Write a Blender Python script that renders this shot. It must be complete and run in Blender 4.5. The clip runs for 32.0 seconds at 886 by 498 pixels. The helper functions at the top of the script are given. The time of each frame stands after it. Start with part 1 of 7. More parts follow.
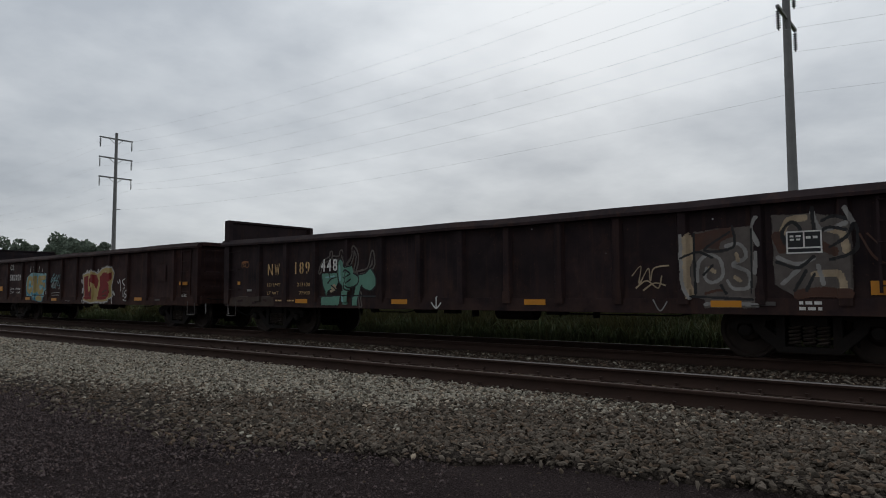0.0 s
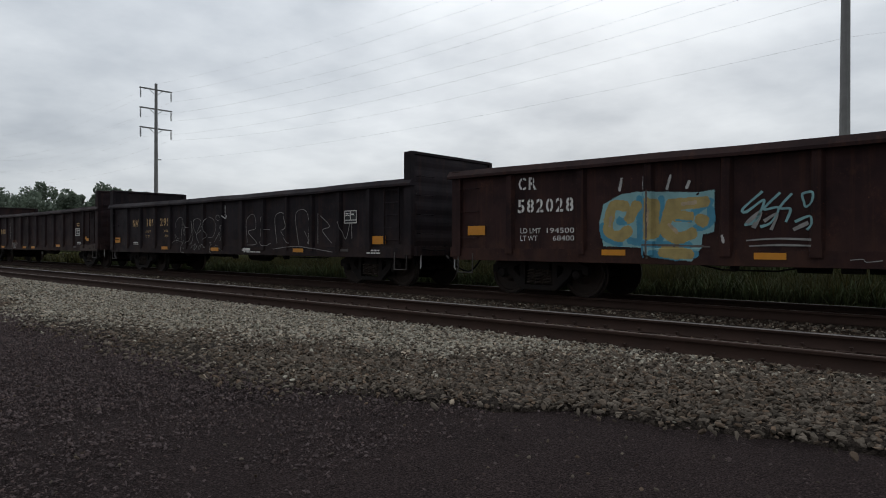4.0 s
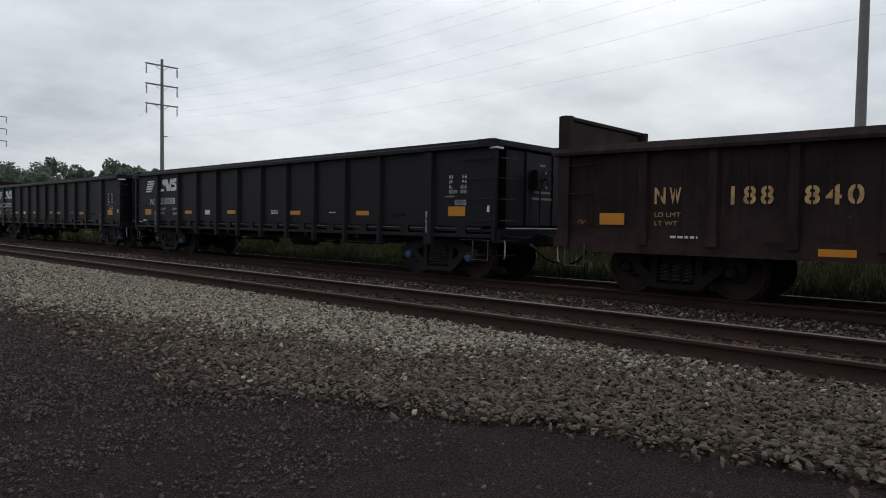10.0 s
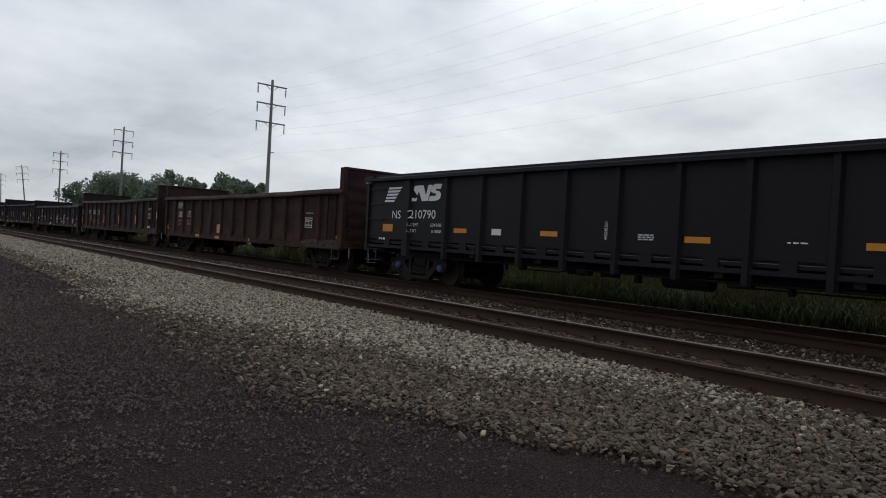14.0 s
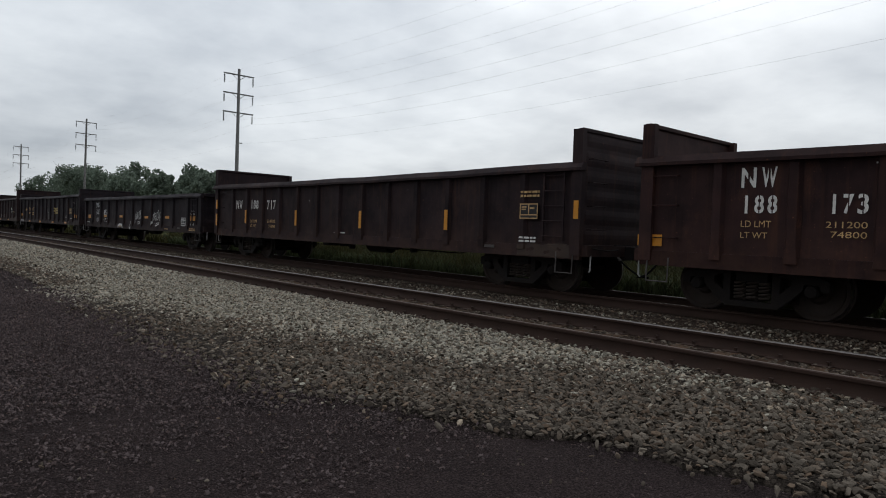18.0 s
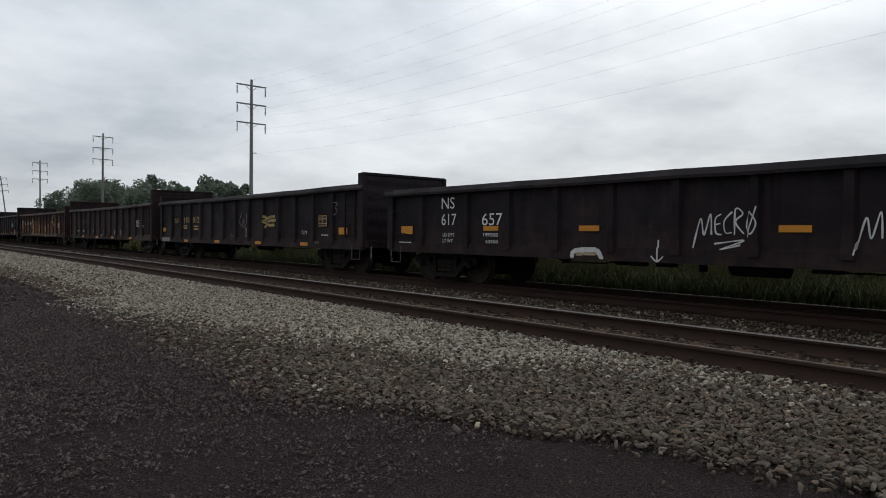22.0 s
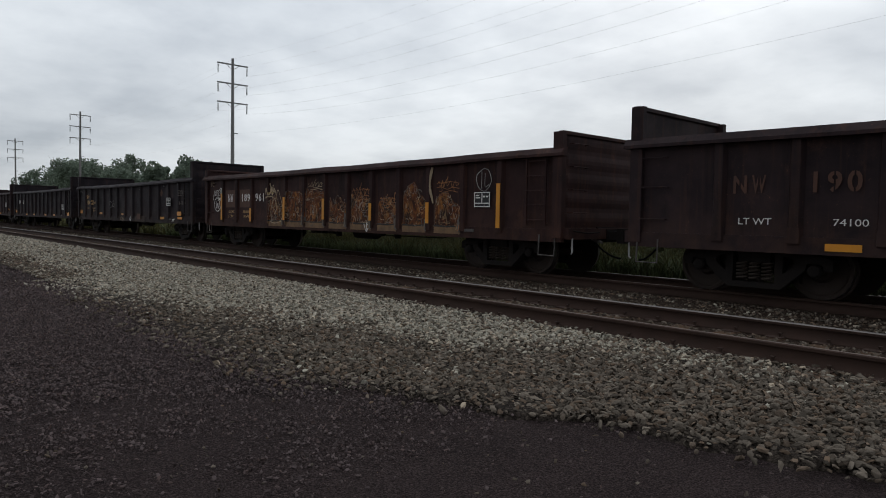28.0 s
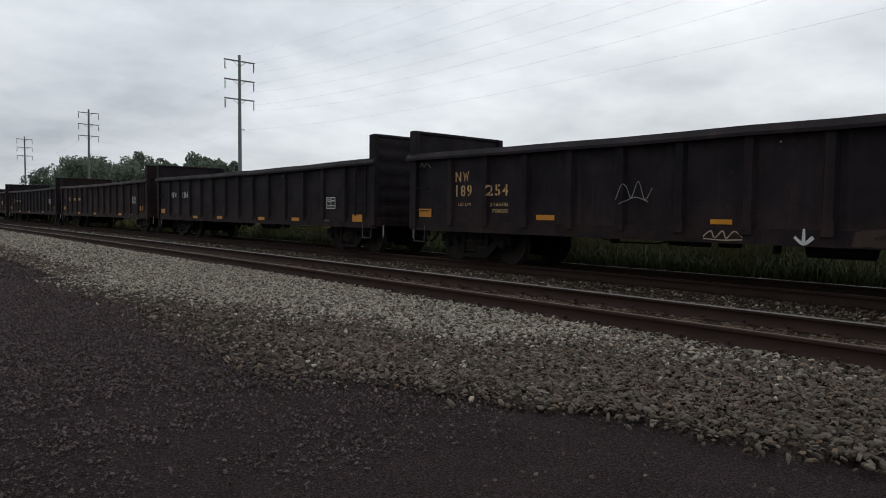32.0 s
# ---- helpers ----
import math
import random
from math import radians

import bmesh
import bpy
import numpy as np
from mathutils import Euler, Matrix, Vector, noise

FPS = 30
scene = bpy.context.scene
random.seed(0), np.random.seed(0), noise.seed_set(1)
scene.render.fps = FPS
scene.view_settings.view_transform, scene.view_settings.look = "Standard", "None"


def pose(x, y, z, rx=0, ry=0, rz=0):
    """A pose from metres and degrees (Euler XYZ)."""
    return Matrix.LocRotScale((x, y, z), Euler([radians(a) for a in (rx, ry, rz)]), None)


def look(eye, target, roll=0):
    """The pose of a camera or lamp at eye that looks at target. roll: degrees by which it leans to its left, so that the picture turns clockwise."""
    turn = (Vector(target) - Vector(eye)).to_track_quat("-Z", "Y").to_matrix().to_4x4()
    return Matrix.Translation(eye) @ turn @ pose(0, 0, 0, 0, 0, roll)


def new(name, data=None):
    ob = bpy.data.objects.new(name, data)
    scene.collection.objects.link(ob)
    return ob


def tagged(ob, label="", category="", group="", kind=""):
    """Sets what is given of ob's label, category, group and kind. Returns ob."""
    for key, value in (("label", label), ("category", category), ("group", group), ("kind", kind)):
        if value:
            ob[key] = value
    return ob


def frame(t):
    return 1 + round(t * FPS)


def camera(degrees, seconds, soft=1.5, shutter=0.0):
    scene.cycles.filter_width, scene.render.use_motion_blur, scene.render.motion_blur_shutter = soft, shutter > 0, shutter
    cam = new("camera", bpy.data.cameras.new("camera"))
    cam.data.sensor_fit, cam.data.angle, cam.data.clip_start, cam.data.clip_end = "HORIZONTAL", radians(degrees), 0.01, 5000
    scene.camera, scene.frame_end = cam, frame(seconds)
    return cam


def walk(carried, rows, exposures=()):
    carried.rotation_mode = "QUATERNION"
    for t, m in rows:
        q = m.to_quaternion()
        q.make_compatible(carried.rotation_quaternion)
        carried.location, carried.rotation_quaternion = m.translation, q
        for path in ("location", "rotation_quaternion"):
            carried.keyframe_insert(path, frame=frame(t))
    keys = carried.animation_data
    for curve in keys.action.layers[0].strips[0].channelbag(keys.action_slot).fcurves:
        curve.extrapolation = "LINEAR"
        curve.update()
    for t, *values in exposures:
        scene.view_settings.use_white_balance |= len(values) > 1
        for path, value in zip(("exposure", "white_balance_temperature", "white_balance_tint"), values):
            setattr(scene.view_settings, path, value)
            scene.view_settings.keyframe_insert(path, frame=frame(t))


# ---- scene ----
cam = camera(66.98, 32.0, soft=1.0)
PATH = [
    (0, pose(0.037, -0.491, 1.063, 93.801, 0.202, 39.086)),
    (0.5, pose(0.053, -0.514, 1.062, 94.004, 0.082, 39.393)),
    (1, pose(0.047, -0.509, 1.060, 93.383, -0.372, 39.602)),
    (1.5, pose(0.039, -0.498, 1.058, 93.002, -0.698, 39.760)),
    (2, pose(0.009, -0.506, 1.051, 92.023, -0.771, 40.542)),
    (2.5, pose(0.015, -0.514, 1.028, 90.318, -0.860, 41.847)),
    (3, pose(0.047, -0.516, 1.082, 89.671, -0.597, 41.362)),
    (3.5, pose(0.008, -0.505, 1.051, 89.614, -0.422, 40.734)),
    (4, pose(0.008, -0.505, 1.047, 89.618, -0.191, 42.119)),
    (4.5, pose(0.005, -0.514, 1.045, 89.535, -0.775, 42.874)),
    (6.5, pose(-0.013, -0.473, 1.084, 87.707, -1.635, 41.740)),
    (7, pose(-0.022, -0.465, 1.083, 88.474, -2.010, 40.357)),
    (7.5, pose(-0.027, -0.464, 1.068, 89.395, -2.151, 40.023)),
    (8, pose(-0.031, -0.455, 1.068, 90.094, -2.551, 40.267)),
    (8.5, pose(-0.025, -0.380, 1.051, 89.525, -1.107, 40.251)),
    (9, pose(0.039, -0.168, 1.109, 89.155, -1.113, 41.929)),
    (9.5, pose(-0.025, -0.044, 1.110, 88.451, -1.534, 42.937)),
    (10, pose(-0.082, 0.113, 1.172, 87.846, -0.836, 42.947)),
    (10.5, pose(-0.034, 0.176, 1.154, 88.691, -2.127, 43.674)),
    (11, pose(-0.034, 0.246, 1.174, 88.383, -5.272, 45.352)),
    (11.5, pose(-0.036, 0.264, 1.181, 89.527, -5.549, 44.016)),
    (12, pose(-0.025, 0.239, 1.182, 88.945, -3.758, 43.939)),
    (12.5, pose(0.016, 0.226, 1.178, 89.381, -2.988, 45.171)),
    (13, pose(0.014, 0.230, 1.185, 88.775, -2.207, 46.206)),
    (13.5, pose(-0.014, 0.222, 1.158, 89.313, -2.383, 47.945)),
    (14, pose(-0.017, 0.213, 1.157, 89.346, -3.134, 50.852)),
    (14.5, pose(-0.008, 0.168, 1.147, 88.165, -2.685, 52.013)),
    (15, pose(0.043, 0.188, 1.206, 86.387, -1.669, 51.600)),
    (15.5, pose(0.025, 0.193, 1.195, 86.510, -0.397, 50.393)),
    (17.5, pose(0.003, 0.203, 1.190, 86.909, -1.573, 48.343)),
    (18, pose(-0.001, 0.195, 1.188, 88.416, -2.033, 48.515)),
    (18.5, pose(0.009, 0.188, 1.189, 89.229, -2.204, 48.286)),
    (19, pose(0.002, 0.201, 1.174, 89.052, -1.924, 48.964)),
    (19.5, pose(0.004, 0.198, 1.163, 88.690, -1.410, 49.730)),
    (20, pose(-0.007, 0.207, 1.159, 88.949, -1.197, 51.016)),
    (20.5, pose(-0.001, 0.199, 1.161, 88.570, -1.219, 51.702)),
    (21, pose(0.024, 0.189, 1.182, 88.368, -1.141, 51.091)),
    (21.5, pose(0.015, 0.194, 1.176, 88.251, -1.045, 50.371)),
    (22, pose(0.011, 0.203, 1.178, 88.753, -0.552, 49.774)),
    (22.5, pose(0.014, 0.199, 1.172, 89.092, -0.540, 49.301)),
    (23, pose(0.002, 0.187, 1.158, 88.444, -0.170, 49.088)),
    (23.5, pose(0.019, 0.185, 1.191, 88.319, -0.375, 47.716)),
    (24, pose(0.002, 0.200, 1.175, 89.282, -1.182, 46.094)),
    (24.5, pose(0.009, 0.182, 1.177, 89.509, -1.758, 45.524)),
    (25, pose(0.010, 0.170, 1.163, 89.137, -1.148, 45.450)),
    (25.5, pose(-0.021, 0.180, 1.142, 87.844, -0.254, 47.054)),
    (26, pose(-0.009, 0.183, 1.161, 87.274, -1.070, 48.395)),
    (26.5, pose(-0.014, 0.188, 1.169, 87.482, -1.437, 48.389)),
    (28.5, pose(-0.019, 0.180, 1.157, 87.242, -0.719, 48.483)),
    (29, pose(-0.019, 0.174, 1.155, 87.054, -1.069, 49.662)),
    (29.5, pose(-0.015, 0.182, 1.169, 86.915, -1.008, 50.361)),
    (30, pose(0.001, 0.167, 1.182, 87.863, -1.406, 48.731)),
    (30.5, pose(-0.015, 0.171, 1.168, 87.699, -0.860, 48.516)),
    (31, pose(-0.006, 0.172, 1.162, 87.433, -0.800, 48.764)),
    (31.5, pose(-0.004, 0.175, 1.163, 87.179, -0.739, 48.961)),
    (32, pose(-0.002, 0.172, 1.160, 86.889, -0.627, 48.923)),
]
walk(cam, PATH, [(0.0, -0.38), (2.1, -0.40), (3.0, -0.20), (4.5, -0.10), (7.0, -0.03), (32.0, 0.0)])

# how far the train has come, in metres, by the second
TRAVEL = [
    (0, -7.98), (0.5, -4.80), (1, -1.60), (1.5, 1.63), (2, 4.87), (2.5, 8.10), (3, 11.33), (3.5, 14.48), (4, 17.69), (4.5, 21.01), (6.5, 33.85), (7, 37.11), (7.5, 40.43), (8, 43.78), (8.5, 47.12), (9, 50.43), (9.5, 53.75), (10, 57.17), (10.5, 60.64), (11, 64.05), (11.5, 67.43), (12, 70.81), (12.5, 74.20), (13, 77.68), (13.5, 81.19), (14, 84.69), (14.5, 88.19), (15, 91.68), (15.5, 95.16), (17.5, 109.06), (18, 112.53), (18.5, 115.99), (19, 119.46), (19.5, 122.98), (20, 126.52), (20.5, 130.07), (21, 133.65), (21.5, 137.24), (22, 140.83), (22.5, 144.42), (23, 148.03), (23.5, 151.68), (24, 155.35), (24.5, 159.04), (25, 162.74), (25.5, 166.46), (26, 170.20), (26.5, 173.96), (28.5, 189.04), (29, 192.81), (29.5, 196.61), (30, 200.44), (30.5, 204.29), (31, 208.09), (31.5, 211.86), (32, 215.61),
]
TRACK_Y, TRAIN_Y, BEND = 7.725, 12.103, 1.256e-04
FIRST_END, PITCH = -9.043, 18.317

# ---------------------------------------------------------------- world and light
world = bpy.data.worlds.new("overcast")
scene.world = world
world.use_nodes = True
SUN_WAY = (-0.414, 0.780, 0.469)      # towards the sun behind the clouds
wn, wl = world.node_tree.nodes, world.node_tree.links
wn.clear()
w_out = wn.new("ShaderNodeOutputWorld")
w_bg = wn.new("ShaderNodeBackground")
w_sky = wn.new("ShaderNodeTexSky")
w_sky.sky_type, w_sky.sun_disc = "NISHITA", False
w_sky.sun_elevation, w_sky.sun_rotation = radians(28), radians(-28)
w_co = wn.new("ShaderNodeTexCoord")
w_sep = wn.new("ShaderNodeSeparateXYZ")
wl.new(w_co.outputs["Generated"], w_sep.inputs[0])


def w_math(op, a, b):
    n = wn.new("ShaderNodeMath")
    n.operation = op
    for i, v in enumerate((a, b)):
        if isinstance(v, (int, float)):
            n.inputs[i].default_value = v
        else:
            wl.new(v, n.inputs[i])
    return n.outputs[0]


w_up = w_math("ADD", w_math("MAXIMUM", w_sep.outputs[2], 0.0), 0.22)
w_flat = wn.new("ShaderNodeCombineXYZ")
wl.new(w_math("DIVIDE", w_sep.outputs[0], w_up), w_flat.inputs[0])
wl.new(w_math("DIVIDE", w_sep.outputs[1], w_up), w_flat.inputs[1])


def w_noise(scale, detail, rough, seed):
    n = wn.new("ShaderNodeTexNoise")
    n.noise_dimensions = "4D"
    n.inputs["W"].default_value = seed
    n.inputs["Scale"].default_value, n.inputs["Detail"].default_value, n.inputs["Roughness"].default_value = scale, detail, rough
    wl.new(w_flat.outputs[0], n.inputs["Vector"])
    return n.outputs[0]


w_sum = w_math("ADD", w_math("MULTIPLY", w_noise(0.9, 6, 0.52, 3.2), 0.72), w_math("MULTIPLY", w_noise(2.6, 6, 0.55, 8.1), 0.28))
w_ramp = wn.new("ShaderNodeValToRGB")
w_ramp.color_ramp.elements[0].position, w_ramp.color_ramp.elements[0].color = 0.38, (0.62, 0.675, 0.745, 1)
w_ramp.color_ramp.elements[1].position, w_ramp.color_ramp.elements[1].color = 0.60, (1.06, 1.115, 1.165, 1)
wl.new(w_sum, w_ramp.inputs[0])
# the cloud deck is a little darker towards the horizon
w_low = wn.new("ShaderNodeMapRange")
w_low.inputs["From Min"].default_value, w_low.inputs["From Max"].default_value = 0.0, 0.42
w_low.inputs["To Min"].default_value, w_low.inputs["To Max"].default_value = 0.66, 1.0
wl.new(w_sep.outputs[2], w_low.inputs["Value"])
w_deck = wn.new("ShaderNodeVectorMath")
w_deck.operation = "SCALE"
wl.new(w_ramp.outputs[0], w_deck.inputs[0])
# the hidden sun stands ahead of the camera: the deck glows round it and dims away from it
w_dot = wn.new("ShaderNodeVectorMath")
w_dot.operation = "DOT_PRODUCT"
w_dot.inputs[1].default_value = SUN_WAY
wl.new(w_co.outputs["Generated"], w_dot.inputs[0])
w_lobe = wn.new("ShaderNodeMapRange")
w_lobe.interpolation_type = "SMOOTHSTEP"
w_lobe.inputs["From Min"].default_value, w_lobe.inputs["From Max"].default_value = -0.6, 0.86
w_lobe.inputs["To Min"].default_value, w_lobe.inputs["To Max"].default_value = 0.58, 1.0
wl.new(w_dot.outputs["Value"], w_lobe.inputs["Value"])
wl.new(w_math("MULTIPLY", w_low.outputs[0], w_lobe.outputs[0]), w_deck.inputs["Scale"])
w_dim = wn.new("ShaderNodeVectorMath")
w_dim.operation = "SCALE"
w_dim.inputs["Scale"].default_value = 0.1
wl.new(w_sky.outputs[0], w_dim.inputs[0])
w_mix = wn.new("ShaderNodeMix")
w_mix.data_type = "RGBA"
w_mix.inputs["Factor"].default_value = 0.95
wl.new(w_dim.outputs[0], w_mix.inputs["A"])
wl.new(w_deck.outputs[0], w_mix.inputs["B"])
wl.new(w_mix.outputs["Result"], w_bg.inputs[0])
w_bg.inputs[1].default_value = 1.0
wl.new(w_bg.outputs[0], w_out.inputs[0])

sun_data = bpy.data.lights.new("sun", "SUN")
sun_data.energy, sun_data.angle, sun_data.color = 0.3, radians(40), (1.0, 0.97, 0.93)
sun = new("sun", sun_data)
sun.matrix_world = look(Vector(SUN_WAY) * 80, (0, 0, 0))


# ---------------------------------------------------------------- materials
def material(name, colour, second=None, rough=0.8, metal=0.0, scale=6.0, amount=0.5, grain=60.0, bump=0.2, dist=0.01,
             streaks=0.0, random_amount=0.0, rust=None, rust_amount=0.0, island=0.0, spec=0.5, tan=0.0, thin=0.0, speck=0.0, pebbles=0.0):
    """Paint, stone or wood with variation at two scales, optional run-down streaks, rust patches and relief."""
    m = bpy.data.materials.new(name)
    m.use_nodes = True
    n, l = m.node_tree.nodes, m.node_tree.links
    b = n["Principled BSDF"]
    b.inputs["Metallic"].default_value = metal
    b.inputs["Specular IOR Level"].default_value = spec
    co = n.new("ShaderNodeTexCoord").outputs["Object"]
    second = second or tuple(c * 0.6 for c in colour)

    def tex(sc, detail, vec=co, rgh=0.6):
        t = n.new("ShaderNodeTexNoise")
        t.inputs["Scale"].default_value, t.inputs["Detail"].default_value, t.inputs["Roughness"].default_value = sc, detail, rgh
        l.new(vec, t.inputs["Vector"])
        return t.outputs[0]

    def blend(a, c, f):
        x = n.new("ShaderNodeMix")
        x.data_type = "RGBA"
        for sock, v in (("A", a), ("B", c)):
            if isinstance(v, tuple):
                x.inputs[sock].default_value = (*v, 1)
            else:
                l.new(v, x.inputs[sock])
        if isinstance(f, float):
            x.inputs["Factor"].default_value = f
        else:
            l.new(f, x.inputs["Factor"])
        return x.outputs["Result"]

    def ramp(v, lo, hi, top=1.0, bottom=0.0):
        r = n.new("ShaderNodeMapRange")
        r.inputs["From Min"].default_value, r.inputs["From Max"].default_value = lo, hi
        r.inputs["To Max"].default_value, r.inputs["To Min"].default_value = top, bottom
        l.new(v, r.inputs["Value"])
        return r.outputs[0]

    big, fine = tex(scale, 5), tex(grain, 3)
    c = blend(colour, second, ramp(big, 0.35, 0.65, amount))
    c = blend(c, tuple(min(1.0, v * 1.5) for v in colour), ramp(fine, 0.5, 0.8, 0.45 * amount))
    if speck:
        # fine grit, light and dark
        grit = tex(150.0, 2)
        c = blend(c, tuple(v * 2.4 for v in colour), ramp(grit, 0.58, 0.70, speck))
        c = blend(c, tuple(v * 0.35 for v in colour), ramp(grit, 0.44, 0.33, speck))
        c = blend(c, tuple(v * 0.45 for v in second), ramp(tex(0.55, 7, co, 0.65), 0.54, 0.66, speck))
    if pebbles:
        # each packed stone has its own tone
        cell = n.new("ShaderNodeTexVoronoi")
        cell.inputs["Scale"].default_value = pebbles
        l.new(co, cell.inputs["Vector"])
        tone = n.new("ShaderNodeSeparateColor")
        l.new(cell.outputs["Color"], tone.inputs[0])
        c = blend(c, tuple(v * 1.7 for v in colour), ramp(tone.outputs[0], 0.55, 1.0, 0.75))
        c = blend(c, tuple(v * 0.5 for v in second), ramp(cell.outputs["Distance"], 0.42, 0.72, 0.8))
    if streaks:
        mp = n.new("ShaderNodeMapping")
        mp.inputs["Scale"].default_value = (7.0, 7.0, 0.35)
        l.new(co, mp.inputs["Vector"])
        c = blend(c, rust or tuple(v * 0.45 for v in colour), ramp(tex(1.0, 6, mp.outputs[0]), 0.5, 0.75, streaks))
    if rust_amount:
        c = blend(c, rust, ramp(tex(scale * 0.45, 8, co, 0.7), 0.52, 0.68, rust_amount))
    if random_amount or island:
        src = n.new("ShaderNodeObjectInfo").outputs["Random"] if random_amount else n.new("ShaderNodeNewGeometry").outputs["Random Per Island"]
        k = random_amount or island
        h = n.new("ShaderNodeHueSaturation")
        l.new(ramp(src, 0.0, 1.0, 1.0 + k, 1.0 - k), h.inputs["Value"])
        l.new(c, h.inputs["Color"])
        c = h.outputs["Color"]
        if tan:
            # some pieces are warmer than the others
            spread = n.new("ShaderNodeMath")
            spread.operation = "FRACT"
            more = n.new("ShaderNodeMath")
            more.operation, more.inputs[1].default_value = "MULTIPLY", 17.31
            l.new(src, more.inputs[0])
            l.new(more.outputs[0], spread.inputs[0])
            x = n.new("ShaderNodeMix")
            x.data_type, x.blend_type = "RGBA", "MULTIPLY"
            x.inputs["B"].default_value = (1.12, 0.90, 0.76, 1)
            l.new(ramp(spread.outputs[0], 0.55, 1.0, tan), x.inputs["Factor"])
            l.new(c, x.inputs["A"])
            c = x.outputs["Result"]
    if thin:
        # leaves let part of the light through
        tr, mx, out = n.new("ShaderNodeBsdfTranslucent"), n.new("ShaderNodeMixShader"), n["Material Output"]
        l.new(c, tr.inputs["Color"])
        mx.inputs[0].default_value = thin
        l.new(b.outputs[0], mx.inputs[1])
        l.new(tr.outputs[0], mx.inputs[2])
        l.new(mx.outputs[0], out.inputs["Surface"])
    l.new(c, b.inputs["Base Color"])
    l.new(ramp(fine, 0.2, 0.8, min(1.0, rough + 0.12), max(0.05, rough - 0.12)), b.inputs["Roughness"])
    if bump:
        bp = n.new("ShaderNodeBump")
        bp.inputs["Strength"].default_value, bp.inputs["Distance"].default_value = bump, dist
        mixed = n.new("ShaderNodeMath")
        mixed.operation = "ADD"
        l.new(fine, mixed.inputs[0])
        l.new(big, mixed.inputs[1])
        height = mixed.outputs[0]
        if pebbles:
            # small stones packed into the surface, of two sizes
            for size, strength in ((pebbles, 1.1), (pebbles * 2.3, 0.6)):
                cell = n.new("ShaderNodeTexVoronoi")
                cell.inputs["Scale"].default_value, cell.inputs["Randomness"].default_value = size, 1.0
                l.new(co, cell.inputs["Vector"])
                more = n.new("ShaderNodeMath")
                more.operation, more.inputs[1].default_value = "MULTIPLY_ADD", -strength
                l.new(cell.outputs["Distance"], more.inputs[0])
                l.new(height, more.inputs[2])
                height = more.outputs[0]
        l.new(height, bp.inputs["Height"])
        l.new(bp.outputs[0], b.inputs["Normal"])
    return m


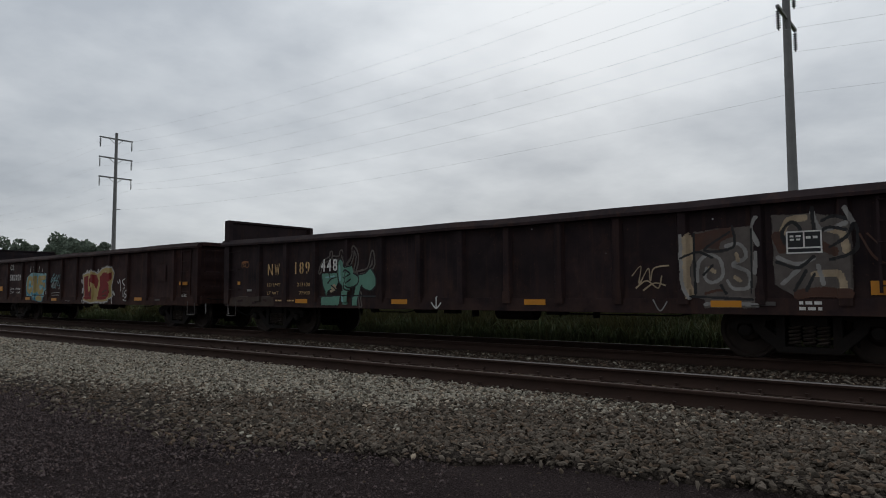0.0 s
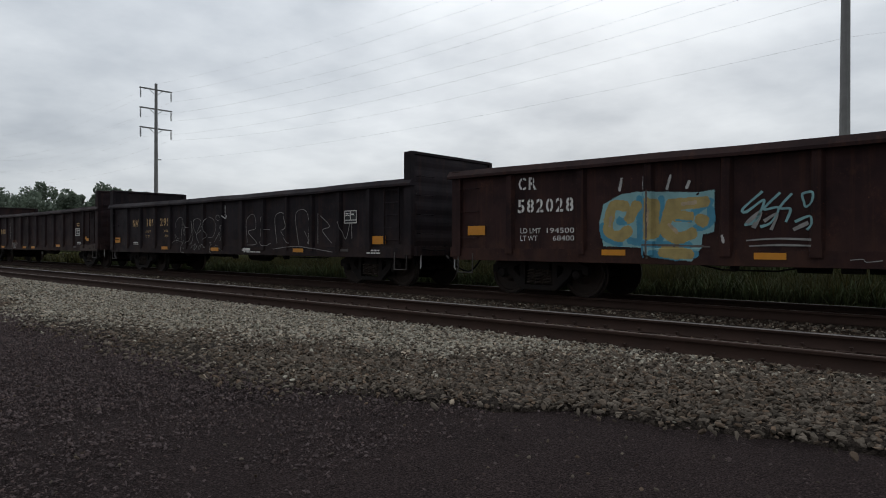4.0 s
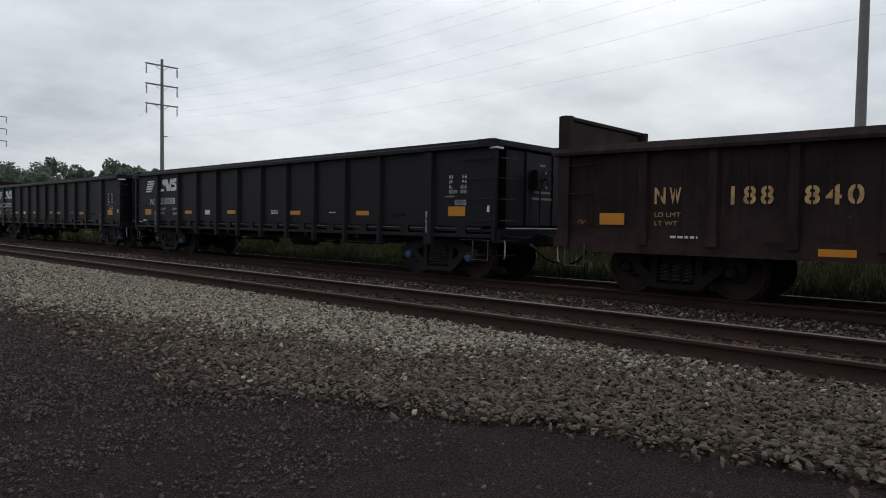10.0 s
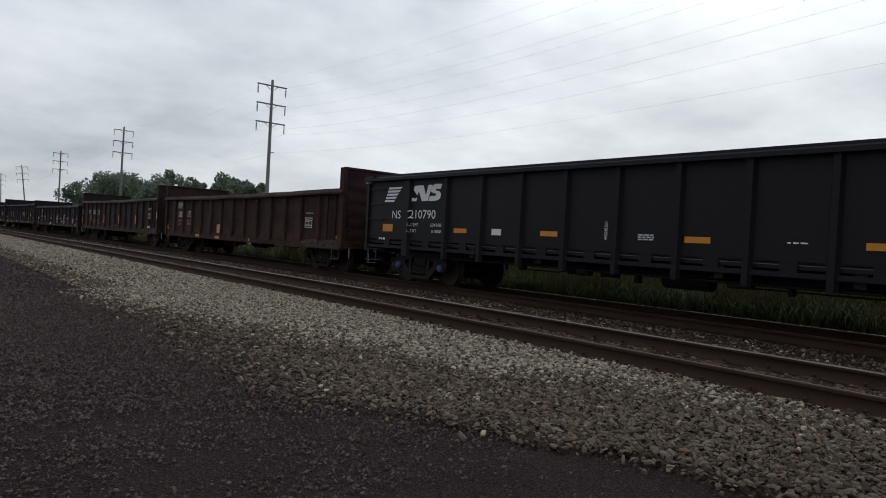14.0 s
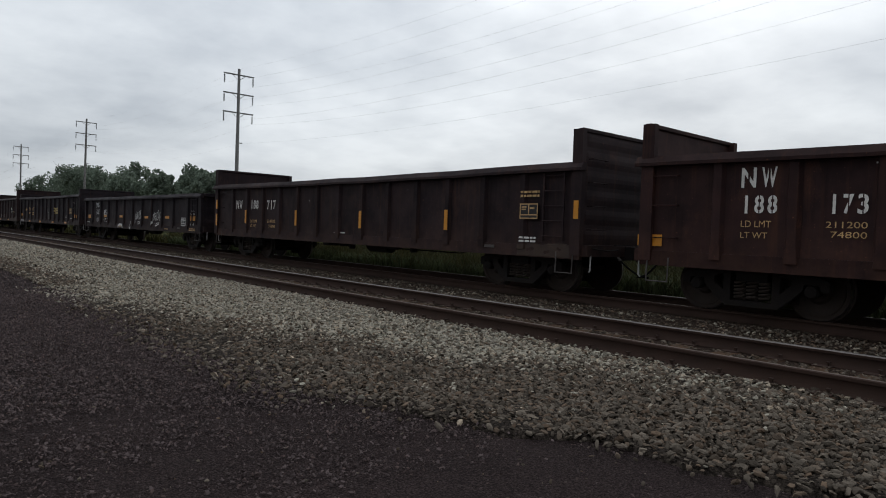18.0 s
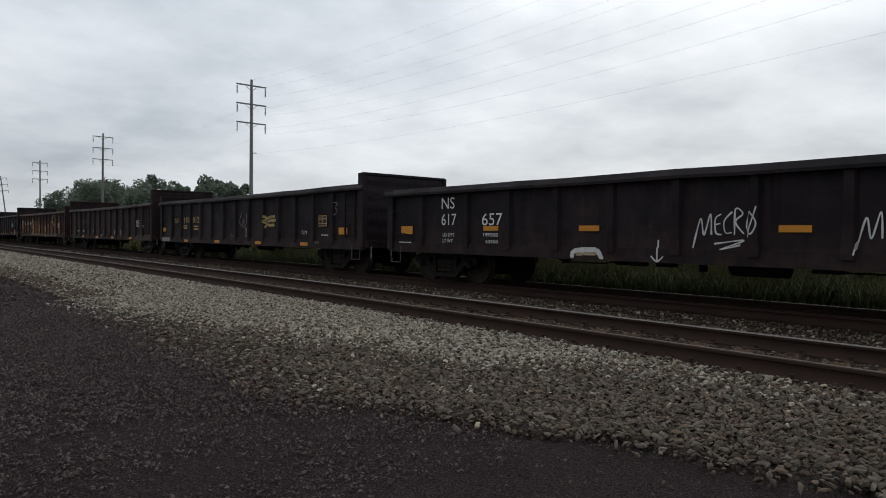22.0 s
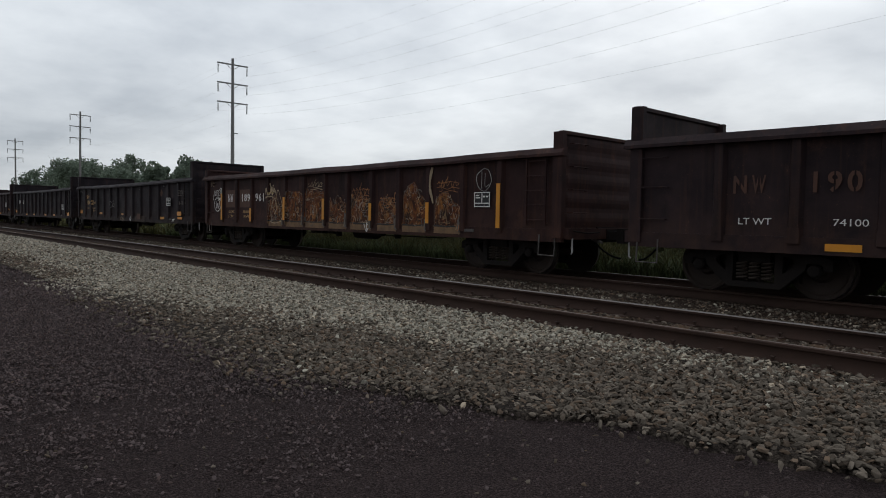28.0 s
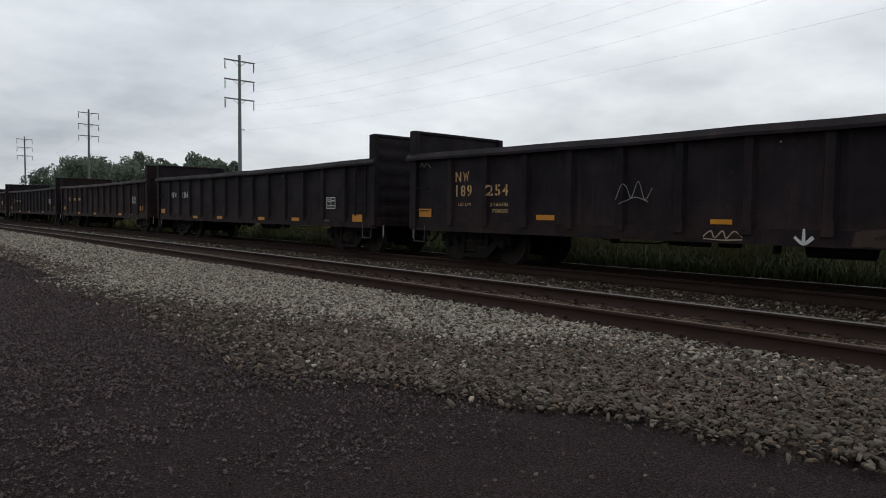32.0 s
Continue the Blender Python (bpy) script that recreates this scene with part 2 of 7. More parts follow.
def car_paint(name, colour, worn, rust, amount):
    """Old car paint: each sheet has its own tone, stains, run-down rust, speckle, pale scrapes and track dirt along the bottom."""
    m = bpy.data.materials.new(name)
    m.use_nodes = True
    n, l = m.node_tree.nodes, m.node_tree.links
    b = n["Principled BSDF"]
    info = n.new("ShaderNodeObjectInfo").outputs["Random"]
    far = n.new("ShaderNodeMath")
    far.operation, far.inputs[1].default_value = "MULTIPLY", 91.0
    l.new(info, far.inputs[0])
    co = n.new("ShaderNodeTexCoord").outputs["Object"]
    sep = n.new("ShaderNodeSeparateXYZ")
    l.new(co, sep.inputs[0])

    def tex(scale, detail, stretch=(1, 1, 1), rough=0.6):
        mp = n.new("ShaderNodeMapping")
        mp.inputs["Scale"].default_value = stretch
        l.new(co, mp.inputs["Vector"])
        t = n.new("ShaderNodeTexNoise")
        t.noise_dimensions = "4D"
        l.new(far.outputs[0], t.inputs["W"])
        t.inputs["Scale"].default_value, t.inputs["Detail"].default_value, t.inputs["Roughness"].default_value = scale, detail, rough
        l.new(mp.outputs[0], t.inputs["Vector"])
        return t.outputs[0]

    def ramp(v, lo, hi, top=1.0, bottom=0.0):
        r = n.new("ShaderNodeMapRange")
        r.inputs["From Min"].default_value, r.inputs["From Max"].default_value = lo, hi
        r.inputs["To Max"].default_value, r.inputs["To Min"].default_value = top, bottom
        l.new(v, r.inputs["Value"])
        return r.outputs[0]

    def both(a, c):
        x = n.new("ShaderNodeMath")
        x.operation = "MULTIPLY"
        l.new(a, x.inputs[0])
        l.new(c, x.inputs[1])
        return x.outputs[0]

    def over(a, c, f):
        x = n.new("ShaderNodeMix")
        x.data_type = "RGBA"
        for sock, v in (("A", a), ("B", c)):
            if isinstance(v, tuple):
                x.inputs[sock].default_value = (*v, 1)
            else:
                l.new(v, x.inputs[sock])
        l.new(f, x.inputs["Factor"])
        return x.outputs["Result"]

    blotch = tex(1.4, 6)
    fine = tex(42, 4)
    c = over(colour, worn, ramp(blotch, 0.36, 0.64))
    c = over(c, tuple(v * 1.5 for v in rust), both(ramp(tex(2.2, 9, (1, 1, 0.7), 0.72), 0.55, 0.72, amount), ramp(fine, 0.3, 0.6)))
    c = over(c, rust, ramp(tex(1.0, 7, (9, 9, 0.45)), 0.53, 0.74, amount))
    c = over(c, tuple(v * 0.4 for v in worn), ramp(tex(1.0, 7, (5, 5, 0.3)), 0.56, 0.76, 0.7))
    # brown dirt thrown up from the track
    c = over(c, tuple(v * 0.9 + 0.012 for v in rust), both(ramp(sep.outputs[2], 1.5, 0.7, 0.55), ramp(tex(3.5, 6), 0.35, 0.62)))
    # speckled rust and pale scrapes
    c = over(c, tuple(v * 1.8 for v in rust), ramp(tex(26, 3), 0.66, 0.74, 0.8))
    c = over(c, (0.20, 0.18, 0.17), both(ramp(tex(3.0, 9, (1, 1, 2.6), 0.75), 0.66, 0.74, 0.8), ramp(fine, 0.45, 0.6)))
    h = n.new("ShaderNodeHueSaturation")
    l.new(ramp(info, 0.0, 1.0, 1.18, 0.84), h.inputs["Value"])
    l.new(c, h.inputs["Color"])
    l.new(h.outputs["Color"], b.inputs["Base Color"])
    l.new(ramp(blotch, 0.3, 0.7, 0.80, 0.58), b.inputs["Roughness"])
    b.inputs["Specular IOR Level"].default_value = 0.14
    bp = n.new("ShaderNodeBump")
    bp.inputs["Strength"].default_value, bp.inputs["Distance"].default_value = 0.25, 0.012
    l.new(tex(5, 6), bp.inputs["Height"])
    l.new(bp.outputs[0], b.inputs["Normal"])
    return m


RUST = (0.075, 0.035, 0.022)
paint_brown = car_paint("paint_brown", (0.0305, 0.0183, 0.0192), (0.0165, 0.0112, 0.0133), (0.070, 0.032, 0.020), 0.55)
paint_black = car_paint("paint_black", (0.0226, 0.0168, 0.0202), (0.0128, 0.0102, 0.0127), (0.060, 0.030, 0.020), 0.45)
paint_red = car_paint("paint_red", (0.0415, 0.0189, 0.0175), (0.0220, 0.0122, 0.0127), (0.090, 0.036, 0.020), 0.6)
paint_new = material("paint_new", (0.0127, 0.0115, 0.0160), (0.0092, 0.0086, 0.0121), 0.5, scale=0.8, streaks=0.15, amount=0.3, bump=0.05, spec=0.2)
under_steel = material("under_steel", (0.0110, 0.0089, 0.0083), (0.0187, 0.0123, 0.0098), 0.85, scale=5, bump=0.3, spec=0.25)
truck_new = material("truck_new", (0.0119, 0.0115, 0.0123), (0.0179, 0.0157, 0.0149), 0.75, scale=6, bump=0.2, spec=0.3)
wheel_steel = material("wheel_steel", (0.034, 0.023, 0.018), (0.016, 0.012, 0.011), 0.75, metal=0.2, scale=4, bump=0.2, spec=0.3)
tread_steel = material("tread_steel", (0.35, 0.34, 0.33), (0.20, 0.19, 0.18), 0.35, metal=1.0, scale=8, bump=0.05)
rail_rust = material("rail_rust", (0.0482, 0.0279, 0.0212), (0.0268, 0.0175, 0.0144), 0.9, scale=3, bump=0.3, spec=0.2)
rail_dull = material("rail_dull", (0.12, 0.085, 0.070), (0.07, 0.05, 0.042), 0.6, metal=0.5, scale=3, bump=0.1)
# the highlight along the far rails' heads is put into this colour
rail_highlight = material("rail_highlight", (0.20, 0.18, 0.17), (0.12, 0.105, 0.097), 0.55, metal=0.9, scale=3, bump=0.05)
tie_wood = material("tie_wood", (0.0877, 0.0544, 0.0360), (0.0392, 0.0267, 0.0199), 0.95, scale=4, grain=90, bump=0.5, random_amount=0.35, spec=0.05)
ballast_light = material("ballast_light", (0.3139, 0.2878, 0.2344), (0.2193, 0.2001, 0.1633), 0.95, scale=9, grain=80, bump=0.5, island=0.45, tan=0.6, spec=0.05)
ballast_dark = material("ballast_dark", (0.1305, 0.1084, 0.0870), (0.0791, 0.0650, 0.0522), 0.95, scale=9, grain=80, bump=0.5, island=0.5, tan=0.8, spec=0.05)
ballast_single = material("ballast_single", (0.1161, 0.0969, 0.0777), (0.0697, 0.0576, 0.0458), 0.95, scale=9, grain=80, bump=0.5, random_amount=0.55, tan=0.8, spec=0.05)
gravel_dark = material("gravel_dark", (0.1107, 0.0859, 0.0843), (0.0691, 0.0539, 0.0525), 0.95, scale=9, grain=80, bump=0.4, island=0.32, tan=0.4, spec=0.05)
ballast_bed = material("ballast_bed", (0.0499, 0.0396, 0.0327), (0.0258, 0.0206, 0.0172), 1.0, scale=14, grain=45, bump=1.0, dist=0.03, spec=0.05, speck=0.5, pebbles=32.0)
track_dirt = material("track_dirt", (0.0727, 0.0505, 0.0385), (0.0397, 0.0278, 0.0217), 1.0, scale=12, grain=40, bump=1.0, dist=0.03, spec=0.05, speck=0.5, pebbles=38.0)
road_dirt = material("road_dirt", (0.0585, 0.0421, 0.0408), (0.0372, 0.0273, 0.0267), 0.95, scale=1.6, amount=0.9, grain=45, bump=1.0, dist=0.02, spec=0.05, speck=0.6, pebbles=75.0)
field_green = material("field_green", (0.07, 0.08, 0.026), (0.035, 0.045, 0.015), 1.0, scale=0.3, grain=5, bump=0.6, dist=0.05, spec=0.05)
grass_blade = material("grass_blade", (0.0821, 0.0799, 0.0306), (0.0357, 0.0382, 0.0145), 0.8, scale=1.6, amount=0.9, bump=0.0, island=0.5, tan=0.9, thin=0.3, spec=0.2)
corn_leaf = material("corn_leaf", (0.0850, 0.1037, 0.0442), (0.0467, 0.0612, 0.0255), 0.7, scale=1.5, bump=0.0, island=0.45, thin=0.25, spec=0.2)
# tree crowns: distance haze is mixed into this paler, greyer green
leaf_hazy_green = material("leaf_hazy_green", (0.1742, 0.2100, 0.1628), (0.1148, 0.1495, 0.1144), 0.8, scale=0.6, bump=0.0, island=0.4, thin=0.35, spec=0.2)
woods_green = material("woods_green", (0.052, 0.064, 0.046), (0.026, 0.034, 0.026), 0.9, scale=0.5, amount=0.9, bump=0.0, island=0.3, spec=0.1)
bark = material("bark", (0.09, 0.075, 0.06), (0.05, 0.04, 0.034), 0.95, scale=4, bump=0.5)
pole_wood = material("pole_wood", (0.23, 0.225, 0.225), (0.16, 0.155, 0.155), 0.9, scale=2, streaks=0.12, bump=0.2)
pole_dark = material("pole_dark", (0.20, 0.19, 0.185), (0.13, 0.122, 0.118), 0.9, scale=2, streaks=0.2, bump=0.2)
insulator_grey = material("insulator_grey", (0.14, 0.145, 0.155), None, 0.5, bump=0.0)
wire_grey = material("wire_grey", (0.50, 0.51, 0.52), None, 0.5, metal=0.3, bump=0.0)
stencil_white = material("stencil_white", (0.78, 0.76, 0.72), (0.55, 0.52, 0.49), 0.8, scale=9, amount=0.7, bump=0.0)
stencil_tan = material("stencil_tan", (0.66, 0.43, 0.20), (0.30, 0.18, 0.08), 0.85, scale=9, amount=0.8, bump=0.0)
fresh_white = material("fresh_white", (0.78, 0.78, 0.78), (0.66, 0.66, 0.66), 0.5, scale=3, amount=0.3, bump=0.0)
reflector = material("reflector", (0.62, 0.25, 0.012), (0.50, 0.18, 0.010), 0.4, scale=5, amount=0.4, bump=0.0)
hub_blue = material("hub_blue", (0.05, 0.09, 0.22), (0.03, 0.05, 0.12), 0.5, scale=8, bump=0.05)
step_steel = material("step_steel", (0.11, 0.098, 0.092), (0.05, 0.04, 0.036), 0.6, metal=0.3, scale=9, bump=0.1)
spring_steel = material("spring_steel", (0.055, 0.040, 0.032), (0.026, 0.019, 0.016), 0.7, metal=0.2, scale=9, bump=0.2)
handhold_lit = material("handhold_lit", (0.42, 0.41, 0.40), (0.22, 0.20, 0.19), 0.6, scale=9, bump=0.1)
hose_rubber = material("hose_rubber", (0.010, 0.010, 0.010), None, 0.9, bump=0.0, spec=0.1)
plate_dark = material("plate_dark", (0.012, 0.012, 0.013), None, 0.6, bump=0.0)


# ---------------------------------------------------------------- mesh helpers
def bend(x):
    return -BEND * x * x


def box(bm, x0, x1, y0, y1, z0, z1, taper=0.0):
    """A box; taper draws the -y face in, to a trapezium."""
    v = [bm.verts.new(p) for p in ((x0 + taper, y0, z0), (x1 - taper, y0, z0), (x1, y1, z0), (x0, y1, z0),
                                   (x0 + taper, y0, z1), (x1 - taper, y0, z1), (x1, y1, z1), (x0, y1, z1))]
    for f in ((3, 2, 1, 0), (4, 5, 6, 7), (0, 1, 5, 4), (1, 2, 6, 5), (2, 3, 7, 6), (3, 0, 4, 7)):
        bm.faces.new([v[i] for i in f])
    return v


def tube(bm, points, r, seg=8, r_end=None):
    """A round bar through the points."""
    rings = []
    pts = [Vector(p) for p in points]
    for i, p in enumerate(pts):
        d = (pts[min(i + 1, len(pts) - 1)] - pts[max(i - 1, 0)]).normalized()
        a = d.orthogonal().normalized() if abs(d.z) > 0.9 else d.cross(Vector((0, 0, 1))).normalized()
        b = d.cross(a)
        k = r if r_end is None else r + (r_end - r) * i / (len(pts) - 1)
        rings.append([bm.verts.new(p + a * math.cos(6.28319 * j / seg) * k + b * math.sin(6.28319 * j / seg) * k) for j in range(seg)])
    for u, w in zip(rings, rings[1:]):
        for j in range(seg):
            bm.faces.new((u[j], u[(j + 1) % seg], w[(j + 1) % seg], w[j]))
    bm.faces.new(rings[0][::-1])
    bm.faces.new(rings[-1])


def lathe(bm, profile, seg=24, axis="y"):
    """A body turned about the y or z axis through (along, radius) pairs."""
    rings = []
    for a, r in profile:
        ring = []
        for j in range(seg):
            c, s = math.cos(6.28319 * j / seg) * r, math.sin(6.28319 * j / seg) * r
            ring.append(bm.verts.new((c, a, s) if axis == "y" else (c, s, a)))
        rings.append(ring)
    for u, w in zip(rings, rings[1:]):
        for j in range(seg):
            bm.faces.new((u[j], u[(j + 1) % seg], w[(j + 1) % seg], w[j]))
    bm.faces.new(rings[0][::-1])
    bm.faces.new(rings[-1])


def mesh_of(name, bm, mat):
    bmesh.ops.recalc_face_normals(bm, faces=bm.faces)
    me = bpy.data.meshes.new(name)
    bm.to_mesh(me)
    bm.free()
    for m in (mat if isinstance(mat, (list, tuple)) else [mat]):
        me.materials.append(m)
    return me


def part(name, bm, mat, parent, label="", at=None):
    ob = new(name, mesh_of(name, bm, mat))
    ob.parent = parent
    if at is not None:
        ob.matrix_basis = at
    if label:
        ob["label"] = label
    return ob


def share(name, me, parent, at, label=""):
    ob = new(name, me)
    ob.parent, ob.matrix_basis = parent, at
    if label:
        ob["label"] = label
    return ob


def raw_mesh(name, verts, faces, mats):
    me = bpy.data.meshes.new(name)
    me.from_pydata(verts, [], faces)
    for m in (mats if isinstance(mats, (list, tuple)) else [mats]):
        me.materials.append(m)
    return me


B = bmesh.new


# ---------------------------------------------------------------- ground, ballast and tracks
def ground_height(y):
    """Level of the ground across the line, by the distance from the road side."""
    ys = (-5000, 3.0, 4.6, 5.9, 6.6, 8.9, 9.8, 10.3, 11.0, 13.3, 14.2, 15.6, 5000)
    zs = (-0.30, -0.30, -0.27, -0.20, -0.19, -0.19, -0.23, -0.23, -0.17, -0.17, -0.2, -0.65, -0.65)
    return float(np.interp(y, ys, zs))


def build_ground():
    xs = list(np.concatenate([[-4000, -2000, -1000, -600], np.arange(-400, -60, 10), np.arange(-60, -16, 2), np.arange(-16, 6, 0.5), np.arange(6, 60, 4), [100, 300, 1000, 4000]]))
    ys = list(np.concatenate([[-4000, -1000, -200, -50, -10], np.arange(-3, 5.1, 0.3), [5.3, 6, 10, 13.8, 14.4, 15, 15.6, 17, 20, 30, 60, 200, 1000, 4000]]))
    verts, faces = [], []
    for x in xs:
        for y in ys:
            z = -0.30 if y < 5.1 else (-0.45 if y < 14.0 else ground_height(y))
            if -30 < x < 8 and -3 < y < 5:
                z += 0.02 * noise.noise((x * 0.6, y * 0.6, 0))
            verts.append((x, y + (bend(x) if abs(x) < 450 else 0), z))
    n = len(ys)
    for i in range(len(xs) - 1):
        for j in range(n - 1):
            faces.append((i * n + j, (i + 1) * n + j, (i + 1) * n + j + 1, i * n + j + 1))
    me = raw_mesh("ground", verts, faces, [road_dirt, field_green])
    for p in me.polygons:
        p.use_smooth = True
        p.material_index = 1 if p.center.y - bend(max(-400, p.center.x)) > 14.3 else 0
    tagged(new("ground", me), "dark dirt and worn asphalt lot with grass beyond the tracks", "ground", kind="structure")


def edge_of_stone(x):
    """Where the stone gives way to the dirt lot."""
    return np.interp(x, (-60, -27, -9, -5.5, -4.5, -3.4, -2.9, -2, -1.2, 3), (3.7, 3.7, 3.2, 3.0, 3.45, 3.8, 4.1, 4.3, 4.5, 4.9))


def build_bed(name, y0, y1, step, mat, label, rough):
    xs = list(np.concatenate([np.arange(-450, -40, 5), np.arange(-40, -14, 0.7), np.arange(-14, 5, 0.16), np.arange(5, 60, 3)]))
    ys = list(np.arange(y0, y1 + 0.01, step))
    verts, faces = [], []
    for x in xs:
        for j, y in enumerate(ys):
            z = ground_height(y) + rough * noise.noise((x * 3.1, y * 3.1, 1)) + rough * 1.4 * noise.noise((x * 0.7, y * 0.7, 2))
            if j in (0, len(ys) - 1):
                z -= 0.12
            if y < 5.0:
                z += -0.10 if y < float(edge_of_stone(x)) + 0.15 * noise.noise((x * 1.7, y * 1.7, 5)) else 0.02
            verts.append((x, y + bend(x), z))
    n = len(ys)
    for i in range(len(xs) - 1):
        for j in range(n - 1):
            faces.append((i * n + j, (i + 1) * n + j, (i + 1) * n + j + 1, i * n + j + 1))
    me = raw_mesh(name, verts, faces, mat)
    for p in me.polygons:
        p.use_smooth = True
    return tagged(new(name, me), label, "ballast", kind="structure")


build_ground()
shoulder = build_bed("ballast_shoulder", 2.7, 7.02, 0.16, ballast_bed, "pale crushed stone ballast shoulder beside the track", 0.012)
build_bed("ballast_track", 7.02, 9.75, 0.2, track_dirt, "dirty dark ballast between worn rails", 0.008)
build_bed("ballast_middle", 9.75, 14.5, 0.22, track_dirt, "dark ballast bed under the far track", 0.010)

RAIL_PROFILE = ((-0.075, -0.186), (0.075, -0.186), (0.075, -0.174), (0.013, -0.155), (0.009, -0.10), (0.011, -0.05), (0.035, -0.038), (0.037, -0.010),
                (0.024, 0.0), (-0.024, 0.0), (-0.037, -0.010), (-0.035, -0.038), (-0.011, -0.05), (-0.009, -0.10), (-0.013, -0.155), (-0.075, -0.174))


def rail(y, parent, top):
    xs = list(np.concatenate([np.arange(-450, -40, 6), np.arange(-40, 60, 2)]))
    verts, faces, n = [], [], len(RAIL_PROFILE)
    for x in xs:
        for a, z in RAIL_PROFILE:
            verts.append((x, y + bend(x) + a, z))
    for i in range(len(xs) - 1):
        for j in range(n):
            faces.append((i * n + j, (i + 1) * n + j, (i + 1) * n + (j + 1) % n, i * n + (j + 1) % n))
    me = raw_mesh("rail", verts, faces, [rail_rust, top])
    for k, p in enumerate(me.polygons):
        # on the far rails the painted highlight also covers the near chamfer
        p.material_index = 1 if k % n == 8 or (k % n == 9 and top is rail_highlight) else 0
        p.use_smooth = k % n in (2, 3, 4, 12, 13, 14)
    ob = new("rail", me)
    ob.parent = parent
    return ob


track_near = tagged(new("track_near"), "empty railway track with rusty rails on wooden ties", "track", kind="structure")
track_far = tagged(new("track_far"), "railway track carrying the passing train", "track", kind="structure")
rail(TRACK_Y - 0.7525, track_near, rail_dull)
rail(TRACK_Y + 0.7525, track_near, rail_highlight)
rail(TRAIN_Y - 0.7525, track_far, rail_dull)
rail(TRAIN_Y + 0.7525, track_far, rail_highlight)


# ---------------------------------------------------------------- gondola cars
HALF = 8.40          # half the body's length
SIDE_Y = -1.46       # outer face of the side sheets
RIB_STEP = 1.16


def truck_parts(car, x, new_style):
    """A two-axle truck under a car, with its wheelsets, side frames, springs and bearings."""
    steel = truck_new if new_style else under_steel
    bm = B()
    box(bm, -0.25, 0.25, -1.07, 1.07, 0.545, 0.76)
    box(bm, -0.22, 0.22, -0.9, 0.9, 0.36, 0.56)
    box(bm, -0.16, 0.16, -0.2, 0.2, 0.72, 0.86)
    truck = part("truck", bm, steel, car, at=pose(x, 0, 0))
    for d in (-0.52, 0.52):
        bm = B()
        box(bm, d - 0.07, d + 0.07, -0.88, 0.88, 0.26, 0.50)
        box(bm, d - 0.12, d + 0.12, -0.80, -0.62, 0.22, 0.62)
        box(bm, d - 0.12, d + 0.12, 0.62, 0.80, 0.22, 0.62)
        part("brake_beam", bm, under_steel, truck)
    for s in (-1, 1):
        bm = B()
        y0, y1 = s * 1.02 - 0.07, s * 1.02 + 0.07
        # top member, pedestals and the tension member below the spring seat
        pts = [(-1.16, 0.46), (-1.16, 0.62), (-0.92, 0.70), (-0.45, 0.83), (0.45, 0.83), (0.92, 0.70), (1.16, 0.62), (1.16, 0.46),
               (1.04, 0.46), (1.02, 0.56), (0.80, 0.56), (0.78, 0.46), (0.70, 0.38), (0.42, 0.13), (-0.42, 0.13), (-0.70, 0.38), (-0.78, 0.46), (-0.80, 0.56), (-1.02, 0.56), (-1.04, 0.46)]
        front = [bm.verts.new((a, y0, z)) for a, z in pts]
        back = [bm.verts.new((a, y1, z)) for a, z in pts]
        hole = [(-0.33, 0.70), (0.33, 0.70), (0.33, 0.22), (-0.33, 0.22)]
        left, right = [(-0.45, 0.66), (-0.45, 0.38), (-0.62, 0.52), (-0.61, 0.60)], [(0.45, 0.66), (0.61, 0.60), (0.62, 0.52), (0.45, 0.38)]
        edges = []
        for ring in (front, ):
            edges += [bm.edges.new((ring[i], ring[(i + 1) % len(ring)])) for i in range(len(ring))]
        holes = []
        for h in (hole, left, right):
            hv = [bm.verts.new((a, y0, z)) for a, z in h]
            holes.append((h, hv))
            edges += [bm.edges.new((hv[i], hv[(i + 1) % len(hv)])) for i in range(len(hv))]
        bmesh.ops.triangle_fill(bm, edges=edges, use_beauty=True)
        faces = list(bm.faces)
        ext = bmesh.ops.extrude_face_region(bm, geom=faces)
        bmesh.ops.translate(bm, verts=[v for v in ext["geom"] if isinstance(v, bmesh.types.BMVert)], vec=(0, y1 - y0, 0))
        bmesh.ops.delete(bm, geom=[v for v in back if v.is_valid], context="VERTS")
        part("side_frame", bm, steel, truck)
        for k in range(3):
            bm = B()
            coil = []
            for i in range(52):
                a = i * 0.62
                coil.append((-0.20 + 0.20 * k + 0.078 * math.cos(a), s * 1.03 + 0.078 * math.sin(a), 0.245 + i * 0.0057))
            tube(bm, coil, 0.018, 5)
            part("spring", bm, spring_steel, truck)
        for d in (-0.91, 0.91):
            bm = B()
            lathe(bm, ((s * 0.98, 0.10), (s * 1.10, 0.10), (s * 1.12, 0.085), (s * 1.135, 0.085), (s * 1.15, 0.03)), 16)
            bmesh.ops.translate(bm, verts=bm.verts, vec=(d, 0, 0.457))
            part("bearing_cap", bm, hub_blue if new_style else steel, truck, "blue painted bearing end cap" if new_style else "")
    for d in (-0.91, 0.91):
        bm = B()
        lathe(bm, ((-0.98, 0.07), (-0.80, 0.075), (0.80, 0.075), (0.98, 0.07)), 12)
        for s in (-1, 1):
            lathe(bm, ((s * 0.68, 0.495), (s * 0.71, 0.495), (s * 0.72, 0.462), (s * 0.815, 0.455), (s * 0.82, 0.40), (s * 0.79, 0.37), (s * 0.77, 0.20), (s * 0.84, 0.15), (s * 0.84, 0.10)), 32)
        ob = part("wheelset", bm, [wheel_steel, tread_steel], truck, at=pose(d, 0, 0.457))
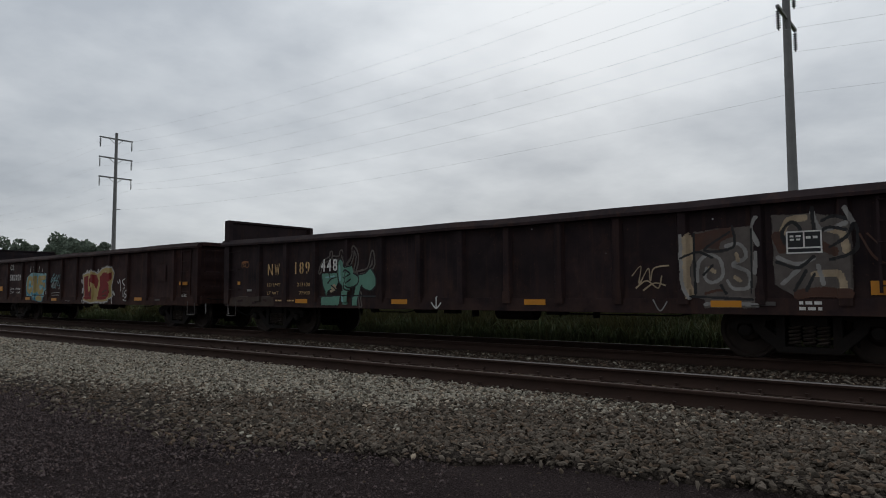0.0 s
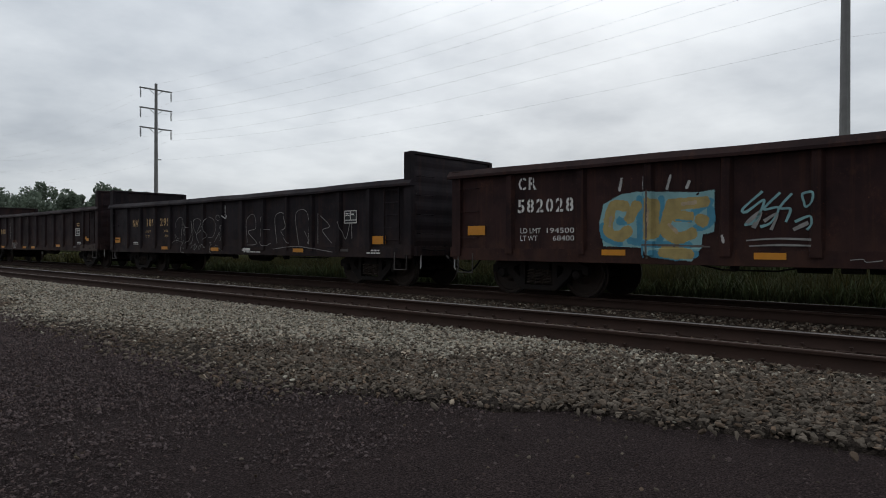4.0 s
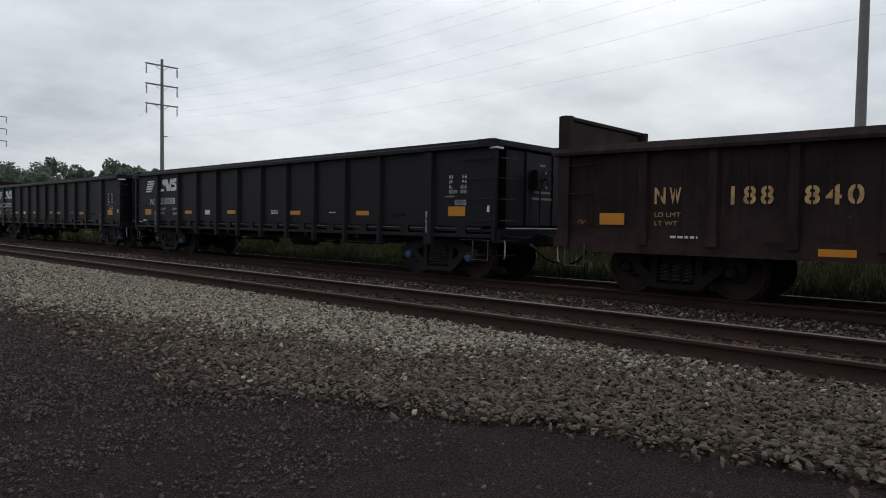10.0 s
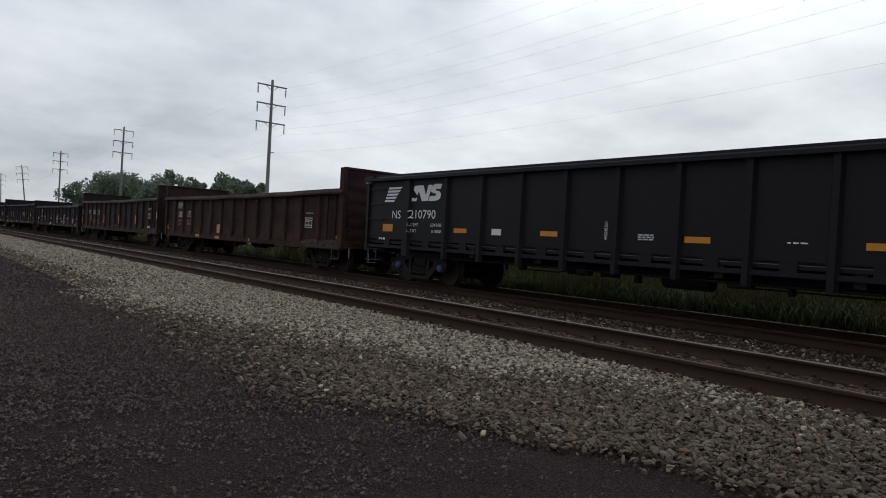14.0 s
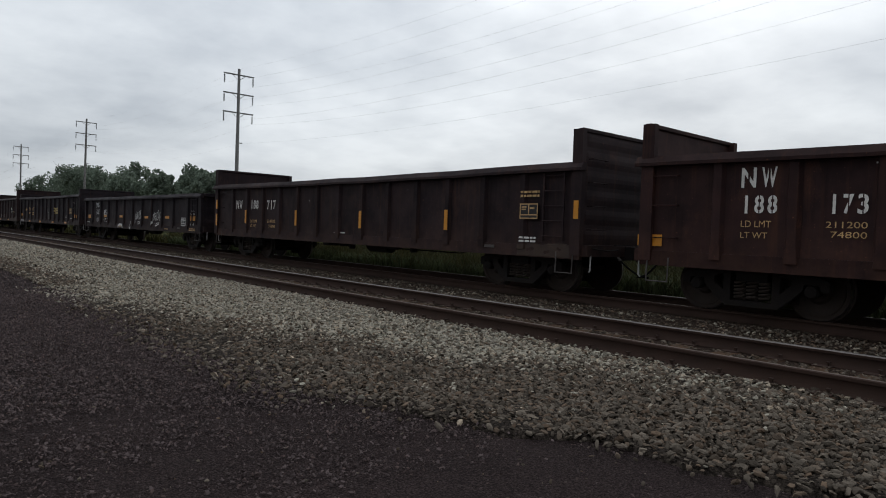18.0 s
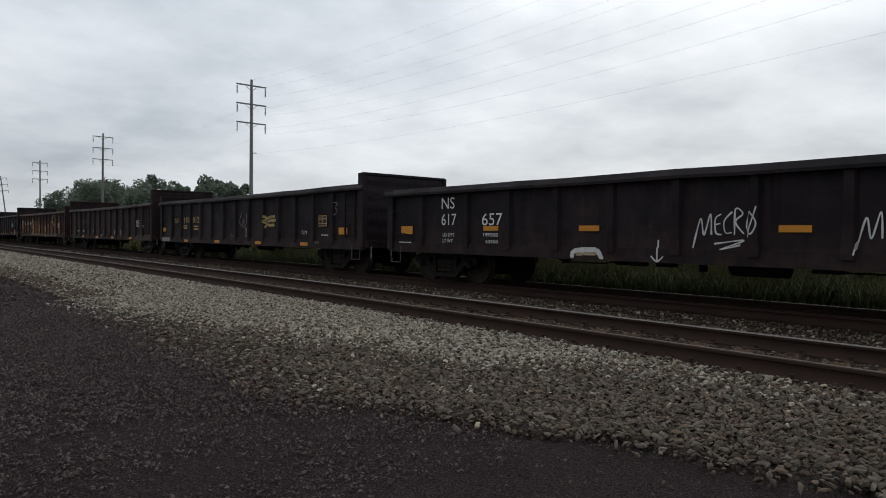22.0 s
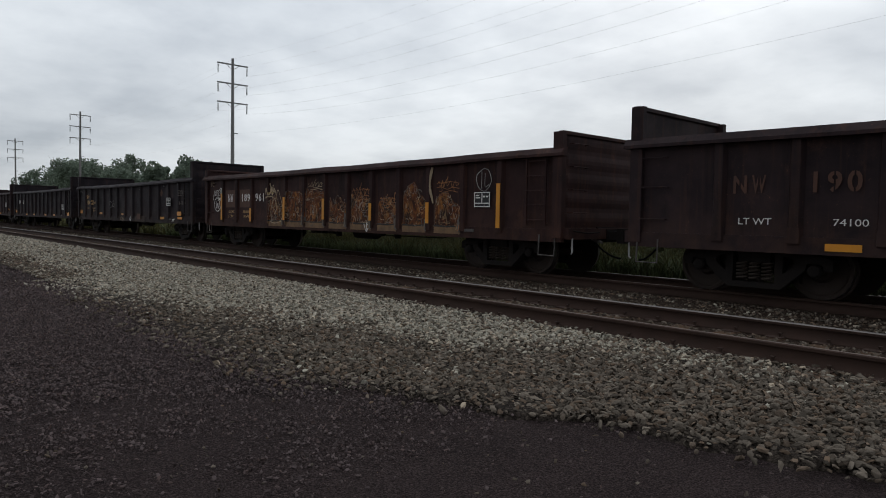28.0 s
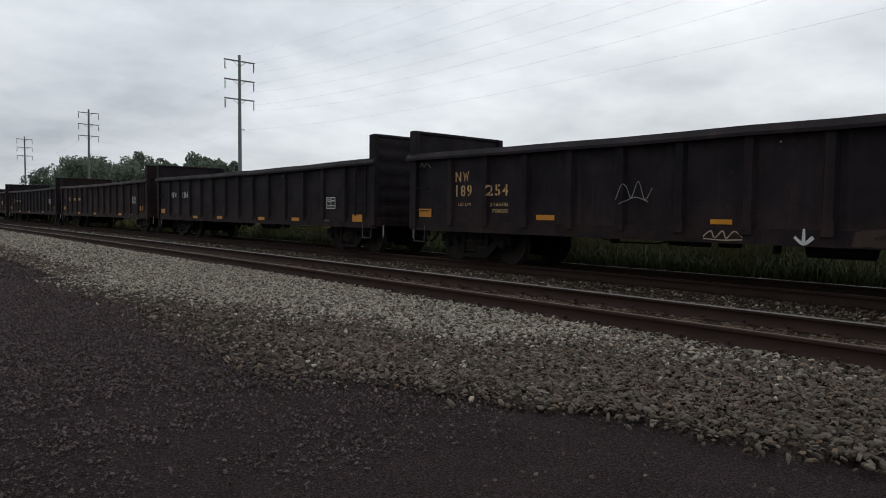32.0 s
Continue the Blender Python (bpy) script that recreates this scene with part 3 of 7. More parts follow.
        for p in ob.data.polygons:
            r = math.hypot(p.center.x, p.center.z)
            if 0.44 < r < 0.47 and abs(p.normal.y) < 0.5:
                p.material_index = 1
    return truck


def underframe(car, steel, left, right):
    bm = B()
    box(bm, left, right, -0.3, 0.3, 0.70, 1.02)
    box(bm, -8.78, 8.78, -0.18, 0.18, 0.72, 0.98)
    part("centre_sill", bm, steel, car)
    bm = B()
    box(bm, left + 0.05, right - 0.05, -1.42, 1.42, 1.02, 1.08)
    part("floor_plate", bm, steel, car)
    for x in (-4.1, -2.0, 0.0, 2.0, 4.1):
        bm = B()
        box(bm, x - 0.08, x + 0.08, -1.4, 1.4, 0.80, 1.02)
        part("crossbearer", bm, steel, car)
    for s, end in ((-1, left), (1, right)):
        near = abs(end) - HALF
        bm = B()
        box(bm, s * 9.05 - 0.28, s * 9.05 + 0.10, -0.1, 0.1, 0.76, 0.94)
        box(bm, s * 9.13 - 0.10, s * 9.13 + 0.05, -0.2, 0.06, 0.70, 1.0)
        box(bm, s * 9.05 - 0.12, s * 9.05 + 0.12, 0.04, 0.22, 0.72, 0.98)
        part("coupler", bm, under_steel, car, "rusty knuckle coupler")
        bm = B()
        tube(bm, [(s * (8.55 + 0.61 * i / 9), -0.42 + 0.2 * i / 9, 0.78 - 0.38 * math.sin(1.57 * i / 9)) for i in range(10)], 0.020, 6)
        hose = part("air_hose", bm, hose_rubber, car, "black rubber brake hose")
        bm = B()
        tube(bm, [(s * 8.57, -0.41, 0.77), (s * (8.60 + near), -0.40, 0.71)], 0.028, 8)
        part("hose_collar", bm, step_steel, hose, "pale metal collar on the hose")
        # sill step: the light it catches is put into its paler colour
        bm = B()
        tube(bm, [(s * (8.25 + near), -1.5, 0.86), (s * (8.25 + near), -1.52, 0.45), (s * (7.85 + near), -1.52, 0.45), (s * (7.85 + near), -1.5, 0.86)], 0.016, 6)
        part("sill_step", bm, step_steel, car, "worn steel step with caught light in its colour")
        bm = B()
        tube(bm, [(s * (8.52 + near), -1.35, 0.95), (s * (8.60 + near), -0.9, 0.90), (s * (8.62 + near), -0.55, 0.92)], 0.014, 6)
        part("uncoupling_lever", bm, steel, car)
        # the glint of light on the handhold is put into its pale colour
        bm = B()
        tube(bm, [(s * (8.50 + near), -1.30, 0.84), (s * (8.53 + near), -1.31, 0.80), (s * (8.53 + near), -1.31, 0.52), (s * (8.50 + near), -1.30, 0.49)], 0.017, 6)
        part("end_handhold", bm, handhold_lit, car, "handhold at the end sill, light on it put into its pale colour")
    bm = B()
    lathe(bm, ((-0.48, 0.05), (-0.45, 0.2), (0.45, 0.2), (0.48, 0.05)), 16)
    bmesh.ops.rotate(bm, verts=bm.verts, matrix=Matrix.Rotation(math.pi / 2, 3, "Z"))
    bmesh.ops.translate(bm, verts=bm.verts, vec=(1.1, -0.75, 0.72))
    part("air_reservoir", bm, under_steel, car)
    bm = B()
    lathe(bm, ((-0.3, 0.04), (-0.28, 0.14), (0.2, 0.14), (0.22, 0.04)), 14)
    bmesh.ops.rotate(bm, verts=bm.verts, matrix=Matrix.Rotation(math.pi / 2, 3, "Z"))
    bmesh.ops.translate(bm, verts=bm.verts, vec=(-1.6, -0.6, 0.74))
    part("brake_cylinder", bm, under_steel, car)
    bm = B()
    box(bm, -0.75, -0.45, -0.9, -0.65, 0.62, 0.86)
    part("control_valve", bm, under_steel, car)
    # brackets, slack adjuster and retainer gear hang below the side sill
    for x, w, h in ((-2.6, 0.10, 0.10), (-0.9, 0.30, 0.09), (0.35, 0.07, 0.14), (2.3, 0.4, 0.07), (3.1, 0.06, 0.12)):
        bm = B()
        box(bm, x - w / 2, x + w / 2, -1.30, -1.12, 0.72 - h, 0.74)
        box(bm, x - w / 2 + 0.02, x + w / 2 - 0.02, -1.34, -1.30, 0.72 - h * 0.7, 0.72)
        bmesh.ops.bevel(bm, geom=bm.edges[:], offset=0.012, segments=1, affect="EDGES")
        part("hanger", bm, under_steel, car)
    for z, a, b, y in ((0.70, -5.4, 5.2, -0.55), (0.62, -3.4, -1.7, -0.62), (0.66, 1.8, 4.9, -0.9), (0.80, -6.0, 6.0, -1.18), (0.74, -5.6, 5.6, -1.34)):
        bm = B()
        tube(bm, [(a, y, z + 0.08), (a + 0.4, y, z), (b - 0.4, y, z), (b, y, z + 0.08)], 0.016, 6)
        part("brake_rod", bm, under_steel, car)


def ladder(car, x, steel, z0, z1, y=SIDE_Y - 0.07, width=0.5):
    bm = B()
    for dx in (-width / 2, width / 2):
        box(bm, x + dx - 0.02, x + dx + 0.02, y - 0.008, y + 0.03, z0 - 0.1, z1 + 0.05)
    lad = part("ladder", bm, steel, car)
    n = 5
    for i in range(n):
        z = z0 + (z1 - z0) * i / (n - 1)
        bm = B()
        tube(bm, [(x - width / 2, y - 0.01, z), (x + width / 2, y - 0.01, z)], 0.012, 6)
        part("rung", bm, steel, lad)


def corrugated_end(bm, s, end, top, low=0.98):
    """An end wall pressed into horizontal ribs; s is its end, -1 or 1."""
    x = end - s * 0.06
    n = max(3, int((top - low) / 0.36))
    prof = [(-0.03, low), (0.03, low)]
    for i in range(n):
        z = low + (i + 0.5) * (top - low) / n
        prof += [(0.03, z - 0.15), (0.038, z - 0.10), (0.046, z - 0.04), (0.046, z + 0.04), (0.038, z + 0.10), (0.03, z + 0.15)]
    prof += [(0.03, top), (-0.03, top)]
    ends = [[bm.verts.new((x + s * d, y, z)) for d, z in prof] for y in (-1.42, -1.30, 1.30, 1.42)]
    for k in (0, 3):
        for v in ends[k]:
            if s * (v.co.x - x) > 0.03:
                v.co.x = x + s * 0.03
    for u, w in zip(ends, ends[1:]):
        for k in range(len(prof)):
            bm.faces.new((u[k], u[(k + 1) % len(prof)], w[(k + 1) % len(prof)], w[k]))
    bm.faces.new(ends[0])
    bm.faces.new(ends[-1][::-1])


FEW_RIBS = (-6.98, -5.32, -3.98, -2.65, -1.33, 0.0, 1.33, 2.65, 3.98, 5.32, 6.98)
MANY_RIBS = tuple((i - 6) * RIB_STEP for i in range(13))
FIRST_RIBS = tuple(r + 0.17 for r in MANY_RIBS)


def old_gondola(paint, top, high, ribs, left, right, sag=0.0):
    """A ribbed steel gondola from left to right; high is the top of its raised ends, or None."""
    car = new("gondola_car")
    edges = [left, *ribs, right]

    def top_at(x):
        return top - sag * (1 - (x / HALF) ** 2)

    for a, b in zip(edges, edges[1:]):
        bm = B()
        dent = random.uniform(0.0, 0.03)
        cols = [a, a + 0.25 * (b - a), a + 0.5 * (b - a), a + 0.75 * (b - a), b]
        rows = (0.0, 0.22, 0.5, 0.78, 1.0)
        grid = [[bm.verts.new((x, SIDE_Y + (dent * random.uniform(0.3, 1.0) if 0 < i < 4 and 0 < j < 4 else 0), 0.95 + (top_at(x) - 1.0) * z)) for j, z in enumerate(rows)] for i, x in enumerate(cols)]
        back = [bm.verts.new(p) for p in ((a, SIDE_Y + 0.05, 0.95), (b, SIDE_Y + 0.05, 0.95), (b, SIDE_Y + 0.05, top_at(b) - 0.05), (a, SIDE_Y + 0.05, top_at(a) - 0.05))]
        for i in range(4):
            for j in range(4):
                bm.faces.new((grid[i][j], grid[i + 1][j], grid[i + 1][j + 1], grid[i][j + 1]))
        bm.faces.new(back[::-1])
        ob = part("side_panel", bm, paint, car)
        for p in ob.data.polygons:
            p.use_smooth = True
    for x in ribs:
        bm = B()
        box(bm, x - 0.11, x + 0.11, SIDE_Y - 0.075, SIDE_Y, 0.92, top_at(x) - 0.06, 0.045)
        box(bm, x - 0.105, x + 0.105, SIDE_Y - 0.083, SIDE_Y - 0.02, 0.87, 1.10, 0.02)
        part("side_post", bm, paint, car)
    for s, end in ((-1, left), (1, right)):
        bm = B()
        y0, y1 = (-1.60, -1.43) if s < 0 else (1.43, 1.60)
        segs = 14
        prev = None
        for i in range(segs + 1):
            x = left - 0.12 + (right - left + 0.17) * i / segs
            dz = top_at(max(left, min(right, x))) - top + 0.006 * math.sin(i * 2.1) + (0.006 if i % 5 == 2 else 0)
            ring = [bm.verts.new(p) for p in ((x, y0 if s < 0 else y1, top - 0.17 + dz), (x, y1 if s < 0 else y0, top - 0.17 + dz), (x, y1 if s < 0 else y0, top + dz), (x, y0 + 0.085 if s < 0 else y1 - 0.085, top + dz), (x, y0 if s < 0 else y1, top - 0.115 + dz))]
            if prev:
                for k in range(5):
                    bm.faces.new((prev[k], ring[k], ring[(k + 1) % 5], prev[(k + 1) % 5]))
            else:
                bm.faces.new(ring)
            prev = ring
        bm.faces.new(prev[::-1])
        part("top_chord", bm, paint, car)
        bm = B()
        box(bm, left, right, min(s * 1.40, s * 1.50), max(s * 1.40, s * 1.50), 0.72, 0.97)
        part("side_sill", bm, paint, car)
        bm = B()
        # the ends differ a little in height
        tall = high - (0.06 if s < 0 else 0.0) if high else top
        corrugated_end(bm, s, end, tall)
        part("end_wall", bm, paint, car)
        for y in (-1.48, 1.48):
            bm = B()
            box(bm, end - s * 0.10 - 0.11, end - s * 0.10 + 0.12, y - 0.06, y + 0.06, 0.80, tall - 0.01)
            part("corner_post", bm, paint, car)
        bm = B()
        if high:
            box(bm, end - s * 0.06 - 0.07, end - s * 0.06 + 0.07, -1.50, 1.50, tall - 0.07, tall + 0.01)
        else:
            box(bm, end - s * 0.03 - 0.10, end - s * 0.03 + 0.10, -1.425, 1.425, tall - 0.12, tall + 0.004)
        bmesh.ops.bevel(bm, geom=bm.edges[:], offset=0.015, segments=1, affect="EDGES")
        part("end_cap", bm, paint, car)
        bm = B()
        box(bm, end + s * 0.06 - 0.08, end + s * 0.06 + 0.08, -1.45, 1.45, 0.78, 1.0)
        part("end_sill", bm, paint, car)
    bm = B()
    box(bm, left, right, 1.41, 1.46, 0.95, top - 0.05 - sag)
    for x in ribs:
        box(bm, x - 0.1, x + 0.1, 1.46, 1.54, 0.92, top_at(x) - 0.06)
    part("far_side", bm, paint, car)
    ladder(car, right - 0.65, paint, 1.15, top - 0.25)
    for z in (1.2, 1.75, 2.25):
        for x in (left + 0.4, ):
            bm = B()
            tube(bm, [(x - 0.28, SIDE_Y, z), (x - 0.28, SIDE_Y - 0.07, z), (x + 0.28, SIDE_Y - 0.07, z), (x + 0.28, SIDE_Y, z)], 0.011, 6)
            part("grab_iron", bm, paint, car)
    for z in (1.3, 1.75, 2.2, 2.65 if high else 2.4):
        bm = B()
        tube(bm, [(right + 0.03, -1.35, z), (right + 0.13, -1.33, z), (right + 0.13, -0.85, z), (right + 0.03, -0.83, z)], 0.011, 6)
        part("grab_iron", bm, paint, car)
    bm = B()
    box(bm, 5.9, 6.2, SIDE_Y - 0.062, SIDE_Y - 0.045, 0.86, 0.92)
    box(bm, 5.93, 6.17, SIDE_Y - 0.066, SIDE_Y - 0.06, 0.875, 0.905)
    part("routing_board", bm, step_steel, car, "small worn metal routing board")
    underframe(car, under_steel, left, right)
    for x in (-6.55, 6.55):
        truck_parts(car, x, False)
    return car


def brake_wheel(car, x, y, z, steel):
    bm = B()
    ring = [(x, y + 0.22 * math.cos(6.28319 * i / 20), z + 0.22 * math.sin(6.28319 * i / 20)) for i in range(21)]
    tube(bm, ring, 0.016, 6)
    for i in range(5):
        a = 6.28319 * i / 5
        tube(bm, [(x - 0.04, y, z), (x, y + 0.21 * math.cos(a), z + 0.21 * math.sin(a))], 0.012, 5)
    tube(bm, [(x - 0.16, y, z), (x, y, z)], 0.035, 8)
    part("brake_wheel", bm, steel, car, "round hand brake wheel")


NEW_RIBS = (-6.64, -5.04, -3.76, -2.50, -1.26, 0.0, 1.26, 2.50, 3.76, 5.04, 6.64)


def new_gondola(left, right):
    """A newer smooth-sided gondola with a heavy top chord and wide posts."""
    car, paint, top = new("gondola_car"), paint_new, 2.89
    ribs = list(NEW_RIBS)
    edges = [left + 0.02] + ribs + [right - 0.02]
    for a, b in zip(edges, edges[1:]):
        bm = B()
        box(bm, a, b, SIDE_Y, SIDE_Y + 0.05, 1.14, top - 0.1)
        mid = (a + b) / 2
        box(bm, mid - 0.13, mid + 0.13, SIDE_Y + 0.004, SIDE_Y + 0.046, 0.96, 1.16)
        part("side_panel", bm, paint, car)
    for x in ribs:
        bm = B()
        w = 0.15 if abs(x) > 6 else 0.09
        box(bm, x - w, x + w, SIDE_Y - 0.085, SIDE_Y, 0.72, top - 0.15, 0.04)
        part("side_post", bm, paint, car)
    for s, end in ((-1, left), (1, right)):
        bm = B()
        box(bm, left - 0.10, right, min(s * 1.42, s * 1.62), max(s * 1.42, s * 1.62), top - 0.16, top)
        bmesh.ops.bevel(bm, geom=[e for e in bm.edges if all(abs(q.co.y) > 1.6 and q.co.z > top - 0.01 for q in e.verts)], offset=0.085, segments=3, affect="EDGES")
        part("top_chord", bm, paint, car)
        bm = B()
        box(bm, left, right, min(s * 1.38, s * 1.50), max(s * 1.38, s * 1.50), 0.90, 0.98)
        part("side_sill", bm, paint, car)
        bm = B()
        box(bm, end - s * 0.4 - 0.04, end - s * 0.4 + 0.04, -1.42, 1.42, 1.0, top - 0.06)
        part("end_wall", bm, paint, car)
        bm = B()
        box(bm, end - s * 0.12 - 0.02, end - s * 0.12 + 0.02, -0.95, 0.95, 1.16, top - 0.16)
        bmesh.ops.bevel(bm, geom=bm.edges[:], offset=0.008, segments=1, affect="EDGES")
        part("end_panel", bm, paint, car)
        for y in (-0.98, 0.98):
            bm = B()
            box(bm, min(end - s * 0.37, end - s * 0.1), max(end - s * 0.37, end - s * 0.1), y - 0.03, y + 0.03, 1.06, top - 0.13)
            part("end_post", bm, paint, car)
        bm = B()
        box(bm, min(end - s * 0.42, end), max(end - s * 0.42, end), -1.60, 1.60, top - 0.13, top - 0.003)
        bmesh.ops.bevel(bm, geom=bm.edges[:], offset=0.02, segments=2, affect="EDGES")
        part("end_chord", bm, paint, car)
        bm = B()
        box(bm, end + s * 0.02 - 0.08, end + s * 0.02 + 0.08, -1.48, 1.48, 0.80, 1.08)
        part("end_sill", bm, paint, car)
        bm = B()
        box(bm, min(end - s * 0.4, end + s * 0.1), max(end - s * 0.4, end + s * 0.1), -1.0, 1.0, 1.085, 1.11)
        part("end_platform", bm, fresh_white, car, "pale grating end platform")
        for y in (-1.50, 1.46):
            bm = B()
            box(bm, end - s * 0.02 - 0.05, end - s * 0.02 + 0.05, y - 0.02, y + 0.06, 0.85, top - 0.14)
            part("corner_post", bm, paint, car)
        for z in (0.55, 0.85, 1.25, 1.68, 2.1, 2.5):
            bm = B()
            x0, x1 = end - s * 0.85, end - s * 0.04
            tube(bm, [(x0, SIDE_Y, z), (x0, SIDE_Y - 0.09, z), (x1, SIDE_Y - 0.09, z), (x1, SIDE_Y, z)], 0.011, 6)
            part("grab_iron", bm, paint, car)
            bm = B()
            tube(bm, [(end + s * 0.02, -1.45, z), (end + s * 0.10, -1.43, z), (end + s * 0.10, -0.92, z), (end + s * 0.02, -0.90, z)], 0.011, 6)
            part("grab_iron", bm, paint, car)
    bm = B()
    box(bm, left + 0.4, right - 0.4, 1.41, 1.46, 1.0, top - 0.1)
    for x in ribs:
        box(bm, x - 0.14, x + 0.14, 1.46, 1.56, 0.72, top - 0.14)
    part("far_side", bm, paint, car)
    for s, end in ((-1, left), (1, right)):
        for y in (-1.44, 1.44):
            # added white block standing for sky seen through the corner gap
            bm = B()
            box(bm, end - s * 0.02 - 0.09, end - s * 0.02 + 0.09, y - 0.12, y + 0.12, top - 0.205, top - 0.165)
            part("corner_gusset", bm, fresh_white, car, "white block for the sky seen through the gap under the top chord")
        for y in (-0.30, 0.72):
            bm = B()
            box(bm, end - s * 0.10 - 0.03, end - s * 0.10 + 0.03, y - 0.05, y + 0.05, 1.16, top - 0.16)
            part("end_stiffener", bm, paint, car)
    bm = B()
    box(bm, right - 0.1, right + 0.05, -0.13, 0.23, 1.95, 2.36)
    bmesh.ops.bevel(bm, geom=bm.edges[:], offset=0.03, segments=2, affect="EDGES")
    part("brake_gear_box", bm, paint, car)
    tube_bm = B()
    tube(tube_bm, [(right + 0.02, 0.05, 1.96), (right + 0.02, 0.05, 1.12)], 0.018, 6)
    part("brake_chain", tube_bm, paint, car)
    brake_wheel(car, right + 0.20, 0.05, 2.15, paint)
    underframe(car, paint, left, right)
    for x in (-6.55, 6.55):
        truck_parts(car, x, True)
    return car


# ---------------------------------------------------------------- the train
# style: top of the sides, top of the raised ends, posts, sag of the top
STYLES = {
    "high": (2.60, 3.23, MANY_RIBS, 0.045),
    "first": (2.61, 3.25, FIRST_RIBS, 0.06),
    "mid": (2.58, 2.89, MANY_RIBS, 0.03),
    "low": (2.65, None, FEW_RIBS, 0.0),
    "flat": (2.32, None, FEW_RIBS, 0.0),
    "new": (2.89, None, NEW_RIBS, 0.0),
}
# style, paint, place along the train, the body's two ends, label
TRAIN = (
    ("first", paint_brown, -0.05, -8.38, 8.46, "rusty dark brown gondola car with raised ends and graffiti"),
    ("low", paint_red, 0.05, -8.50, 8.40, "rust-red gondola car with large colourful graffiti"),
    ("high", paint_black, 0.10, -8.43, 8.45, "black gondola car with raised ends and thin scrawled graffiti"),
    ("high", paint_brown, 0.10, -8.61, 8.58, "worn dark brown gondola car with raised ends"),
    ("new", paint_new, -0.18, -8.38, 8.47, "clean black gondola car with white lettering"),
    ("new", paint_new, -0.15, -8.55, 8.45, "clean black gondola car with white lettering and blue bearings"),
    ("high", paint_red, -0.18, -8.33, 8.46, "rust-brown gondola car with raised ends"),
    ("high", paint_brown, 0.06, -8.42, 8.43, "dark brown gondola car with upright orange reflectors"),
    ("flat", paint_black, 0.21, -8.36, 8.38, "black gondola car with white scrawled graffiti"),
    ("mid", paint_black, 0.34, -8.45, 8.60, "black gondola car with raised ends and faded lettering"),
    ("high", paint_brown, 0.40, -8.56, 8.49, "worn brown-black gondola car with raised ends"),
    ("mid", paint_red, -0.01, -8.47, 8.62, "rust-brown gondola car with orange and white graffiti"),
    ("high", paint_black, 0.08, -8.42, 8.50, "dark gondola car with raised ends and tan lettering"),
    ("high", paint_black, -0.03, -8.45, 8.45, "dark gondola car with raised ends and orange reflectors"),
    ("high", paint_brown, 0.0, -8.45, 8.45, "dark brown gondola car with raised ends"),
    ("high", paint_black, 0.0, -8.45, 8.45, "black gondola car with raised ends"),
    ("high", paint_brown, 0.0, -8.45, 8.45, "dark brown gondola car with raised ends"),
)
CARS = []
for style, paint, shift, left, right, words in TRAIN:
    top, high, ribs, sag = STYLES[style]
    car = new_gondola(left, right) if style == "new" else old_gondola(paint, top, high, ribs, left, right, sag)
    CARS.append(tagged(car, words, "gondola car", "cars of the freight train"))


# ---------------------------------------------------------------- lettering, reflectors and graffiti on the cars
TEXTS = {}


def text_mesh(words):
    """A flat mesh of the words, one unit wide and high, from the built-in font."""
    if words not in TEXTS:
        cu = bpy.data.curves.new("lettering", "FONT")
        cu.body, cu.resolution_u = words, 3
        ob = new("lettering", cu)
        me = bpy.data.meshes.new_from_object(ob.evaluated_get(bpy.context.evaluated_depsgraph_get()))
        bpy.data.objects.remove(ob)
        v = np.empty(len(me.vertices) * 3)
        me.vertices.foreach_get("co", v)
        v = v.reshape(-1, 3)
        v = (v - v.min(0)) / np.maximum(v.max(0) - v.min(0), 1e-6)
        TEXTS[words] = (v, [tuple(p.vertices) for p in me.polygons])
    return TEXTS[words]


# small differences from car to car in where the paintwork sits: left half, right half
NUDGE = {0: (0.07, 0.17), 1: (0.11, 0.11), 3: (-0.07, -0.07), 4: (0.08, 0.0), 5: (-0.04, 0.0), 6: (-0.12, 0.0), 7: (-0.15, -0.02), 8: (0.07, -0.05), 9: (-0.12, -0.02), 10: (-0.14, -0.1), 12: (-0.09, -0.09)}


def slip(k, x0, x1):
    return NUDGE.get(k, (0.0, 0.0))[0 if x0 + x1 < 0 else 1]


def surface(k, x, z):
    """The y of the car's side where paint lies, at x, z."""
    style = TRAIN[k][0]
    ribs = STYLES[style][2]
    d = min(abs(x - r) for r in ribs)
    y = SIDE_Y - 0.012
    if style == "new":
        return y - 0.080 * max(0.0, min(1.0, ((0.15 if abs(x) > 6 else 0.09) - d) / 0.04))
    if z < 0.99:
        y = -1.508
        return min(y, -1.550) if d < 0.11 and z > 0.86 else y
    if z < 1.12 and d < 0.11:
        return -1.550
    return y - 0.070 * max(0.0, min(1.0, (0.12 - d) / 0.05))


def letters(k, words, x0, x1, z0, z1, mat, upright=False, name="lettering"):
    v, f = text_mesh(words)
    d = slip(k, x0, x1)
    x0, x1 = x0 + d, x1 + d
    if upright:
        pts = [(x1 - (x1 - x0) * q[1], z0 + (z1 - z0) * q[0]) for q in v]
    else:
        pts = [(x0 + (x1 - x0) * q[0], z0 + (z1 - z0) * q[1]) for q in v]
    ob = new(name, raw_mesh(name, [(x, surface(k, x, z) - 0.002, z) for x, z in pts], f, mat))
    ob.parent = CARS[k]
    ob["kind"] = "stuff"
    return ob


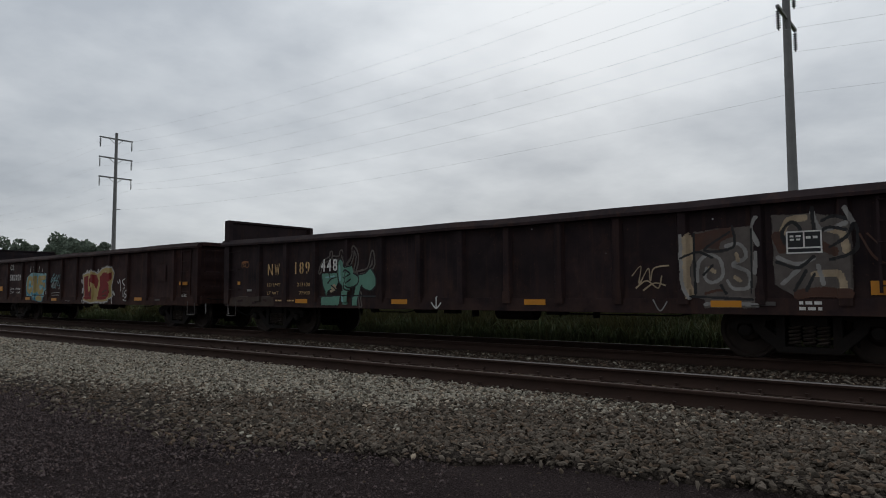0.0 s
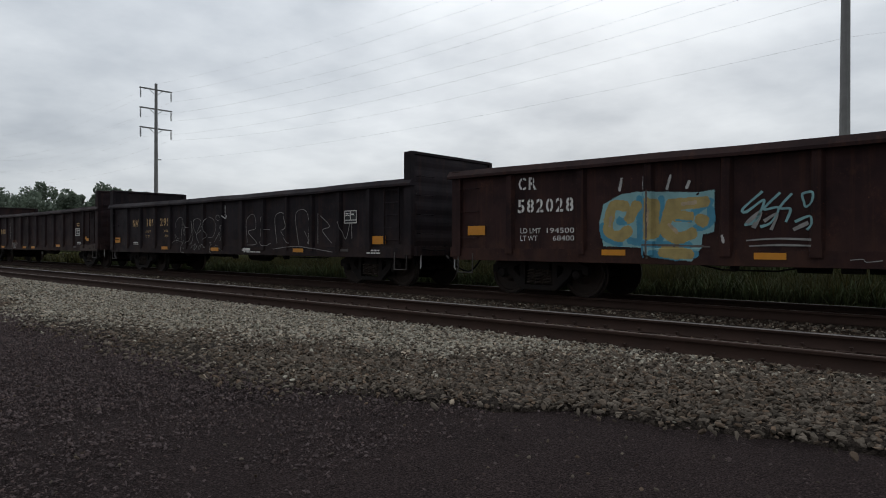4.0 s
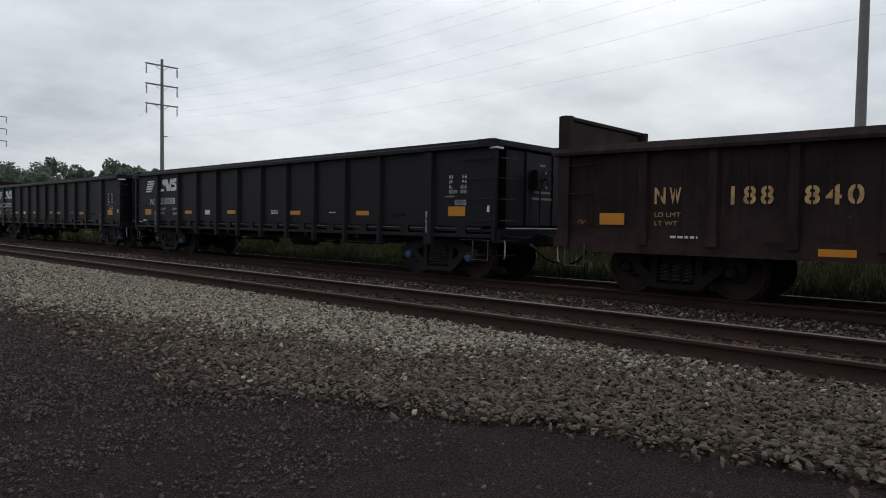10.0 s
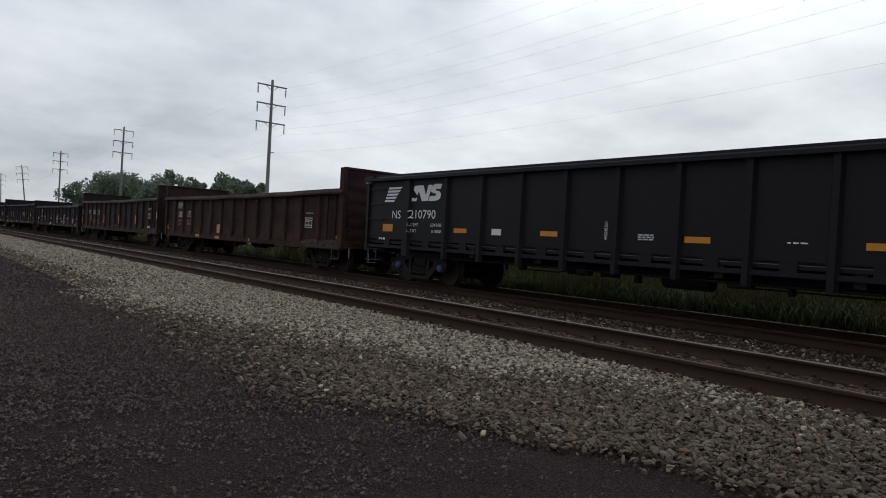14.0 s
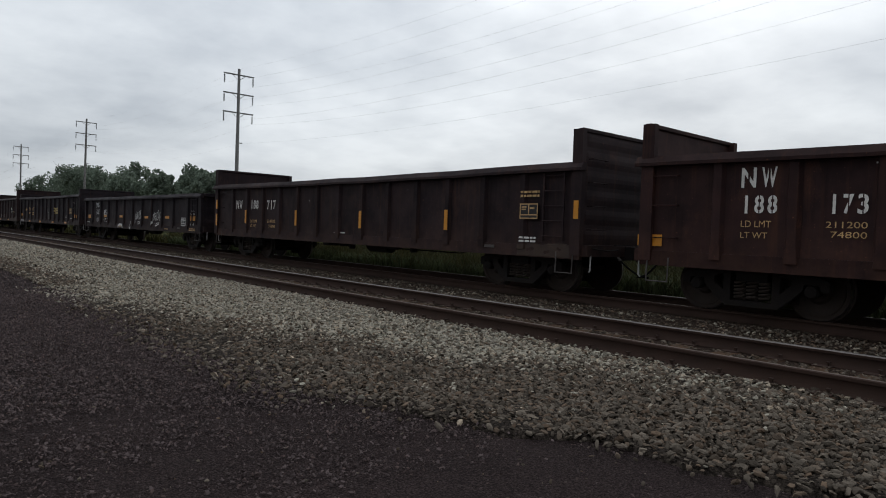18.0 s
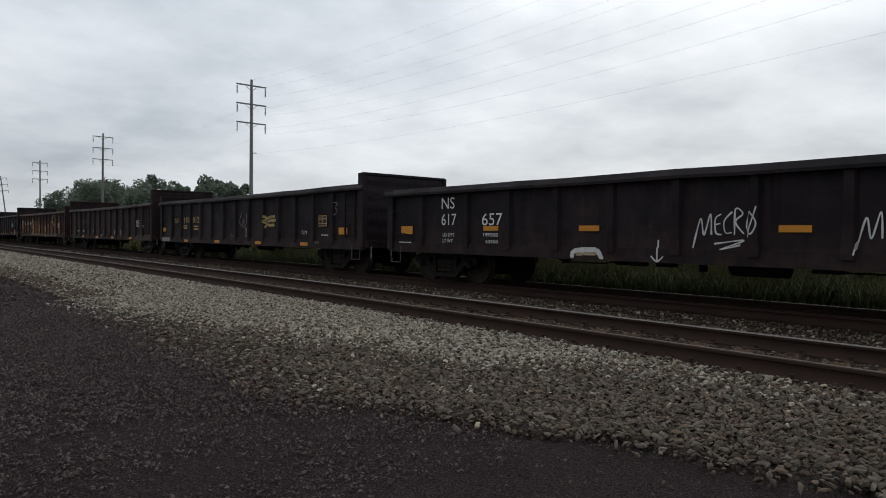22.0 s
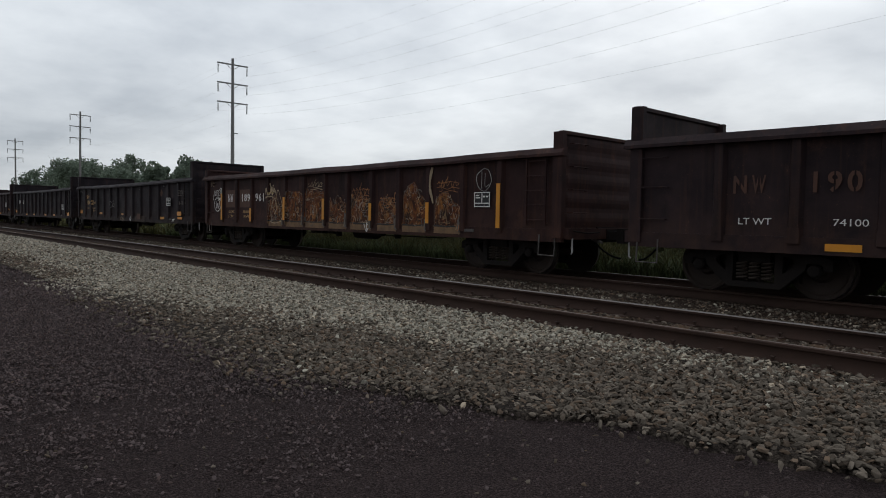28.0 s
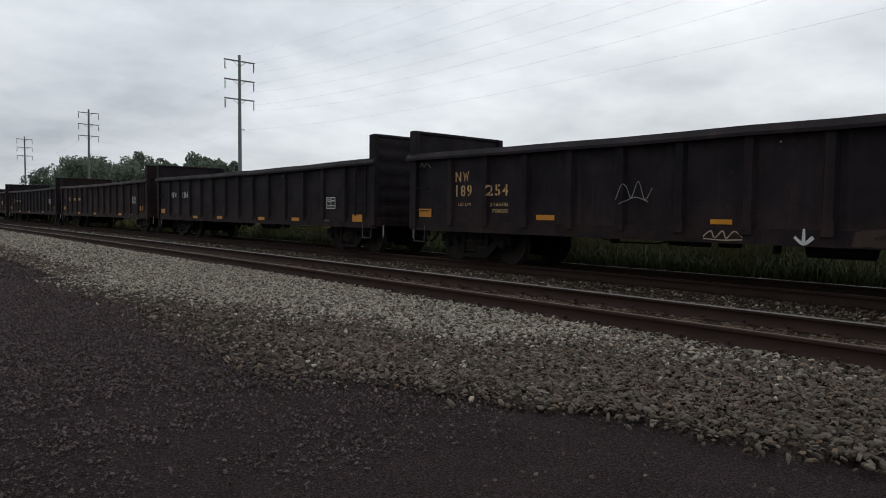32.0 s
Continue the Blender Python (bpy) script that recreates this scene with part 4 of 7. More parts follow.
def stencil_mesh(char):
    """One bold stencil character in a unit square, with the bridge that a stencil leaves."""
    key = "stencil " + char
    if key not in TEXTS:
        cu = bpy.data.curves.new("lettering", "FONT")
        cu.body, cu.resolution_u, cu.offset = char, 3, 0.022
        ob = new("lettering", cu)
        me = bpy.data.meshes.new_from_object(ob.evaluated_get(bpy.context.evaluated_depsgraph_get()))
        bpy.data.objects.remove(ob)
        bm = bmesh.new()
        bm.from_mesh(me)
        xs, ys = [v.co.x for v in bm.verts], [v.co.y for v in bm.verts]
        x0, w, y0, h = min(xs), max(xs) - min(xs), min(ys), max(ys) - min(ys)
        for v in bm.verts:
            v.co = Vector(((v.co.x - x0) / w, (v.co.y - y0) / h, 0))
        if char not in "1-./ ":
            for at in (0.44, 0.56):
                bmesh.ops.bisect_plane(bm, geom=bm.verts[:] + bm.edges[:] + bm.faces[:], plane_co=(at, 0, 0), plane_no=(1, 0, 0))
            bmesh.ops.delete(bm, geom=[f for f in bm.faces if 0.44 < f.calc_center_median().x < 0.56], context="FACES")
        bm.verts.index_update()
        TEXTS[key] = (np.array([tuple(v.co) for v in bm.verts]), [tuple(v.index for v in f.verts) for f in bm.faces])
        bm.free()
    return TEXTS[key]


def stencil(k, words, x0, x1, z0, z1, mat):
    """Widely set stencil characters, each about three quarters of its space."""
    d = slip(k, x0, x1)
    pitch = (x1 - x0) / (len(words) - 0.26)
    verts, faces = [], []
    for i, char in enumerate(words):
        v, f = stencil_mesh(char)
        wide = pitch * (0.22 if char == "1" else 0.74)
        a = x0 + d + i * pitch + (0.26 * pitch if char == "1" else 0.0)
        b = len(verts)
        for q in v:
            x, z = a + wide * q[0], z0 + (z1 - z0) * q[1]
            verts.append((x, surface(k, x, z) - 0.002, z))
        faces += [tuple(b + j for j in p) for p in f]
    ob = new("lettering", raw_mesh("lettering", verts, faces, mat))
    ob.parent = CARS[k]
    ob["kind"] = "stuff"


def plate(k, name, x0, x1, z0, z1, mat, label="", y=None):
    bm = B()
    d = 0.0 if k == 7 and name == "reflector" else slip(k, x0, x1)
    x0, x1 = x0 + d, x1 + d
    y = y or min(surface(k, x0, z0), surface(k, x1, z1), surface(k, (x0 + x1) / 2, z0))
    box(bm, x0, x1, y - 0.006, y + 0.004, z0, z1)
    return part(name, bm, mat, CARS[k], label)


def reflectors(k, *spots):
    for x, z in spots:
        plate(k, "reflector", x, x + 0.47, z, z + 0.105, reflector, "orange reflective strip")


def big_reflectors(k, *spots):
    for x, z in spots:
        plate(k, "reflector", x, x + 0.47, z, z + 0.20, reflector, "square orange reflective panel")


def upright_reflectors(k, *spots):
    ribs = STYLES[TRAIN[k][0]][2]
    for x, z, h in spots:
        r = min(ribs, key=lambda q: abs(q - x))
        x = r if abs(r - x) < 0.4 else x
        plate(k, "reflector", x - 0.055, x + 0.055, z, z + h, reflector, "upright orange reflective strip", -1.543 if abs(x) > 8.1 else None)


def bars(k, x0, x1, z0, z1, rows, mat, y=None):
    """Small print that cannot be read, as bars."""
    bm = B()
    d = slip(k, x0, x1)
    x0, x1 = x0 + d, x1 + d
    y = y or min(surface(k, x0, z0), surface(k, x1, z1))
    h = (z1 - z0) / rows
    for i in range(rows):
        x = x0
        while x < x1 - 0.02:
            w = random.uniform(0.05, 0.14)
            box(bm, x, min(x + w, x1), y - 0.002, y + 0.002, z0 + h * i + h * 0.2, z0 + h * i + h * 0.75)
            x += w + 0.03
    ob = part("small_print", bm, mat, CARS[k])
    ob["kind"] = "stuff"


def data_panel(k, x, z, w=0.48, h=0.33, mat=None):
    """The black plate with white frames for maintenance data."""
    mat = mat or stencil_white
    e = x + slip(k, x, x + w)
    y = min(surface(k, e + w * i / 6, z) for i in range(7))
    plate(k, "data_plate", x, x + w, z, z + h, plate_dark, y=y)
    y -= 0.010
    bm = B()
    t = 0.022
    for a, b, c, d in ((0, w, 0, t), (0, w, h - t, h), (0, t, t, h - t), (w - t, w, t, h - t), (w / 2 - t / 2, w / 2 + t / 2, h * 0.22 + t, h - t), (t, w - t, h * 0.22, h * 0.22 + t)):
        box(bm, e + a, e + b, y - 0.002, y + 0.002, z + c, z + d)
    part("data_frame", bm, mat, CARS[k], "white stencilled frame")
    bars(k, x + 0.05, x + w * 0.42, z + h * 0.55, z + h * 0.85, 2, mat, y)
    bars(k, x + w * 0.56, x + w - 0.05, z + h * 0.6, z + h * 0.8, 1, mat, y)


def curve_points(text, x0, x1, z0, z1, step=0.03):
    """A smooth stroke from 'u,v u,v ...' in a box."""
    p = [tuple(float(c) for c in q.split(",")) for q in text.split()]
    p = [(x0 + (x1 - x0) * u, z0 + (z1 - z0) * v) for u, v in p]
    if len(p) < 3:
        p = [p[0], ((p[0][0] + p[-1][0]) / 2, (p[0][1] + p[-1][1]) / 2), p[-1]]
    p = [p[0]] + p + [p[-1]]
    out = []
    for i in range(1, len(p) - 2):
        a, b, c, d = (np.array(q) for q in p[i - 1:i + 3])
        n = max(2, int(np.linalg.norm(c - b) / step))
        for j in range(n):
            t = j / n
            out.append(0.5 * ((2 * b) + (c - a) * t + (2 * a - 5 * b + 4 * c - d) * t * t + (3 * b - a - 3 * c + d) * t ** 3))
    out.append(np.array(p[-2]))
    return out


def ribbons(k, strokes, x0, x1, z0, z1, width, mat, name="graffiti", label="", lift=0.0):
    """Thin sprayed lines that follow the panels and posts."""
    verts, faces = [], []
    d = slip(k, x0, x1)
    x0, x1 = x0 + d, x1 + d
    for text in strokes:
        pts = curve_points(text, x0, x1, z0, z1, 0.018)
        first = len(verts)
        for i, p in enumerate(pts):
            d = pts[min(i + 1, len(pts) - 1)] - pts[max(i - 1, 0)]
            n = np.array((-d[1], d[0])) / (np.linalg.norm(d) + 1e-9) * width / 2 * (0.75 + 0.5 * noise.noise((p[0] * 3, p[1] * 3, k)))
            for q in (p + n, p - n):
                verts.append((q[0], surface(k, q[0], q[1]) - 0.002 - lift, q[1]))
        for i in range(len(pts) - 1):
            a = first + 2 * i
            faces.append((a, a + 1, a + 3, a + 2))
    ob = new(name, raw_mesh(name, verts, faces, mat))
    ob.parent = CARS[k]
    if label:
        ob["label"] = label
    return ob


def sprayed(k, layers, x0, x1, z0, z1, label, cell=0.013, margin=0.25):
    """Filled sprayed letters: layers of (material, radius, strokes); later layers lie over earlier ones."""
    d = slip(k, x0, x1)
    x0, x1 = x0 + d, x1 + d
    xs = np.arange(x0 - margin, x1 + margin, cell)
    zs = np.arange(max(0.74, z0 - margin), min(z1 + margin, 2.46), cell)
    gx, gz = np.meshgrid((xs[:-1] + xs[1:]) / 2, (zs[:-1] + zs[1:]) / 2, indexing="ij")
    owner = np.full(gx.shape, -1)
    ragged = np.array([[noise.noise((a * 5, b * 5, k)) + 0.5 * noise.noise((a * 13, b * 13, k)) for b in zs[:-1]] for a in xs[:-1]])
    for n, (mat, r, strokes) in enumerate(layers):
        best = np.full(gx.shape, 9.0)
        for text in strokes:
            if text.startswith("area "):
                # a filled area, with the layer's radius as its margin
                poly = [tuple(float(c) for c in q.split(",")) for q in text.split()[1:]]
                poly = [(x0 + (x1 - x0) * u, z0 + (z1 - z0) * v) for u, v in poly]
                inside = np.zeros(gx.shape, bool)
                for (ax, az), (bx, bz) in zip(poly, poly[1:] + poly[:1]):
                    if az != bz:
                        inside ^= ((az > gz) != (bz > gz)) & (gx < (bx - ax) * (gz - az) / (bz - az) + ax)
                    for q in np.linspace(0, 1, max(2, int(math.hypot(bx - ax, bz - az) / 0.03))):
                        best = np.minimum(best, (gx - ax - (bx - ax) * q) ** 2 + (gz - az - (bz - az) * q) ** 2)
                best[inside] = 0.0
                continue
            for p in curve_points(text, x0, x1, z0, z1, 0.015 if r < 0.05 else 0.04):
                best = np.minimum(best, (gx - p[0]) ** 2 + (gz - p[1]) ** 2)
        owner[np.sqrt(best) < r * (1 + 0.16 * ragged) + 0.007 * ragged + 0.001] = n
    ids, verts, faces, slots = {}, [], [], []

    def vert(i, j):
        if (i, j) not in ids:
            ids[(i, j)] = len(verts)
            verts.append((xs[i], surface(k, xs[i], zs[j]) - 0.001, zs[j]))
        return ids[(i, j)]

    for i, j in zip(*np.nonzero(owner >= 0)):
        faces.append((vert(i, j), vert(i + 1, j), vert(i + 1, j + 1), vert(i, j + 1)))
        slots.append(int(owner[i, j]))
    me = raw_mesh("graffiti", verts, faces, [m for m, r, s in layers])
    me.polygons.foreach_set("material_index", slots)
    ob = new("graffiti", me)
    ob.parent = CARS[k]
    ob["label"] = label


def spray(name, colour, worn=0.5):
    return material(name, colour, tuple(c * 0.55 for c in colour), 0.75, scale=5.0, amount=worn, grain=50, bump=0.0, streaks=0.35 * worn, rust=(0.050, 0.038, 0.036), rust_amount=0.6 * worn)


spray_red, spray_cream, spray_halo = spray("spray_red", (0.22, 0.012, 0.012), 0.35), spray("spray_cream", (0.46, 0.34, 0.13), 0.35), spray("spray_halo", (0.50, 0.48, 0.46), 0.4)
spray_blue, spray_sky, spray_gold = spray("spray_blue", (0.07, 0.28, 0.40), 0.35), spray("spray_sky", (0.24, 0.44, 0.46), 0.35), spray("spray_gold", (0.42, 0.32, 0.12), 0.5)
spray_mint, spray_black, spray_white = spray("spray_mint", (0.13, 0.29, 0.215), 0.35), spray("spray_black", (0.015, 0.015, 0.016)), spray("spray_white", (0.70, 0.69, 0.67), 0.4)
spray_rust, spray_grey, spray_orange = spray("spray_rust", (0.085, 0.034, 0.019), 0.6), spray("spray_grey", (0.32, 0.305, 0.29), 0.6), spray("spray_orange", (0.34, 0.14, 0.045), 0.6)
spray_band = spray("spray_band", (0.20, 0.115, 0.055), 0.8)
spray_sill = spray("spray_sill", (0.052, 0.028, 0.017), 0.9)
spray_smoke = spray("spray_smoke", (0.13, 0.108, 0.095), 0.7)
spray_tan = spray("spray_tan", (0.46, 0.35, 0.23), 0.7)



def worn_mural():
    """Old sprayed paint worn down to rust: flakes of orange and pale outlines that break up."""
    m = bpy.data.materials.new("worn_mural")
    m.use_nodes = True
    n, l = m.node_tree.nodes, m.node_tree.links
    b = n["Principled BSDF"]
    co = n.new("ShaderNodeTexCoord").outputs["Object"]

    def tex(scale, stretch, detail, bent):
        mp = n.new("ShaderNodeMapping")
        mp.inputs["Scale"].default_value = stretch
        l.new(co, mp.inputs["Vector"])
        t = n.new("ShaderNodeTexNoise")
        t.inputs["Scale"].default_value, t.inputs["Detail"].default_value, t.inputs["Distortion"].default_value = scale, detail, bent
        l.new(mp.outputs[0], t.inputs["Vector"])
        return t.outputs[0]

    def band(v, at, wide, top):
        c = n.new("ShaderNodeMath")
        c.operation, c.inputs[1].default_value, c.inputs[2].default_value = "COMPARE", at, wide
        l.new(v, c.inputs[0])
        k = n.new("ShaderNodeMath")
        k.operation, k.inputs[1].default_value = "MULTIPLY", top
        l.new(c.outputs[0], k.inputs[0])
        return k.outputs[0]

    def above(v, lo, hi, top):
        r = n.new("ShaderNodeMapRange")
        r.inputs["From Min"].default_value, r.inputs["From Max"].default_value, r.inputs["To Max"].default_value = lo, hi, top
        l.new(v, r.inputs["Value"])
        return r.outputs[0]

    def over(a, c, f):
        x = n.new("ShaderNodeMix")
        x.data_type = "RGBA"
        if isinstance(a, tuple):
            x.inputs["A"].default_value = (*a, 1)
        else:
            l.new(a, x.inputs["A"])
        x.inputs["B"].default_value = (*c, 1)
        l.new(f, x.inputs["Factor"])
        return x.outputs["Result"]

    c = over((0.030, 0.014, 0.011), (0.13, 0.043, 0.018), above(tex(2.2, (1, 1, 1), 7, 0.8), 0.36, 0.56, 0.95))
    c = over(c, (0.28, 0.115, 0.032), above(tex(5.0, (1, 1, 0.5), 6, 1.0), 0.54, 0.68, 0.85))
    c = over(c, (0.030, 0.019, 0.017), above(tex(5.0, (1, 1, 0.6), 7, 0.5), 0.54, 0.66, 0.9))
    lines = tex(2.6, (1, 1, 0.6), 2, 1.4)
    for at, wide, colour in ((0.44, 0.009, (0.40, 0.27, 0.15)), (0.53, 0.010, (0.50, 0.42, 0.33)), (0.61, 0.012, (0.40, 0.20, 0.06))):
        c = over(c, colour, band(lines, at, wide, 0.42))
    c = over(c, (0.028, 0.018, 0.016), above(tex(14.0, (1, 1, 1), 4, 0.0), 0.55, 0.66, 0.75))
    l.new(c, b.inputs["Base Color"])
    b.inputs["Roughness"].default_value, b.inputs["Specular IOR Level"].default_value = 0.85, 0.15
    return m


spray_worn = worn_mural()
A, BB, C, D, E, F, G, H, I, J, K, L, M, N, O, P, Q = range(17)

# first car: tan stencils, mint and grey-white letters
for words, x0, x1, z0, z1 in (("NW", -6.49, -5.98, 1.57, 1.87), ("189", -5.40, -4.75, 1.58, 1.89)):
    stencil(A, words, x0, x1, z0, z1, stencil_tan)
letters(A, "LD LMT", -6.51, -5.95, 1.27, 1.35, stencil_tan), letters(A, "213100", -5.25, -4.74, 1.26, 1.35, stencil_tan)
letters(A, "LT WT", -6.51, -6.02, 1.05, 1.13, stencil_tan), letters(A, "77900", -5.16, -4.74, 1.05, 1.13, stencil_tan)
reflectors(A, (-5.27, 0.83), (-1.86, 0.83), (1.56, 0.84), (5.07, 0.83))
big_reflectors(A, (7.26, 1.02))
GREEN = ("area 0.01,0.56 0.31,0.57 0.33,0.41 0.29,0.33 0.14,0.28 0.115,0.18 0.04,0.34", "area 0.04,0.16 0.385,0.18 0.37,0.05 0.35,0.02 0.04,0.02",
         "area 0.33,0.77 0.385,0.8 0.49,0.67 0.58,0.69 0.615,0.56 0.69,0.49 0.68,0.38 0.55,0.33 0.525,0.03 0.435,0.03 0.41,0.34 0.35,0.41 0.315,0.57",
         "area 0.69,0.52 0.81,0.54 0.91,0.62 1,0.48 0.99,0.34 0.91,0.27 0.78,0.31 0.755,0.34 0.72,0.21 0.69,0.02 0.6,0.02 0.65,0.31")
OUTLINES = ("0.01,0.57 0.05,0.34 0.12,0.2 0.1,0.17", "0.315,0.57 0.33,0.77 0.385,0.81 0.49,0.67 0.58,0.7", "0.615,0.56 0.7,0.49 0.68,0.37 0.55,0.32 0.5,0.36", "0.32,0.57 0.35,0.41 0.41,0.33 0.42,0.1", "0.69,0.53 0.81,0.55 0.91,0.63 1.0,0.48 0.99,0.33 0.9,0.26 0.78,0.31 0.755,0.35 0.72,0.21 0.7,0.02",
            "0.14,0.4 0.2,0.47 0.3,0.5", "0.16,0.57 0.18,0.5", "0.44,0.55 0.5,0.62 0.55,0.55 0.48,0.48 0.45,0.54", "0.5,0.62 0.5,0.4 0.56,0.46", "0.47,0.4 0.48,0.3 0.54,0.27", "0.2,0.36 0.26,0.32 0.3,0.26", "0.0,0.165 0.5,0.185 1,0.17", "0.6,0.3 0.6,0.02")
FLAMES = ("-0.02,0.6 0.05,0.76 0.18,0.84 0.2,0.92", "0.24,0.84 0.36,0.84 0.39,0.93 0.45,0.76", "0.55,0.72 0.6,0.86 0.61,0.99 0.68,0.84 0.64,0.6", "0.7,0.56 0.84,0.6 0.91,0.72 0.94,0.9 0.96,0.7 0.92,0.64", "0.73,0.22 0.76,0.02")
sprayed(A, ((spray_smoke, 0.062, FLAMES), (paint_brown, 0.022, FLAMES), (spray_mint, 0.008, GREEN), (spray_sky, 0.022, ("0.36,0.7 0.37,0.45", "0.45,0.2 0.46,0.06", "0.1,0.5 0.26,0.52")), (spray_tan, 0.03, ("0.22,0.32 0.26,0.36 0.28,0.3 0.2,0.26",)), (spray_black, 0.017, OUTLINES)),
        -4.33, -2.40, 0.76, 2.18, "mint green sprayed graffiti letters with black outlines")
stencil(A, "448", -4.32, -3.72, 1.62, 1.93, stencil_white)
ribbons(A, ("0.0,0.6 0.25,1 0.2,0.3 0.45,0.9 0.5,0.4 0.6,0.9 1,1", "0.1,0.1 0.4,0.4 0.7,0.1 0.8,0.6", "0.3,0.0 0.6,0.3 0.9,0.2"), 3.74, 4.40, 1.10, 1.52, 0.03, spray_tan)
ribbons(A, ("0.5,1 0.5,0", "0,0.5 0.5,0 1,0.5"), -0.69, -0.41, 0.75, 1.0, 0.035, spray_white, "chalk_arrow")
ribbons(A, ("0,1 0.5,0 1,0.8",), 4.12, 4.36, 0.76, 0.95, 0.03, spray_grey, "chalk_arrow")
BLOCKS = ("area 0.17,1.0 0.92,1.04 0.92,0.02 0.3,0.02 0.3,0.12 0.14,0.16",)
EYES = ("0.2,0.36 0.22,0.6 0.36,0.7 0.5,0.62 0.52,0.42 0.4,0.34 0.3,0.4 0.32,0.52", "0.58,0.8 0.74,0.82 0.82,0.66 0.66,0.56 0.84,0.46 0.84,0.28 0.66,0.26 0.58,0.36")
sprayed(A, ((spray_smoke, 0.012, BLOCKS), (spray_rust, 0.02, ("area 0.18,0.97 0.66,1.03 0.66,0.78 0.18,0.76", "0.3,0.2 0.5,0.24 0.8,0.2")), (spray_tan, 0.012, ("area 0.0,0.92 0.1,0.99 0.16,0.9 0.14,0.5 0.15,0.16 0.06,0.14 0.0,0.5",)), (spray_smoke, 0.11, EYES), (spray_grey, 0.028, EYES),
            (spray_tan, 0.03, ("0.7,0.7 0.72,0.62", "0.68,0.4 0.74,0.36", "0.36,0.52 0.42,0.48")), (spray_grey, 0.03, ("0.0,0.96 0.0,0.6 0.02,0.3 0.1,0.14", "0.3,0.06 0.6,0.08 0.94,0.05", "0.96,1.14 0.9,1.0 0.98,0.8", "0.95,0.7 0.93,0.45")),
            (spray_black, 0.02, ("0.16,0.98 0.17,0.2", "0.66,1.05 0.66,0.78 0.3,0.76 0.62,0.98", "0.0,0.66 0.2,0.74 0.4,0.66", "0.12,0.16 0.9,0.12", "0.5,0.3 0.56,0.2", "0.9,1.0 0.88,0.2", "0.28,0.44 0.4,0.56"))), 4.62, 5.84, 0.80, 2.05, "faded grey and rust graffiti letters")
sprayed(A, ((spray_smoke, 0.02, ("area 0.02,0.2 0.0,0.98 0.5,0.97 0.95,0.9 0.94,0.1 0.3,0.04",)), (spray_tan, 0.05, ("0.08,0.7 0.2,0.92 0.4,0.94", "0.9,0.55 0.86,0.75 0.7,0.8", "0.5,0.3 0.8,0.3 0.85,0.12")), (spray_rust, 0.07, ("0.3,0.08 0.6,0.1 0.9,0.08", "0.05,0.75 0.1,0.6", "0.6,0.62 0.75,0.55")),
            (spray_grey, 0.03, ("0.05,0.5 0.3,0.42 0.5,0.48", "0.5,1.0 0.6,0.8 0.9,0.85", "0.1,0.2 0.3,0.35", "0.9,1.02 0.98,0.86", "0.55,0.4 0.6,0.2")), (spray_black, 0.024, ("0.15,0.66 0.12,0.8 0.25,0.9 0.36,0.78 0.3,0.66", "0.5,1.05 0.52,0.7", "0.62,0.9 0.75,0.94 0.9,0.9", "0.6,0.78 0.7,0.82 0.9,0.78", "0.7,0.6 0.9,0.7 1,0.84 1.02,0.6 0.9,0.5 0.7,0.46", "0.04,0.45 0.3,0.38 0.5,0.5", "0.25,0.12 0.4,0.34", "0.4,0.12 0.5,0.3"))),
        6.02, 7.10, 0.93, 2.25, "faded tan and white graffiti letters")
data_panel(A, 6.20, 1.64, 0.48, 0.34)
bars(A, -6.1, -5.3, 0.86, 0.93, 1, stencil_tan), bars(A, 6.35, 6.65, 0.78, 0.95, 2, stencil_white)
ribbons(A, ("0,1 0.5,0.3 1,0", "0.3,1 0.8,0.6"), 7.15, 7.45, 1.45, 1.9, 0.04, spray_rust)

# second car: big red letters, blue and yellow letters
stencil(BB, "CR", -6.88, -6.45, 2.15, 2.40, stencil_white), stencil(BB, "582028", -6.90, -5.60, 1.69, 1.96, stencil_white)
for words, x0, x1, z0, z1 in (("LD LMT", -6.83, -6.34, 1.28, 1.38), ("194500", -6.20, -5.58, 1.28, 1.38), ("LT WT", -6.83, -6.42, 1.13, 1.23), ("68400", -6.06, -5.58, 1.13, 1.23)):
    letters(BB, words, x0, x1, z0, z1, stencil_white)
big_reflectors(BB, (-8.22, 1.25))
reflectors(BB, (-4.98, 0.86), (-2.32, 0.83), (4.43, 0.86), (7.18, 1.35))
PIECE = ("area 0.01,0.82 0.25,0.9 0.32,0.94 0.48,0.82 0.62,0.96 0.78,1.02 0.92,0.98 0.99,0.84 0.95,0.61 0.92,0.49 0.94,0.18 0.83,0.06 0.71,0.04 0.46,0.04 0.31,0.01 0.07,0.08 0.05,0.45",)
RED = ("area 0.05,0.76 0.18,0.79 0.17,0.49 0.2,0.29 0.31,0.41 0.345,0.45 0.356,0.12 0.16,0.1 0.08,0.14", "area 0.21,0.69 0.31,0.82 0.44,0.8 0.52,0.63 0.46,0.42 0.42,0.45 0.38,0.58 0.31,0.62 0.3,0.5 0.22,0.5",
       "area 0.56,0.73 0.67,0.86 0.80,0.86 0.78,0.69 0.80,0.59 0.885,0.55 0.9,0.22 0.82,0.12 0.53,0.1 0.52,0.25 0.575,0.49", "area 0.82,0.8 0.92,0.85 0.92,0.7 0.885,0.61 0.82,0.63")
